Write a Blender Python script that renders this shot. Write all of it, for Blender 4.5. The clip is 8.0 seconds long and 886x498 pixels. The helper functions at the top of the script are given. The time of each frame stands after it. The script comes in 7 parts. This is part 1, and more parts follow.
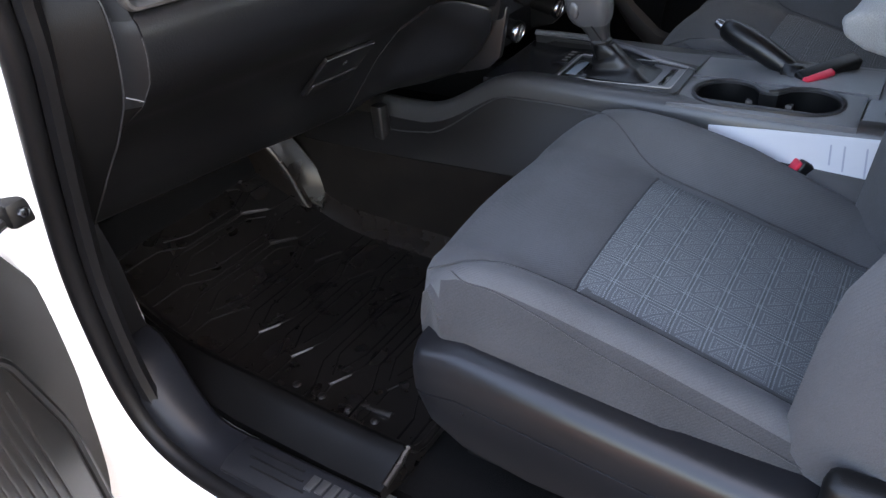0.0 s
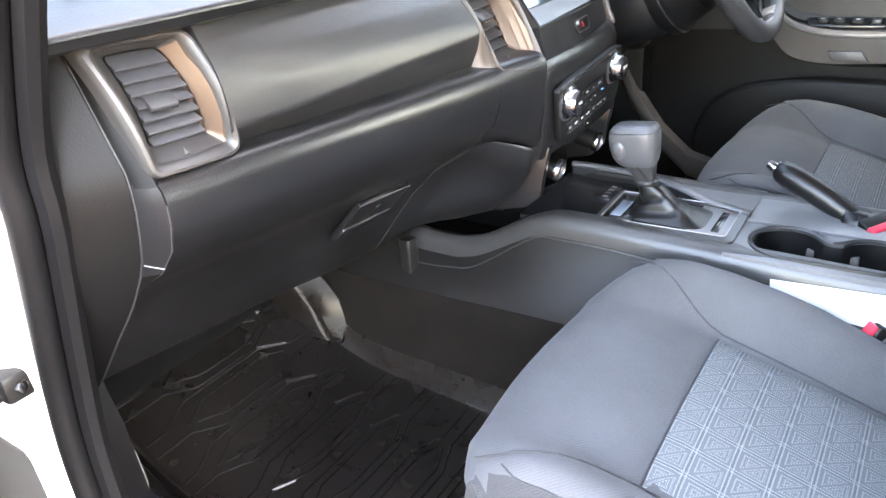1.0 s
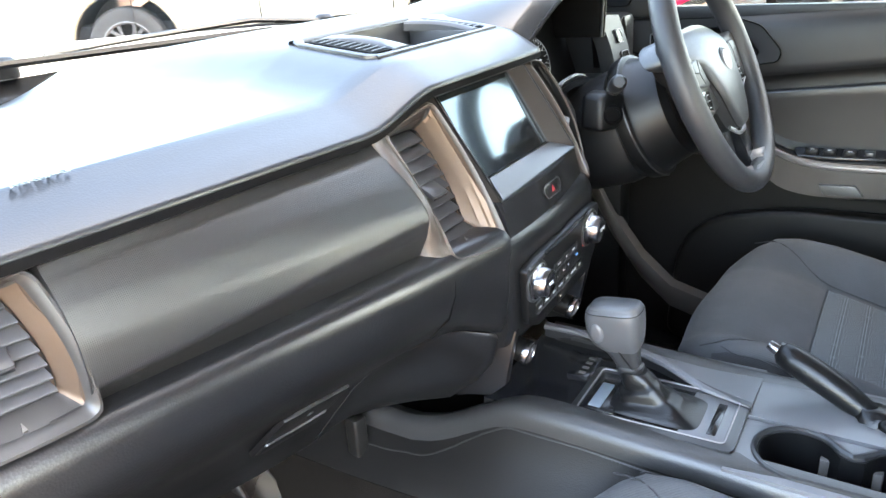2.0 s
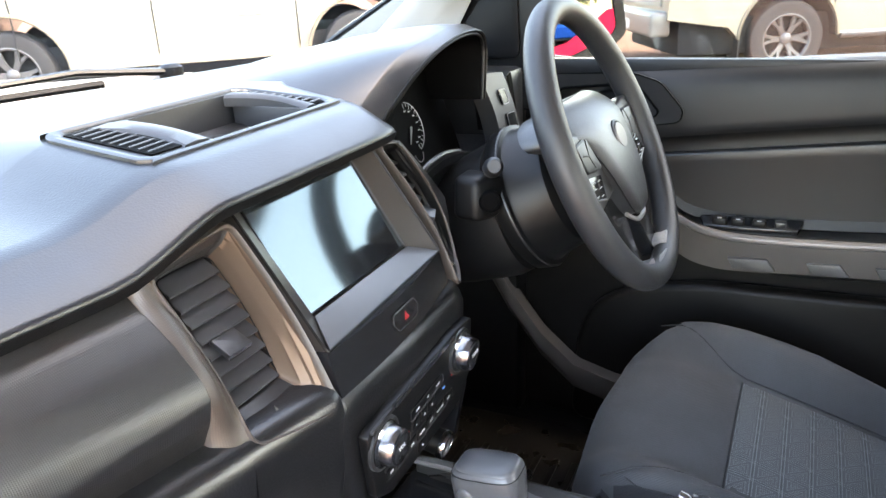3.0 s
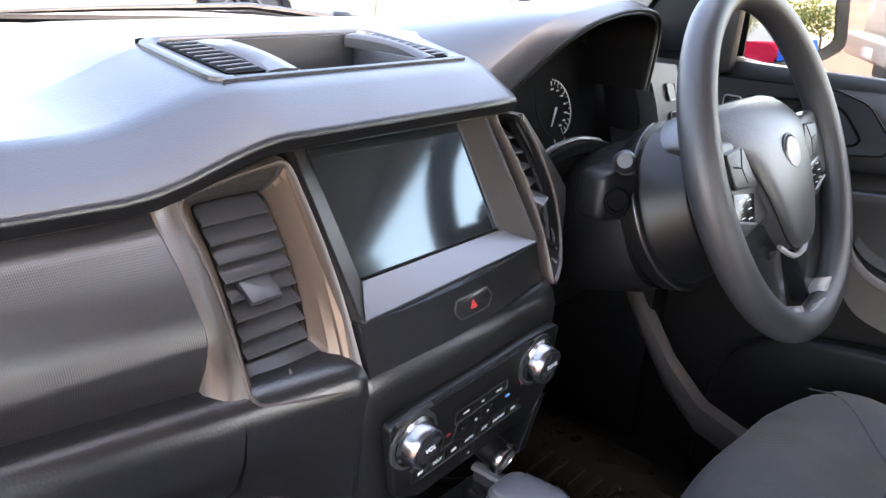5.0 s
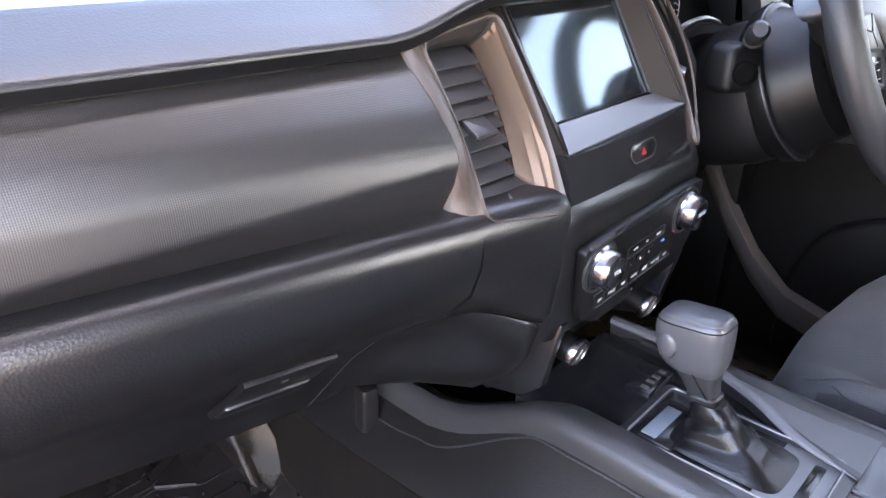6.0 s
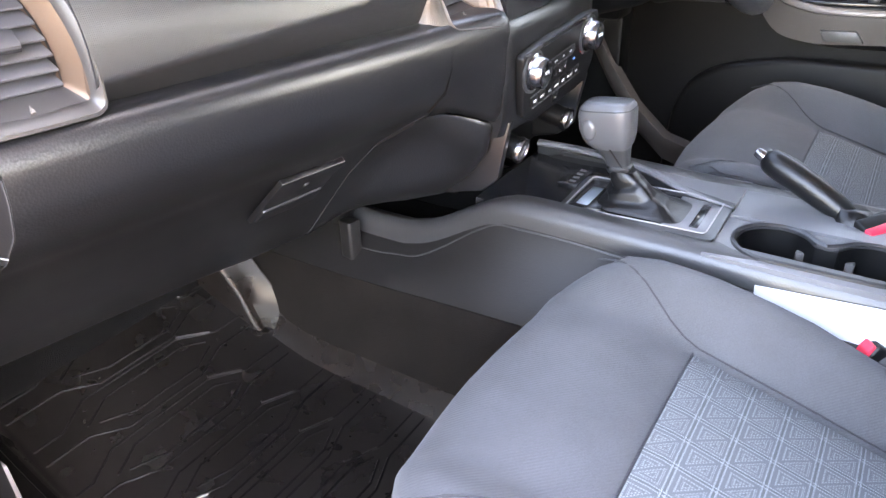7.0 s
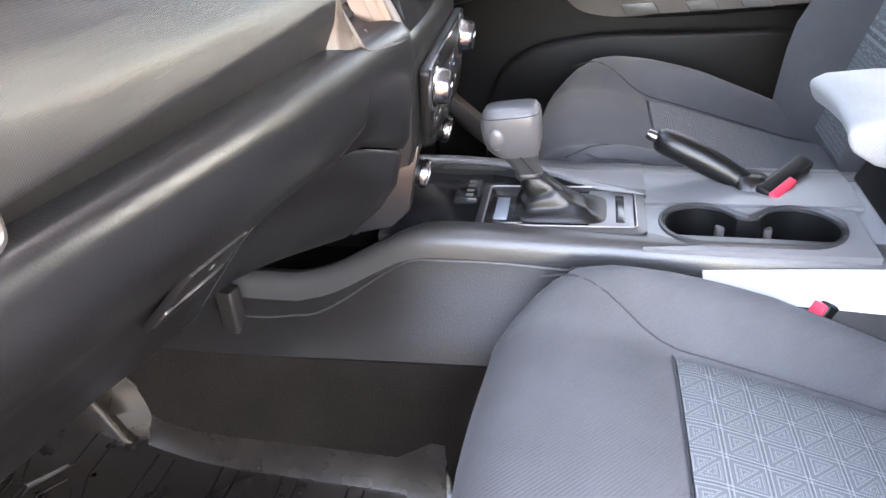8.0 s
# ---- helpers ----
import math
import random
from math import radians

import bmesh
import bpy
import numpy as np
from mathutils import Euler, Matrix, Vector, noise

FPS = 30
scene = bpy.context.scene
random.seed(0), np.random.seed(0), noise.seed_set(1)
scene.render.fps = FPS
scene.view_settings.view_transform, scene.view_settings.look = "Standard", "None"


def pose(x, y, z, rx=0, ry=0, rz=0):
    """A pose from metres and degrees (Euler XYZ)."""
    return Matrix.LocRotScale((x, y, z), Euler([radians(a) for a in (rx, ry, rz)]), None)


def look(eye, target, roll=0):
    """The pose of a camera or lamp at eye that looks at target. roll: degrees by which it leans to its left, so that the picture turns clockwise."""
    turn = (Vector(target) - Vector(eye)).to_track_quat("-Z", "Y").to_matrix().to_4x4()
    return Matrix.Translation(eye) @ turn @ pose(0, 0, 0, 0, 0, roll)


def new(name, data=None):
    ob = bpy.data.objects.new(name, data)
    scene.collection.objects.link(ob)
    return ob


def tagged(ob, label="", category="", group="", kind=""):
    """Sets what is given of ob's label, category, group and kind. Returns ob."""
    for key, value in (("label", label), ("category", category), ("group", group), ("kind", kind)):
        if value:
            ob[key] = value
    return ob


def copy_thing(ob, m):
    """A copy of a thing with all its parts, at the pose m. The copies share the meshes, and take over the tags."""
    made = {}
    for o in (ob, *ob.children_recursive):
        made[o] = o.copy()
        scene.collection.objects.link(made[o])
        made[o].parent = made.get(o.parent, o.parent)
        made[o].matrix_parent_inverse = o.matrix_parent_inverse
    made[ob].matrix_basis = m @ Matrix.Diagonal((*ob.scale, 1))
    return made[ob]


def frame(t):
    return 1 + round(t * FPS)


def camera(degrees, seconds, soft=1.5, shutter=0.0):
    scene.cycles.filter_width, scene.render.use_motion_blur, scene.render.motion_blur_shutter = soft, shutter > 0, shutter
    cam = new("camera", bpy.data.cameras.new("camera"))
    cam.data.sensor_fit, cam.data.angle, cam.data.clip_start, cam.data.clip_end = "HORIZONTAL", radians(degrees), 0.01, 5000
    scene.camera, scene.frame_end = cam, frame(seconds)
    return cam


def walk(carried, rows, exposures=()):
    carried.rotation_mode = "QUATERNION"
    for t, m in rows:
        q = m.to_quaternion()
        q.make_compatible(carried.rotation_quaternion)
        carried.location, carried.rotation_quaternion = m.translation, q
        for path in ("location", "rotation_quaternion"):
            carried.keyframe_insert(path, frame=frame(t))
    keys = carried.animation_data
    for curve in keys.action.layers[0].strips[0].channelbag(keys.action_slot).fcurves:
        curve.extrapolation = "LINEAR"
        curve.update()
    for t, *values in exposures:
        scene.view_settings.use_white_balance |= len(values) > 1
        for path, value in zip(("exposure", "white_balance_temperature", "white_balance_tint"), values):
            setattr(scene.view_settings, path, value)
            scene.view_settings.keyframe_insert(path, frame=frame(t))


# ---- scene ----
cam = camera(61.0, 8.0)
PATH = [
    # seconds, eye, aim, roll
    (0, (-1.096, -0.256, 1.398), (0.279, 0.708, 0.312), -5.9),
    (0.5, (-1.09, -0.190, 1.413), (0.328, 0.77, 0.380), -5.1),
    (1, (-1.017, -0.161, 1.441), (0.450, 0.858, 0.542), -4.8),
    (1.5, (-0.905, -0.123, 1.486), (0.605, 0.925, 0.697), -4.7),
    (1.7, (-0.87, -0.109, 1.497), (0.660, 0.928, 0.733), -4.4),
    (2.8, (-0.65, -0.049, 1.54), (1.009, 0.812, 0.828), -3.4),
    (3, (-0.583, -0.054, 1.541), (1.096, 0.774, 0.836), -3.0),
    (3.5, (-0.459, -0.055, 1.553), (1.23, 0.759, 0.856), -1.5),
    (4, (-0.363, -0.059, 1.545), (1.273, 0.862, 0.855), 1.0),
    (4.5, (-0.406, -0.081, 1.51), (1.118, 1.009, 0.811), 2.6),
    (5, (-0.472, -0.079, 1.501), (0.949, 1.128, 0.776), 3.6),
    (5.2, (-0.513, -0.076, 1.497), (0.86, 1.18, 0.763), 3.4),
    (6.3, (-0.716, -0.040, 1.426), (0.655, 1.106, 0.527), 1.2),
    (6.5, (-0.774, -0.070, 1.418), (0.619, 1.031, 0.498), 0.6),
    (7, (-0.891, -0.120, 1.395), (0.585, 0.820, 0.428), -1.8),
    (7.5, (-0.928, -0.058, 1.378), (0.669, 0.635, 0.394), -3.1),
    (8, (-0.842, 0.095, 1.393), (0.850, 0.451, 0.389), -3.6),
]
EXPOSURES = [(0, 4.0, 7900, 15), (0.1, 4.45, 8500, 16), (0.5, 5.4, 8900, 17), (1.0, 5.85, 8500, 14), (1.5, 5.75, 8000, 9), (3.0, 5.15, 8400, 14), (5.0, 5.1, 8000, 21), (6.5, 5.6, 7800, 24), (7.0, 5.85, 8400, 20), (7.5, 5.85, 8700, 19), (8, 5.85, 8900, 20)]
walk(cam, [(t, look(eye, aim, roll)) for t, eye, aim, roll in PATH], EXPOSURES)

# ---- world, sun ----
world = bpy.data.worlds.new("world")
scene.world = world
world.use_nodes = True
wn = world.node_tree.nodes
sky = wn.new("ShaderNodeTexSky")
sky.sky_type, sky.sun_disc = "NISHITA", False
SUN = Vector((0.15, -0.55, 0.82)).normalized()
sky.sun_elevation = math.asin(SUN.z)
sky.sun_rotation = math.atan2(SUN.x, SUN.y)
sky.air_density, sky.dust_density = 1.0, 2.0
world.node_tree.links.new(sky.outputs[0], wn["Background"].inputs[0])
wn["Background"].inputs[1].default_value = 0.15
sun = new("sun", bpy.data.lights.new("sun", "SUN"))
sun.data.energy, sun.data.angle, sun.data.color = 0.5, radians(12.0), (1.0, 0.97, 0.93)
sun.matrix_world = look(SUN * 30, (0, 0, 0))


# ---- helpers for shapes ----
def thing(name, loc, label, category, group="", kind=""):
    ob = new(name)
    ob.empty_display_size = 0.05
    ob.location = loc
    return tagged(ob, label, category, group, kind)


def mesh_of(bm, name, material, sharp=38):
    bmesh.ops.recalc_face_normals(bm, faces=bm.faces[:])
    for f in bm.faces:
        f.smooth = True
    for e in bm.edges:
        if len(e.link_faces) == 2:
            e.smooth = e.calc_face_angle(0) < radians(sharp)
    me = bpy.data.meshes.new(name)
    bm.to_mesh(me)
    bm.free()
    me.materials.append(material)
    return me


def part(name, bm, material, parent, label="", sharp=38):
    """Links a bmesh, in world places, as one mesh under a thing or a part."""
    ob = new(name, mesh_of(bm, name, material, sharp))
    ob.parent = parent
    if parent.type == "EMPTY":
        ob.matrix_parent_inverse = Matrix.Translation(-parent.location)
    return tagged(ob, label)


def solo(name, bm, material, label, category, kind="", group="", sharp=38):
    return tagged(new(name, mesh_of(bm, name, material, sharp)), label, category, group, kind)


def loft(secs, ring=True, caps=True, wrap=False, into=None):
    """Skins equal rows of points; ring: each row is a closed loop; wrap: the last row joins the first."""
    bm = into or bmesh.new()
    rows = [[bm.verts.new(p) for p in s] for s in secs]
    n = len(rows[0])
    pairs = list(zip(rows, rows[1:])) + ([(rows[-1], rows[0])] if wrap else [])
    for a, b in pairs:
        for i in range(n if ring else n - 1):
            j = (i + 1) % n
            bm.faces.new((a[i], a[j], b[j], b[i]))
    if caps and ring and not wrap:
        bm.faces.new(rows[0][::-1])
        bm.faces.new(rows[-1])
    return bm


def bevel(bm, w, seg=2, angle=30):
    if w > 0:
        bm.normal_update()
        es = [e for e in bm.edges if len(e.link_faces) == 2 and e.calc_face_angle(0) > radians(angle)]
        bmesh.ops.bevel(bm, geom=es, offset=w, segments=seg, profile=0.5, affect="EDGES", clamp_overlap=True)
    return bm


def rbox(a, b, w=0.003, seg=2, m=None):
    bm = bmesh.new()
    bmesh.ops.create_cube(bm, size=1)
    for v in bm.verts:
        v.co = Vector([a[i] + (v.co[i] + 0.5) * (b[i] - a[i]) for i in range(3)])
    bevel(bm, w, seg)
    if m:
        bm.transform(m)
    return bm


def prism(pts, d0, d1, m=None, w=0.0, seg=2):
    """A flat outline in x, y, extruded from z = d0 to d1."""
    bm = loft([[(x, y, d0) for x, y in pts], [(x, y, d1) for x, y in pts]])
    bmesh.ops.recalc_face_normals(bm, faces=bm.faces[:])
    bevel(bm, w, seg)
    if m:
        bm.transform(m)
    return bm


def lathe(profile, n=32, m=None, caps=True):
    """Turns rows of (radius, height) about z."""
    secs = [[(r * math.cos(2 * math.pi * k / n), r * math.sin(2 * math.pi * k / n), z) for k in range(n)] for r, z in profile]
    bm = loft(secs, caps=caps)
    if m:
        bm.transform(m)
    return bm


def tube(pts, r, n=10, closed=False, flat=1.0):
    """A round bar along points; r may be a list of radii."""
    pts = [Vector(p) for p in pts]
    rs = r if isinstance(r, (list, tuple)) else [r] * len(pts)
    secs, k, up = [], len(pts), None
    for i, p in enumerate(pts):
        if closed:
            d = pts[(i + 1) % k] - pts[i - 1]
        else:
            d = pts[min(i + 1, k - 1)] - pts[max(i - 1, 0)]
        d.normalize()
        if up is None:
            up = Vector((0, 0, 1)) if abs(d.z) < 0.9 else Vector((0, 1, 0))
        side = d.cross(up).normalized()
        up = side.cross(d).normalized()
        secs.append([p + (side * math.cos(2 * math.pi * j / n) + up * flat * math.sin(2 * math.pi * j / n)) * rs[i] for j in range(n)])
    return loft(secs, wrap=closed)


def spline(pts, n=6, closed=False):
    """A smooth line through points of any dimension."""
    p = [np.array(q, float) for q in pts]
    k, out = len(p), []
    for i in range(k if closed else k - 1):
        if closed:
            a, b, c, d = p[i - 1], p[i], p[(i + 1) % k], p[(i + 2) % k]
        else:
            a, b, c, d = p[max(i - 1, 0)], p[i], p[i + 1], p[min(i + 2, k - 1)]
        for j in range(n):
            t = j / n
            out.append(tuple(0.5 * (2 * b + (c - a) * t + (2 * a - 5 * b + 4 * c - d) * t * t + (3 * b - a - 3 * c + d) * t ** 3)))
    if not closed:
        out.append(tuple(p[-1]))
    return out


def rounded(pts, r, n=4):
    """A closed outline with its corners rounded off."""
    out, k = [], len(pts)
    for i in range(k):
        a, b, c = Vector(pts[i - 1]), Vector(pts[i]), Vector(pts[(i + 1) % k])
        q = min(r, 0.45 * (a - b).length, 0.45 * (c - b).length)
        p0, p1 = b + (a - b).normalized() * q, b + (c - b).normalized() * q
        for j in range(n + 1):
            t = j / n
            out.append(tuple(p0 * (1 - t) ** 2 + b * 2 * t * (1 - t) + p1 * t * t))
    return out


def ring_frame(outer, inner, depth, back=None):
    """A frame between two loops of equal count, with its thickness along depth."""
    d = Vector(depth)
    return loft([outer, inner, [Vector(p) + d for p in inner], [Vector(p) + d for p in outer]], wrap=True, caps=False)


def slab(fn, nu, nv, thick, us=(0, 1), vs=(0, 1)):
    """A curved plate: fn(u, v) gives its face, thick the vector to its back."""
    th = Vector(thick)
    grid = [[Vector(fn(us[0] + (us[1] - us[0]) * i / nu, vs[0] + (vs[1] - vs[0]) * j / nv)) for j in range(nv + 1)] for i in range(nu + 1)]
    secs = []
    for row in grid:
        secs.append(row + [p + th for p in reversed(row)])
    return loft(secs)


def quad_loop(q, r, n=5, per=8):
    """A quad with rounded corners and evenly cut edges, always the same count."""
    out = []
    for i in range(4):
        a, b, c = Vector(q[i - 1]), Vector(q[i]), Vector(q[(i + 1) % 4])
        p0, p1 = b + (a - b).normalized() * r, b + (c - b).normalized() * r
        for j in range(n + 1):
            t = j / n
            out.append(p0 * (1 - t) ** 2 + b * 2 * t * (1 - t) + p1 * t * t)
        nxt = c + (b - c).normalized() * r
        for j in range(1, per):
            out.append(p1.lerp(nxt, j / per))
    return out


def lerp(x, xs, ys):
    return float(np.interp(x, xs, ys))


def ease(x, a, b):
    t = min(max((x - a) / (b - a), 0), 1)
    return t * t * (3 - 2 * t)


def basis(o, ex, ey):
    """A pose with origin o, x along ex and y near ey."""
    x = Vector(ex).normalized()
    z = x.cross(Vector(ey)).normalized()
    y = z.cross(x)
    m = Matrix((x, y, z)).transposed().to_4x4()
    return Matrix.Translation(o) @ m


def letters(text, size, m, depth=0.0003):
    cu = bpy.data.curves.new("text", "FONT")
    cu.body, cu.size, cu.extrude, cu.align_x, cu.align_y = text, size, depth, "CENTER", "CENTER"
    ob = bpy.data.objects.new("text", cu)
    me = bpy.data.meshes.new_from_object(ob)
    bm = bmesh.new()
    bm.from_mesh(me)
    bpy.data.objects.remove(ob)
    bpy.data.curves.remove(cu)
    bpy.data.meshes.remove(me)
    bm.transform(m)
    return bm


# ---- materials ----
def nodes_of(name, color, rough=0.5, metal=0.0, spec=0.5):
    m = bpy.data.materials.new(name)
    m.use_nodes = True
    b = m.node_tree.nodes["Principled BSDF"]
    b.inputs["Base Color"].default_value = (*color, 1)
    b.inputs["Roughness"].default_value = rough
    b.inputs["Metallic"].default_value = metal
    b.inputs["Specular IOR Level"].default_value = spec
    return m, m.node_tree.nodes, m.node_tree.links, b


def tex(nd, lk, kind, scale, coord="Object", **kw):
    t = nd.new(kind)
    c = nd.new("ShaderNodeTexCoord")
    lk.new(c.outputs[coord], t.inputs["Vector"])
    t.inputs["Scale"].default_value = scale
    for k, v in kw.items():
        t.inputs[k].default_value = v
    return t


def ramp(nd, lk, fac, stops):
    r = nd.new("ShaderNodeValToRGB")
    lk.new(fac, r.inputs[0])
    el = r.color_ramp.elements
    while len(el) < len(stops):
        el.new(0.5)
    for e, (p, c) in zip(el, stops):
        e.position, e.color = p, (*c, 1) if len(c) == 3 else c
    return r


def plastic(name, color, rough=0.5, grain=900, depth=0.25, spec=0.5, vary=0.18):
    """Moulded plastic: leather-like grain, soft wear in gloss and tone."""
    m, nd, lk, b = nodes_of(name, color, rough, 0, spec)
    big = tex(nd, lk, "ShaderNodeTexNoise", 6, Detail=4.0)
    dark, light = [c * (1 - vary) for c in color], [min(1, c * (1 + vary)) for c in color]
    r = ramp(nd, lk, big.outputs["Fac"], [(0.3, dark), (0.7, light)])
    lk.new(r.outputs[0], b.inputs["Base Color"])
    rr = nd.new("ShaderNodeMapRange")
    mid = tex(nd, lk, "ShaderNodeTexNoise", 23, Detail=5.0)
    lk.new(mid.outputs["Fac"], rr.inputs["Value"])
    rr.inputs["To Min"].default_value, rr.inputs["To Max"].default_value = rough - 0.06, rough + 0.07
    lk.new(rr.outputs[0], b.inputs["Roughness"])
    if depth:
        v = tex(nd, lk, "ShaderNodeTexVoronoi", grain)
        v.feature = "F1"
        bp = nd.new("ShaderNodeBump")
        bp.inputs["Strength"].default_value, bp.inputs["Distance"].default_value = depth, 0.0006
        lk.new(v.outputs["Distance"], bp.inputs["Height"])
        lk.new(bp.outputs[0], b.inputs["Normal"])
    return m


def cloth(name, color, weave=1500, rough=0.92):
    m, nd, lk, b = nodes_of(name, color, rough, 0, 0.25)
    b.inputs["Sheen Weight"].default_value, b.inputs["Sheen Roughness"].default_value = 0.08, 0.5
    fine = tex(nd, lk, "ShaderNodeTexNoise", weave, Detail=2.0)
    big = tex(nd, lk, "ShaderNodeTexNoise", 9, Detail=5.0)
    mx = nd.new("ShaderNodeMix")
    mx.inputs["Factor"].default_value = 0.45
    lk.new(fine.outputs["Fac"], mx.inputs[2])
    lk.new(big.outputs["Fac"], mx.inputs[3])
    r = ramp(nd, lk, mx.outputs[0], [(0.35, [c * 0.72 for c in color]), (0.65, [c * 1.3 for c in color])])
    lk.new(r.outputs[0], b.inputs["Base Color"])
    wv = tex(nd, lk, "ShaderNodeTexWave", 135, Distortion=0.5)
    wv.bands_direction = "DIAGONAL"
    bp = nd.new("ShaderNodeBump")
    bp.inputs["Strength"].default_value, bp.inputs["Distance"].default_value = 0.30, 0.0007
    lk.new(wv.outputs["Fac"], bp.inputs["Height"])
    lk.new(bp.outputs[0], b.inputs["Normal"])
    return m


def woven(name):
    """The seat insert: a grid of double stitched lines with stitched triangles in its cells."""
    m, nd, lk, b = nodes_of(name, (0.09, 0.1, 0.11), 0.9, 0, 0.25)
    c = nd.new("ShaderNodeTexCoord")
    sp = nd.new("ShaderNodeSeparateXYZ")
    lk.new(c.outputs["Object"], sp.inputs[0])

    def op(kind, a, bb=None):
        n = nd.new("ShaderNodeMath")
        n.operation = kind
        for i, v in enumerate((a, bb)):
            if v is None:
                continue
            if isinstance(v, (int, float)):
                n.inputs[i].default_value = v
            else:
                lk.new(v, n.inputs[i])
        return n.outputs[0]

    cell = 0.0345
    u, v = op("DIVIDE", sp.outputs[0], cell), op("DIVIDE", sp.outputs[1], cell)
    fu, fv = op("FRACT", u), op("FRACT", v)

    def near(x, at, w):
        return op("LESS_THAN", op("ABSOLUTE", op("SUBTRACT", x, at)), w)

    # stitches: short dashes along each thread
    du = op("GREATER_THAN", op("FRACT", op("MULTIPLY", u, 17.0)), 0.34)
    dv = op("GREATER_THAN", op("FRACT", op("MULTIPLY", v, 17.0)), 0.34)
    up = op("MULTIPLY", op("MAXIMUM", near(fu, 0.055, 0.022), near(fu, 0.165, 0.022)), dv)
    across = op("MULTIPLY", op("MAXIMUM", near(fv, 0.055, 0.022), near(fv, 0.165, 0.022)), du)
    lines = op("MAXIMUM", up, across)
    gap = op("MAXIMUM", near(fu, 0.12, 0.045), near(fv, 0.12, 0.045))
    a, bb = op("DIVIDE", op("SUBTRACT", fu, 0.22), 0.76), op("DIVIDE", op("SUBTRACT", fv, 0.22), 0.76)
    total = op("ADD", a, bb)
    # each half of a cell holds two nested triangles, drawn in dots
    dots = op("MULTIPLY", op("GREATER_THAN", op("FRACT", op("MULTIPLY", u, 15.0)), 0.30), op("GREATER_THAN", op("FRACT", op("MULTIPLY", v, 15.0)), 0.30))

    def outline(side, total, legs, ins):
        """A triangle outline, ins in from the cell's two legs and its diagonal."""
        inside = op("MULTIPLY", op("GREATER_THAN", legs[0], ins - 0.04), op("GREATER_THAN", legs[1], ins - 0.04))
        inside = op("MULTIPLY", inside, op("LESS_THAN", total, 1.0 - ins * 0.75))
        rim = op("MAXIMUM", near(legs[0], ins, 0.04), op("MAXIMUM", near(legs[1], ins, 0.04), near(total, 0.97 - ins * 0.75, 0.05)))
        return op("MULTIPLY", op("MULTIPLY", rim, inside), side)

    low, high = op("LESS_THAN", total, 0.98), op("GREATER_THAN", total, 1.02)
    a2, b2 = op("SUBTRACT", 1.0, a), op("SUBTRACT", 1.0, bb)
    total2 = op("SUBTRACT", 2.0, total)
    tri = op("MAXIMUM", op("MAXIMUM", outline(low, total, (a, bb), 0.08), outline(low, total, (a, bb), 0.24)), op("MAXIMUM", outline(high, total2, (a2, b2), 0.08), outline(high, total2, (a2, b2), 0.24)))
    field = op("MULTIPLY", op("ADD", 0.26, op("MULTIPLY", op("MULTIPLY", tri, dots), 0.44)), op("SUBTRACT", 1.0, op("MULTIPLY", gap, 0.30)))
    fine = tex(nd, lk, "ShaderNodeTexNoise", 1400, Detail=2.0)
    mask = op("MAXIMUM", op("MULTIPLY", lines, 0.80), field)
    mask = op("MULTIPLY", mask, op("ADD", op("MULTIPLY", fine.outputs["Fac"], 0.7), 0.6))
    r = ramp(nd, lk, mask, [(0.0, WOVEN_DARK), (0.9, WOVEN_LIGHT)])
    lk.new(r.outputs[0], b.inputs["Base Color"])
    bp = nd.new("ShaderNodeBump")
    bp.inputs["Strength"].default_value, bp.inputs["Distance"].default_value = 0.25, 0.0006
    lk.new(op("ADD", mask, op("MULTIPLY", fine.outputs["Fac"], 0.4)), bp.inputs["Height"])
    lk.new(bp.outputs[0], b.inputs["Normal"])
    return m


def ribbed(name, color, rough):
    """Dash trim with a very fine woven relief."""
    m, nd, lk, b = nodes_of(name, color, rough, 0.0, 1.0)
    w1 = tex(nd, lk, "ShaderNodeTexWave", 235, Distortion=0.0)
    w1.bands_direction = "X"
    w2 = tex(nd, lk, "ShaderNodeTexWave", 235, Distortion=0.0)
    w2.bands_direction = "Z"
    mu = nd.new("ShaderNodeMath")
    mu.operation = "MULTIPLY"
    lk.new(w1.outputs["Fac"], mu.inputs[0])
    lk.new(w2.outputs["Fac"], mu.inputs[1])
    bp = nd.new("ShaderNodeBump")
    bp.inputs["Strength"].default_value, bp.inputs["Distance"].default_value = 0.30, 0.0005
    lk.new(mu.outputs[0], bp.inputs["Height"])
    lk.new(bp.outputs[0], b.inputs["Normal"])
    r = ramp(nd, lk, mu.outputs[0], [(0, [c * 0.78 for c in color]), (1, [c * 1.15 for c in color])])
    lk.new(r.outputs[0], b.inputs["Base Color"])
    return m


def carpet_mat(name, color):
    m, nd, lk, b = nodes_of(name, color, 1.0, 0, 0.1)
    n = tex(nd, lk, "ShaderNodeTexNoise", 700, Detail=3.0)
    big = tex(nd, lk, "ShaderNodeTexNoise", 14, Detail=5.0)
    mx = nd.new("ShaderNodeMix")
    mx.inputs["Factor"].default_value = 0.5
    lk.new(n.outputs["Fac"], mx.inputs[2])
    lk.new(big.outputs["Fac"], mx.inputs[3])
    r = ramp(nd, lk, mx.outputs[0], [(0.3, [c * 0.5 for c in color]), (0.7, [c * 1.6 for c in color])])
    lk.new(r.outputs[0], b.inputs["Base Color"])
    bp = nd.new("ShaderNodeBump")
    bp.inputs["Strength"].default_value, bp.inputs["Distance"].default_value = 0.8, 0.002
    lk.new(n.outputs["Fac"], bp.inputs["Height"])
    lk.new(bp.outputs[0], b.inputs["Normal"])
    return m


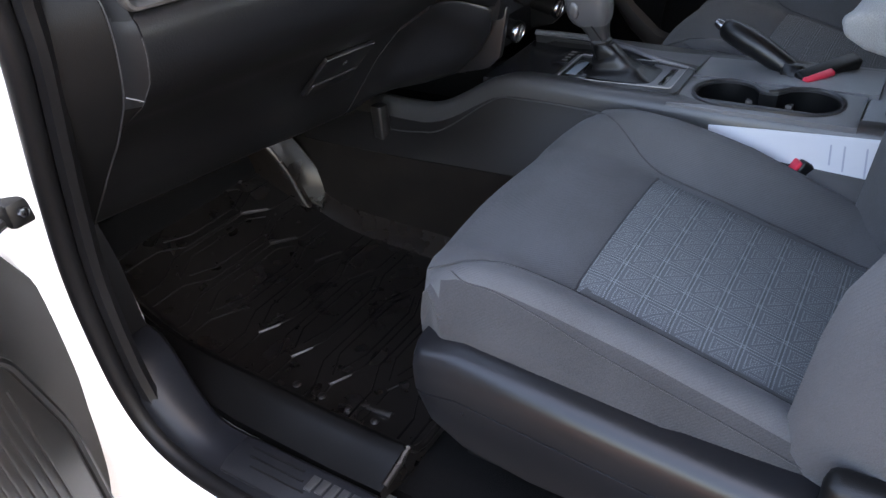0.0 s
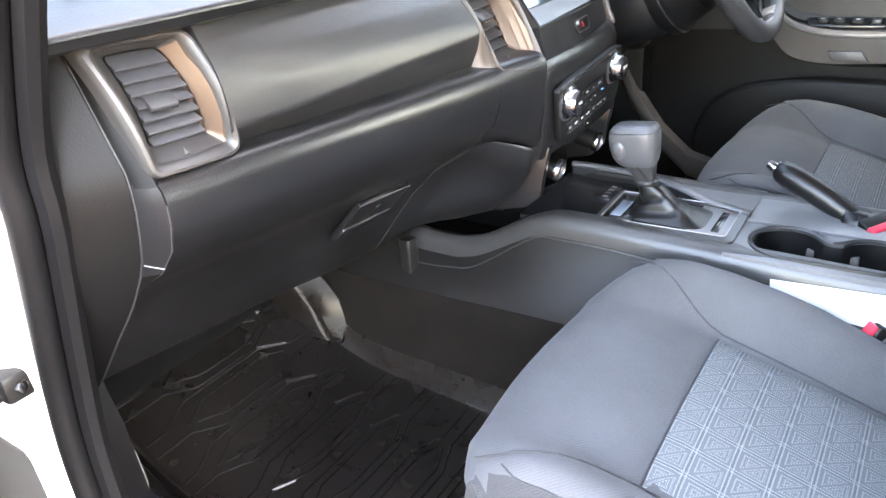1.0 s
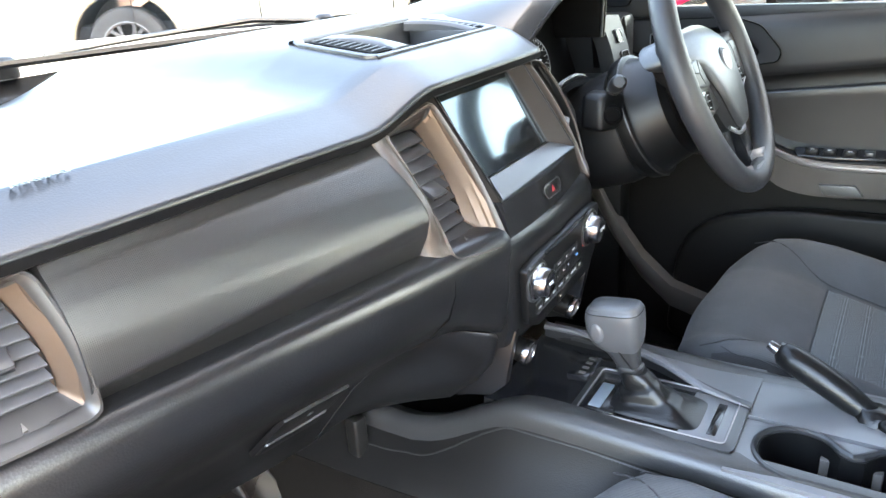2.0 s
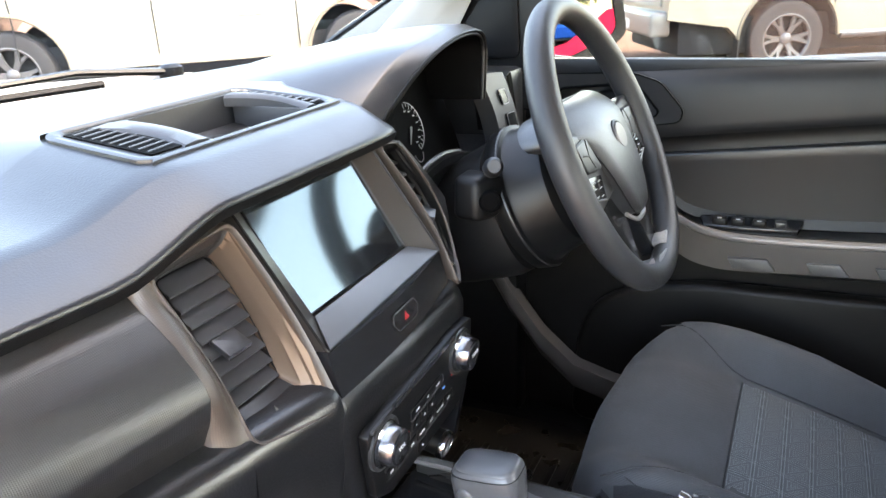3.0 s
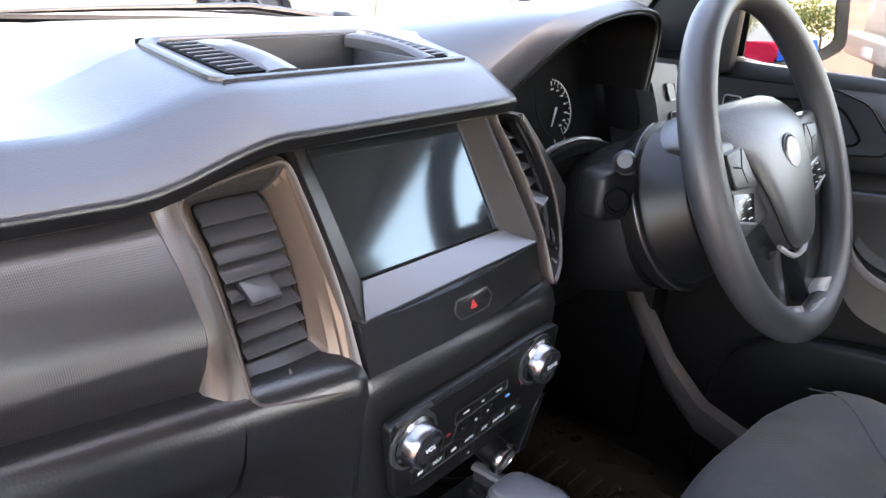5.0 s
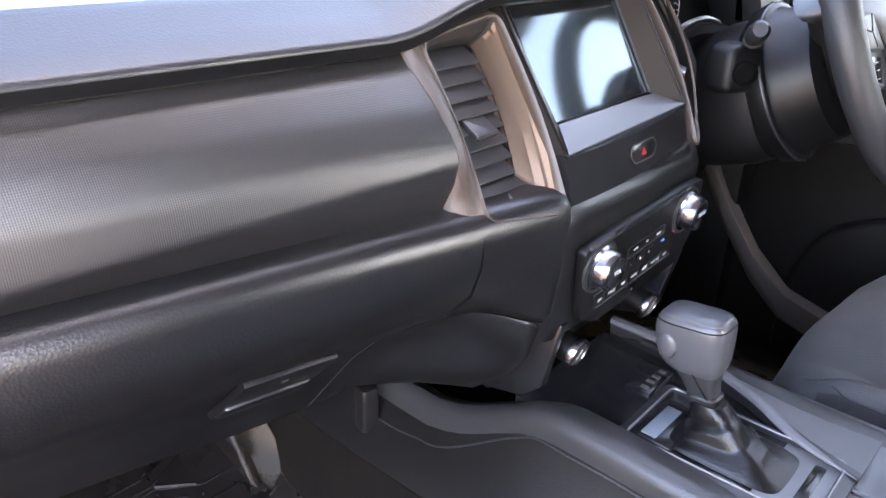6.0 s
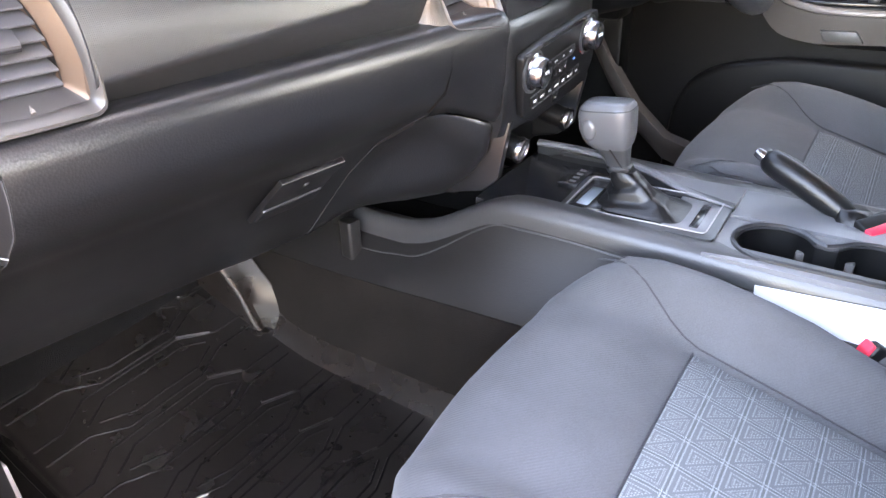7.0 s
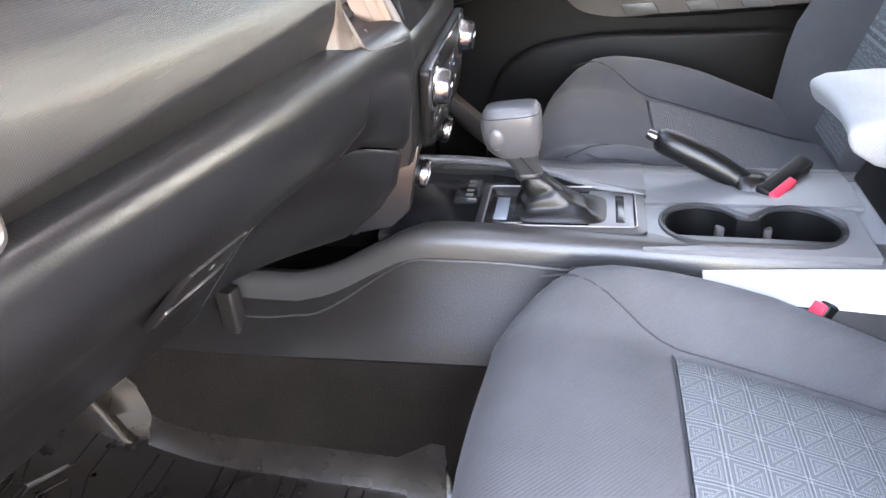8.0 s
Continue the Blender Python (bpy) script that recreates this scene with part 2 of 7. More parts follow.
def glass(name, tint=(1, 1, 1), rough=0.0):
    m = bpy.data.materials.new(name)
    m.use_nodes = True
    nd, lk = m.node_tree.nodes, m.node_tree.links
    out = nd["Material Output"]
    tr, gl, mix = nd.new("ShaderNodeBsdfTransparent"), nd.new("ShaderNodeBsdfGlossy"), nd.new("ShaderNodeMixShader")
    tr.inputs[0].default_value = (*tint, 1)
    gl.inputs["Roughness"].default_value = rough
    mix.inputs[0].default_value = 0.03
    lk.new(tr.outputs[0], mix.inputs[1])
    lk.new(gl.outputs[0], mix.inputs[2])
    lk.new(mix.outputs[0], out.inputs[0])
    return m


def ground_mat(name, c1, c2, scale):
    m, nd, lk, b = nodes_of(name, c1, 0.95, 0, 0.0)
    n = tex(nd, lk, "ShaderNodeTexNoise", scale, Detail=8.0)
    n2 = tex(nd, lk, "ShaderNodeTexNoise", 0.6, Detail=5.0)
    mx = nd.new("ShaderNodeMix")
    mx.inputs["Factor"].default_value = 0.5
    lk.new(n.outputs["Fac"], mx.inputs[2])
    lk.new(n2.outputs["Fac"], mx.inputs[3])
    r = ramp(nd, lk, mx.outputs[0], [(0.3, c1), (0.7, c2)])
    lk.new(r.outputs[0], b.inputs["Base Color"])
    return m


WOVEN_DARK, WOVEN_LIGHT = (0.037, 0.039, 0.041), (0.215, 0.230, 0.238)
M_PAD = plastic("pad_plastic", (0.0098, 0.0110, 0.0142), 0.34, 560, 0.20, 0.78, 0.10)
M_BODY = plastic("dash_plastic", (0.0052, 0.0052, 0.0058), 0.31, 480, 0.20, 0.66, 0.10)
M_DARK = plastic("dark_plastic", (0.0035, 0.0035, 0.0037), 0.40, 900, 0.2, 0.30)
M_GREY = plastic("grey_plastic", (0.012, 0.012, 0.0123), 0.36, 900, 0.15, 0.6)
M_SHIELD = plastic("shield_plastic", (0.0072, 0.0074, 0.0088), 0.30, 700, 0.08, 0.38)
M_SURR = plastic("surround_satin", (0.0220, 0.0180, 0.0160), 0.30, 1200, 0.04, 0.72, 0.05)
M_VENTRIM = plastic("vent_rim_satin", (0.027, 0.0252, 0.0243), 0.44, 1200, 0.04, 0.6, 0.05)
M_WARMRIM = plastic("warm_rim_satin", (0.056, 0.044, 0.037), 0.42, 1200, 0.04, 0.45, 0.05)
M_FLANK = ribbed("dotted_bronze", (0.046, 0.031, 0.023), 0.42)
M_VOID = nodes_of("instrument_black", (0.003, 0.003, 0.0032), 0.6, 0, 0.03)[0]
M_POD = plastic("pod_satin", (0.034, 0.034, 0.036), 0.40, 1200, 0.05)
M_STALK = plastic("stalk_grey", (0.018, 0.018, 0.019), 0.38, 900, 0.1)
M_LIP = plastic("lip_satin", (0.022, 0.021, 0.021), 0.36, 1200, 0.08)
M_DOORLOW = plastic("door_lower", (0.0074, 0.0062, 0.0053), 0.42, 600, 0.2, 0.16)
M_ARMFACE = plastic("armrest_paint", (0.105, 0.088, 0.077), 0.42, 900, 0.1, 0.4)
# paler than the surround: the sky's reflection put into the colour
M_LEDGE_SHEEN = nodes_of("ledge_sky_sheen", (0.046, 0.0445, 0.0455), 0.31, 0, 0.9)[0]
M_FLANK2 = plastic("frame_strip", (0.060, 0.050, 0.043), 0.40, 900, 0.1)
M_FLOOR = carpet_mat("floor_carpet", (0.003, 0.003, 0.0031))
M_SLOT = plastic("slot_grey", (0.085, 0.078, 0.072), 0.40, 900, 0.1)
M_ARMSTRIP = nodes_of("satin_strip", (0.20, 0.175, 0.16), 0.38, 0.4)[0]
M_SATIN = plastic("satin_plastic", (0.026, 0.026, 0.027), 0.30, 1200, 0.08)
M_CHEEK = plastic("tray_cheek_plastic", (0.034, 0.0345, 0.037), 0.42, 900, 0.12)
M_SLAT = plastic("slat_plastic", (0.030, 0.030, 0.033), 0.36, 1500, 0.06, 0.7)
M_HUB = plastic("hub_grained", (0.034, 0.034, 0.0355), 0.36, 620, 0.38, 0.8, 0.06)
M_COLUMN = plastic("column_plastic", (0.0050, 0.0050, 0.0053), 0.45, 900, 0.10, 0.24)
M_WING = ribbed("dotted_dark", (0.014, 0.0138, 0.014), 0.42)
M_DOORUP = plastic("door_upper", (0.0145, 0.0145, 0.0155), 0.42, 800, 0.12, 0.32)
M_SILL = plastic("sill_plastic", (0.0062, 0.0068, 0.0088), 0.38, 900, 0.15, 0.16)
M_SCUFF = plastic("scuff_plastic", (0.0085, 0.0092, 0.0112), 0.42, 700, 0.15, 0.25)
M_GLOSS = plastic("gloss_black", (0.012, 0.012, 0.013), 0.16, 900, 0.0, 0.5, 0.05)
M_BRONZE = plastic("warm_satin_paint", (0.122, 0.083, 0.060), 0.44, 1500, 0.05, 0.35, 0.08)
M_BRONZE.node_tree.nodes["Principled BSDF"].inputs["Metallic"].default_value = 0.65
M_SILVER = nodes_of("silver_paint", (0.30, 0.285, 0.28), 0.38, 0.4)[0]
M_CHROME = nodes_of("chrome", (0.24, 0.24, 0.25), 0.22, 1.0)[0]
M_RIB = ribbed("ribbed_trim", (0.0125, 0.0122, 0.0124), 0.31)
M_CLOTH = cloth("seat_cloth", (0.0600, 0.0610, 0.0640))
M_CLOTH_SIDE = cloth("seat_side_cloth", (0.030, 0.0303, 0.032), 900)
M_WOVEN = woven("woven_insert")
M_LEATHER = plastic("black_leather", (0.0045, 0.0045, 0.0048), 0.32, 520, 0.3, 0.38)
M_WHEEL = plastic("wheel_rubber", (0.024, 0.024, 0.026), 0.40, 1000, 0.32, 0.5, 0.06)
M_RUBBER = plastic("mat_rubber", (0.0060, 0.0050, 0.0045), 0.28, 1400, 0.10, 0.75)
# shaded copy of the mat rubber, for door-side faces and thin ridges
M_RUBBER_SHADE = plastic("mat_shaded_rubber", (0.0020, 0.0019, 0.0019), 0.34, 1400, 0.10, 0.30)
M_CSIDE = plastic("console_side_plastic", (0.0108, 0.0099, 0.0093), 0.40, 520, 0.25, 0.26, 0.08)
# lighter, browner copy of the mat rubber: door light painted on the flange
M_FLANGE_LIT = plastic("mat_flange_lit_rubber", (0.0080, 0.0060, 0.0048), 0.28, 1400, 0.06, 0.50)
# paler mat rubber that paints highlights on fold and wall edge
M_MATGLINT = plastic("mat_glint_rubber", (0.022, 0.0175, 0.0145), 0.26, 1400, 0.04, 1.0)
M_ENDP = plastic("end_panel_plastic", (0.0028, 0.0028, 0.0030), 0.48, 900, 0.2, 0.12)
M_ENDT = plastic("end_trim_plastic", (0.0068, 0.0068, 0.0073), 0.42, 600, 0.15, 0.25)
# same rubber again, lightened where the side wall faces the open door
M_MATWALL_LIT = plastic("mat_wall_lit_rubber", (0.0088, 0.0066, 0.0053), 0.27, 1400, 0.08, 0.70)
M_SEAL = plastic("seal_rubber", (0.0038, 0.0038, 0.0043), 0.45, 900, 0.2, 0.14)
M_CARPET = carpet_mat("carpet", (0.0074, 0.0059, 0.0048))
M_WHITE = nodes_of("white_car_paint", (0.78, 0.77, 0.75), 0.28, 0, 0.5)[0]
M_WHITE.node_tree.nodes["Principled BSDF"].inputs["Coat Weight"].default_value = 0.5
M_GLASS = glass("window_glass", (0.68, 0.695, 0.69))
M_SIDEGLASS = glass("side_window_glass", (0.56, 0.58, 0.57))
M_KNOB = plastic("knob_satin", (0.062, 0.062, 0.065), 0.30, 1200, 0.06)
# lighter copy of the console side plastic, with light painted in
M_CSIDE_LIT = plastic("console_side_lit", (0.028, 0.0272, 0.0270), 0.34, 520, 0.25, 0.6, 0.08)
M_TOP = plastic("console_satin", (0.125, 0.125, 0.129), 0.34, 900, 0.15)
M_WINDOWLET = nodes_of("pale_window", (0.13, 0.155, 0.18), 0.2)[0]
M_TINT = glass("privacy_glass", (0.62, 0.64, 0.66))
M_REAR = glass("rear_window_glass", (0.86, 0.88, 0.88))
M_PAPER = nodes_of("paper", (0.44, 0.45, 0.48), 0.8)[0]
M_INK = nodes_of("ink", (0.27, 0.28, 0.33), 0.8)[0]
M_RED = nodes_of("red_plastic", (0.65, 0.03, 0.06), 0.4)[0]
M_REDMARK = nodes_of("red_mark", (0.42, 0.02, 0.025), 0.5)[0]
M_MARK = nodes_of("white_mark", (0.55, 0.55, 0.55), 0.5)[0]
M_MIRROR = nodes_of("mirror", (0.92, 0.93, 0.94), 0.01, 1.0)[0]
M_SCREEN = nodes_of("screen_glass", (0.009, 0.0092, 0.010), 0.09, 0, 1.0)[0]
M_SCREEN.node_tree.nodes["Principled BSDF"].inputs["IOR"].default_value = 1.62
M_SCREEN.node_tree.nodes["Principled BSDF"].inputs["Specular Tint"].default_value = (0.68, 0.92, 1.0, 1.0)
M_LINING = cloth("roof_lining", (0.62, 0.62, 0.61), 900)
M_PILLAR = plastic("pillar_lining", (0.40, 0.395, 0.38), 0.75, 700, 0.10, 0.3, 0.05)


# ---- dashboard ----
def y_screen(x):
    """Foot of the windscreen."""
    return 1.12 - 0.6 * x * x


def y_low(x):
    return lerp(x, (-0.70, -0.575, -0.23, -0.14, 0.10, 0.16), (0.388, 0.362, 0.288, 0.268, 0.274, 0.30))


def y_top(x):
    return lerp(x, (-0.70, -0.595, -0.24, -0.14, 0.09, 0.16, 0.7), (0.40, 0.386, 0.356, 0.350, 0.352, 0.36, 0.40))


dash = thing("dashboard", (0, 0.5, 0.66), "dark grey moulded car dashboard with vents and a centre screen", "dashboard")


def pad_section(x):
    """From the front edge over the slope and the crease to the foot of the windscreen."""
    w = ease(x, -0.20, -0.135)
    w2 = ease(x, -0.27, -0.15)
    far = ease(x, 0.118, 0.165)
    zl = 1.346 + 0.027 * w2
    yl = y_top(x) - 0.002 + 0.115 * far
    z1, z2, z3 = 1.381 + 0.027 * w2, 1.388 + 0.033 * w2, 1.386 + 0.036 * w2
    ze = 1.328 + 0.003 * w2
    yw = y_screen(x)
    d = 0.034 if -0.0805 < x < 0.066 else 0.0
    # the passenger's part has a flat slope up to a crease, the middle a round one
    yc = yl + 0.037 - 0.004 * w
    zc = zl + 0.0315 - 0.002 * w
    k1, k2 = 0.50 + 0.03 * w, 0.96 - 0.14 * w
    y_m, z_m = max(0.412, yc + 0.006), z1
    pts = [(yl + 0.03, zl - 0.009), (yl - 0.004, zl - 0.0075), (yl - 0.0095, zl - 0.0050), (yl - 0.0115, zl + 0.003), (yl - 0.0105, zl + 0.0062),
           (yl - 0.008, zl + 0.0085), (yl - 0.008 + (yc - yl + 0.008) * k1, zl + 0.0085 + (zc - zl - 0.0085) * (k1 + 0.06 * w)),
           (yl - 0.008 + (yc - yl + 0.008) * k2, zl + 0.0085 + (zc - zl - 0.0085) * (k2 + 0.09 * w)), (yc + 0.0015, zc + 0.0008 + 0.001 * w),
           (y_m, z_m), (max(0.414, yc + 0.008), z1 - d), (max(0.512, yl + 0.04), z2 - 0.9 * d), (max(0.515, yl + 0.042), z2),
           (0.515 + 0.35 * (yw - 0.515), z3 - 0.004), (0.515 + 0.75 * (yw - 0.515), z3 - 0.034), (yw, ze), (yw, ze - 0.05), (0.6, 1.27)]
    return [(x, y, z) for y, z in pts]


xs = [-0.715, -0.69, -0.66, -0.6, -0.5, -0.4, -0.3, -0.27, -0.25, -0.23, -0.21, -0.2, -0.19, -0.18, -0.17, -0.16, -0.15, -0.143, -0.13, -0.11, -0.081, -0.080, -0.06, -0.03, 0.03, 0.065, 0.0665,
      0.09, 0.105, 0.118, 0.127, 0.136, 0.145, 0.155, 0.165, 0.175, 0.2, 0.3, 0.4, 0.5, 0.6, 0.66, 0.70]
part("dash_pad", loft([pad_section(x) for x in xs]), M_PAD, dash, "soft grained upper pad", sharp=50)
# dark strip over the pad's rolled front edge, painting the shade under it
shade_x = [x for x in xs if x < 0.15]
part("pad_edge_shade", loft([[Vector(p) + Vector((0, -0.0012, 0.0)) for p in pad_section(x)[1:4]] + [Vector(p) + Vector((0, 0.004, 0)) for p in pad_section(x)[3:0:-1]] for x in shade_x]), M_DARK, dash, "dark strip painting the shade under the pad's edge", sharp=30)


def pad_top(x, y):
    """Height of the pad round the storage tray."""
    w = ease(x, -0.27, -0.15)
    u = (y - 0.412) / 0.103
    return 1.381 + 0.027 * w + u * (0.007 + 0.006 * w)


# storage tray: shallow ribbed floor, pale rounded cheeks, slotted strips and one rim round all of it
part("tray_liner", rbox((-0.079, 0.417, 1.377), (0.063, 0.508, 1.384), 0.002), M_GREY, dash, "ribbed grey tray floor")
for k in range(4):
    part("tray_rib", rbox((-0.070 + 0.036 * k, 0.425, 1.383), (-0.052 + 0.036 * k, 0.50, 1.3875), 0.0015), M_GREY, dash)
for x0, x1, xc in ((-0.116, -0.082, -0.088), (0.062, 0.084, 0.068)):
    rows = []
    for u in np.linspace(0, 1, 9):
        y = 0.414 + 0.098 * u
        sh_ = -0.010 * u if x0 < 0 else -0.012 * u
        zt = pad_top(x0, y) + 0.0045 * math.sin(math.pi * (0.15 + 0.75 * u))
        a, b = x0 + sh_ + 0.010 * math.sin(math.pi * u), x1 - (0.0 if x0 < 0 else 0.004 * u)
        rows.append([(a, y, zt - 0.012), (a, y, zt - 0.003), (a + 0.003, y, zt), ((a + b) / 2, y, zt + 0.0012), (b - 0.004, y, zt), (b, y, zt - 0.004), (b + 0.001, y, zt - 0.012)])
    part("tray_cheek", loft(rows), M_CHEEK, dash, "pale rounded cheek beside the tray", sharp=40)
part("tray_wall", rbox((0.0615, 0.4145, 1.378), (0.0655, 0.511, 1.409), 0.001), M_CHEEK, dash)
for side, (xa, xb, xc, xd) in enumerate(((-0.148, -0.113, -0.152, -0.118), (0.082, 0.104, 0.070, 0.080))):
    # a strip from the front (xa..xb) to the back (xc..xd)
    def strip(u, v, xa=xa, xb=xb, xc=xc, xd=xd):
        x = (xa + (xb - xa) * v) * (1 - u) + (xc + (xd - xc) * v) * u
        y = 0.418 + 0.094 * u
        return (x, y, pad_top(x, y) + 0.0012)
    vent = part("defroster_vent", slab(strip, 8, 2, (0, 0, -0.004)), M_VOID, dash, "dark slotted defroster strip")
    for k in range(9):
        u = (k + 0.5) / 9.5
        a, b = Vector(strip(u, 0.04)), Vector(strip(u + (0.035 if side == 0 else 0.01), 0.96))
        part("slat", tube([a + Vector((0, 0, 0.0012)), b + Vector((0, 0, 0.0012))], 0.0011 if side == 0 else 0.0019, 6, flat=0.5), M_GREY if side == 0 else M_CHEEK, vent)
trim_loop = spline(rounded([(-0.163, 0.404), (0.112, 0.407), (0.092, 0.527), (-0.164, 0.524)], 0.022, 4), 2, closed=True)
rim_o = [Vector((x, y, pad_top(x, y) + 0.0004)) for x, y in trim_loop]
mid_r = Vector((-0.03, 0.466, 0))
rows = []
for f, dz in ((1.03, -0.003), (1.028, 0.0016), (1.0, 0.0028), (0.965, 0.0022), (0.945, -0.001), (0.943, -0.006)):
    rows.append([Vector((mid_r.x + (p.x - mid_r.x) * f, mid_r.y + (p.y - mid_r.y) * (1 - (1 - f) * 1.6), p.z + dz)) for p in rim_o])
part("tray_rim", loft(rows, caps=False), M_PAD, dash, "raised rim round the tray and its slotted strips", sharp=60)


# passenger-side defroster slats in the pad's outer corner
vent = part("defroster_vent", slab(lambda u, v: (-0.66 + 0.07 * v + 0.05 * u, 0.425 + 0.15 * u, 1.3835 + 0.005 * u), 4, 2, (0, 0, -0.004)), M_GLOSS, dash, "dark slotted corner outlet")
for k in range(7):
    x0 = -0.655 + 0.0095 * k
    part("slat", tube([(x0, 0.43, 1.385), (x0 + 0.045, 0.568, 1.390)], 0.0024, 6), M_PAD, vent)
part("lettering", letters("AIRBAG", 0.013, Matrix.Translation((-0.545, 0.418, 1.38195)), 0.0002), M_PAD, dash, "embossed word on the pad")


# ribbed trim panel between the two vents
def trim_y(x, v):
    yt, yb = y_top(x), y_low(x)
    g = lerp(v, (0, 0.11, 0.13, 0.35, 0.5, 0.56, 0.8, 1.0), (0, 0.13, 0.19, 0.53, 0.74, 0.80, 0.95, 1.0))
    vc = lerp(x, (-0.588, -0.25), (0.84, 0.64))
    return yt + (yb - yt) * g - 0.006 * math.sin(math.pi * v) + 0.018 * max(0.0, v - vc) / (1 - vc) - (0.004 if v > 0.3 else 0.004 * v / 0.3)


def trim_face(u, v):
    x = -0.582 + (0.582 - 0.2505 - 0.002 * v) * u
    return (x, trim_y(x, v), 1.340 - 0.111 * v)


part("trim_panel", slab(trim_face, 14, 44, (0, 0.012, 0)), M_RIB, dash, "finely ribbed dark trim panel")


# lower body: glove box lid, its neighbours and the knee bolster of the centre stack
def low_profile(x):
    yb = y_low(x)
    return [(yb + 0.02, 1.2300), (yb + 0.004, 1.2285), (yb - 0.006, 1.2250), (yb - 0.0125, 1.2180), (yb - 0.015, 1.205), (yb - 0.0138, 1.185), (yb - 0.006, 1.160),
            (yb + 0.018, 1.132), (yb + 0.055, 1.108), (yb + 0.082, 1.09), (yb + 0.126, 1.045), (yb + 0.16, 1.0), (yb + 0.195, 0.952), (yb + 0.205, 0.945), (yb + 0.24, 0.95), (yb + 0.24, 1.22)]


def skew(x, z):
    return x + 0.08 * (z - 1.2)


glove = part("glovebox", loft([[(x if k < 4 else skew(x, z), y, z) for y, z in low_profile(x)] for k, x in enumerate((-0.6605, -0.6, -0.5, -0.4, -0.32, -0.27, -0.24))]), M_BODY, dash, "black grained glove box lid", sharp=60)
# latch: a shallow recess with a raised pull
lo, hi = Vector((-0.385, 0.4325, 1.043)), Vector((-0.300, 0.390, 1.092))
gm = basis((lo + hi) / 2 - Vector((0, 0.004, 0.003)), (1, -0.21, 0), (0, -0.66, 0.75))
part("latch_plate", prism([(-0.054, -0.044), (0.032, -0.044), (0.048, 0.027), (-0.036, 0.027)], -0.006, 0.0006, gm, 0.0008), M_BODY, glove, "black latch recess")
part("latch_pull", prism([(-0.050, -0.041), (0.029, -0.041), (0.034, -0.017), (-0.044, -0.021)], -0.002, 0.0036, gm, 0.0024), M_BODY, glove, "smooth pull of the latch")
part("latch_edge", tube([gm @ Vector(p) for p in ((-0.053, -0.042, 0.0004), (-0.036, 0.0265, 0.0004), (0.047, 0.0265, 0.0004), (0.032, -0.040, 0.0004))], 0.0007, 6), M_BODY, glove)
part("lock", lathe([(0.004, -0.002), (0.004, 0.002), (0.003, 0.0025)], 16, gm @ Matrix.Translation((0.004, 0.004, 0.0))), M_GREY, glove, "small round lock")

part("lid_gap", tube([(skew(-0.2392, z), y - 0.0004, z) for y, z in low_profile(-0.24)[7:13]], 0.0008, 6), M_GREY, dash, "fine gap beside the glove box lid")

# curve where the end strip meets the end panel
EDGE_Z = (0.945, 0.977, 1.04, 1.09, 1.142, 1.166, 1.188, 1.212, 1.235, 1.36)
EDGE_Y = (0.566, 0.536, 0.484, 0.440, 0.404, 0.397, 0.392, 0.388, 0.390, 0.443)


def edge_y(z):
    return lerp(z, EDGE_Z, EDGE_Y)


strip = low_profile(-0.661)[2:13]
part("dash_end_trim", loft([[(-0.6615, y + 0.001, z) for y, z in strip], [(-0.6655, y * 0.65 + edge_y(z) * 0.35, z) for y, z in strip], [(-0.674, edge_y(z), z) for y, z in strip], [(-0.674, edge_y(z) + 0.03, z) for y, z in strip], [(-0.6615, y + 0.04, z) for y, z in strip]]), M_ENDT, dash, "curved end strip of the dash", sharp=40)
def strip_at(x, z):
    k = ease(x, -0.674, -0.6615)
    return (x, lerp(z, [q[1] for q in reversed(strip)], [q[0] for q in reversed(strip)]) * k + edge_y(z) * (1 - k) - 0.0003, z)


# pale tube painting the glint on the end strip's joint
part("end_strip_glint", tube([strip_at(-0.6738, 1.1455), strip_at(-0.668, 1.142), strip_at(-0.6615, 1.138)], 0.0010, 6), M_SATIN, dash)
rows_s = []
for z in (1.222, 1.235, 1.25, 1.28, 1.31, 1.345):
    yv = lerp(z, (1.22, 1.31, 1.35), (0.370, 0.408, 0.425))
    rows_s.append([(-0.6738, edge_y(z) + 0.001, z), (-0.6685, yv + 0.004, z), (-0.662, yv, z), (-0.654, yv + 0.002, z), (-0.654, 0.46, z), (-0.6738, 0.46, z)])
part("vent_side", loft(rows_s), M_ENDP, dash, "narrow side face beside the outer vent", sharp=40)
# dash end face towards the door
end_z = [1.355 - 0.41 * k / 24 for k in range(25)]
rows_e = []
for x, dy in ((-0.6745, 0.004), (-0.680, 0.0075), (-0.70, 0.022), (-0.714, 0.034), (-0.722, 0.046)):
    rows_e.append([(x, edge_y(z) + dy, z) for z in end_z] + [(x, 0.585 + dy, 0.88), (x, 0.60 + dy, 0.80), (x, 0.68, 0.78), (x, 0.72, 1.0), (x, 0.74, 1.355)])
part("dash_end_panel", loft(rows_e), M_ENDP, dash, "black end panel beside the door opening", sharp=50)
# two pale tubes paint the highlights along the panel gap and lid edge
part("end_panel_glint", tube([(-0.6742, edge_y(z) + 0.0015, z) for z in end_z[1:]], 0.0009, 6), M_SATIN, dash, "thin painted highlight along the end panel's crease")
part("lid_edge_glint", tube([(-0.6610, y + 0.001, z) for y, z in strip[2:]], 0.0009, 6), M_SATIN, dash, "thin painted highlight on the glove box lid's edge")



def bolster_up(x):
    k = ease(x, -0.24, -0.14)
    yb = y_low(x)
    zs = lerp(x, (-0.24, -0.204, -0.138), (1.126, 1.124, 1.094))
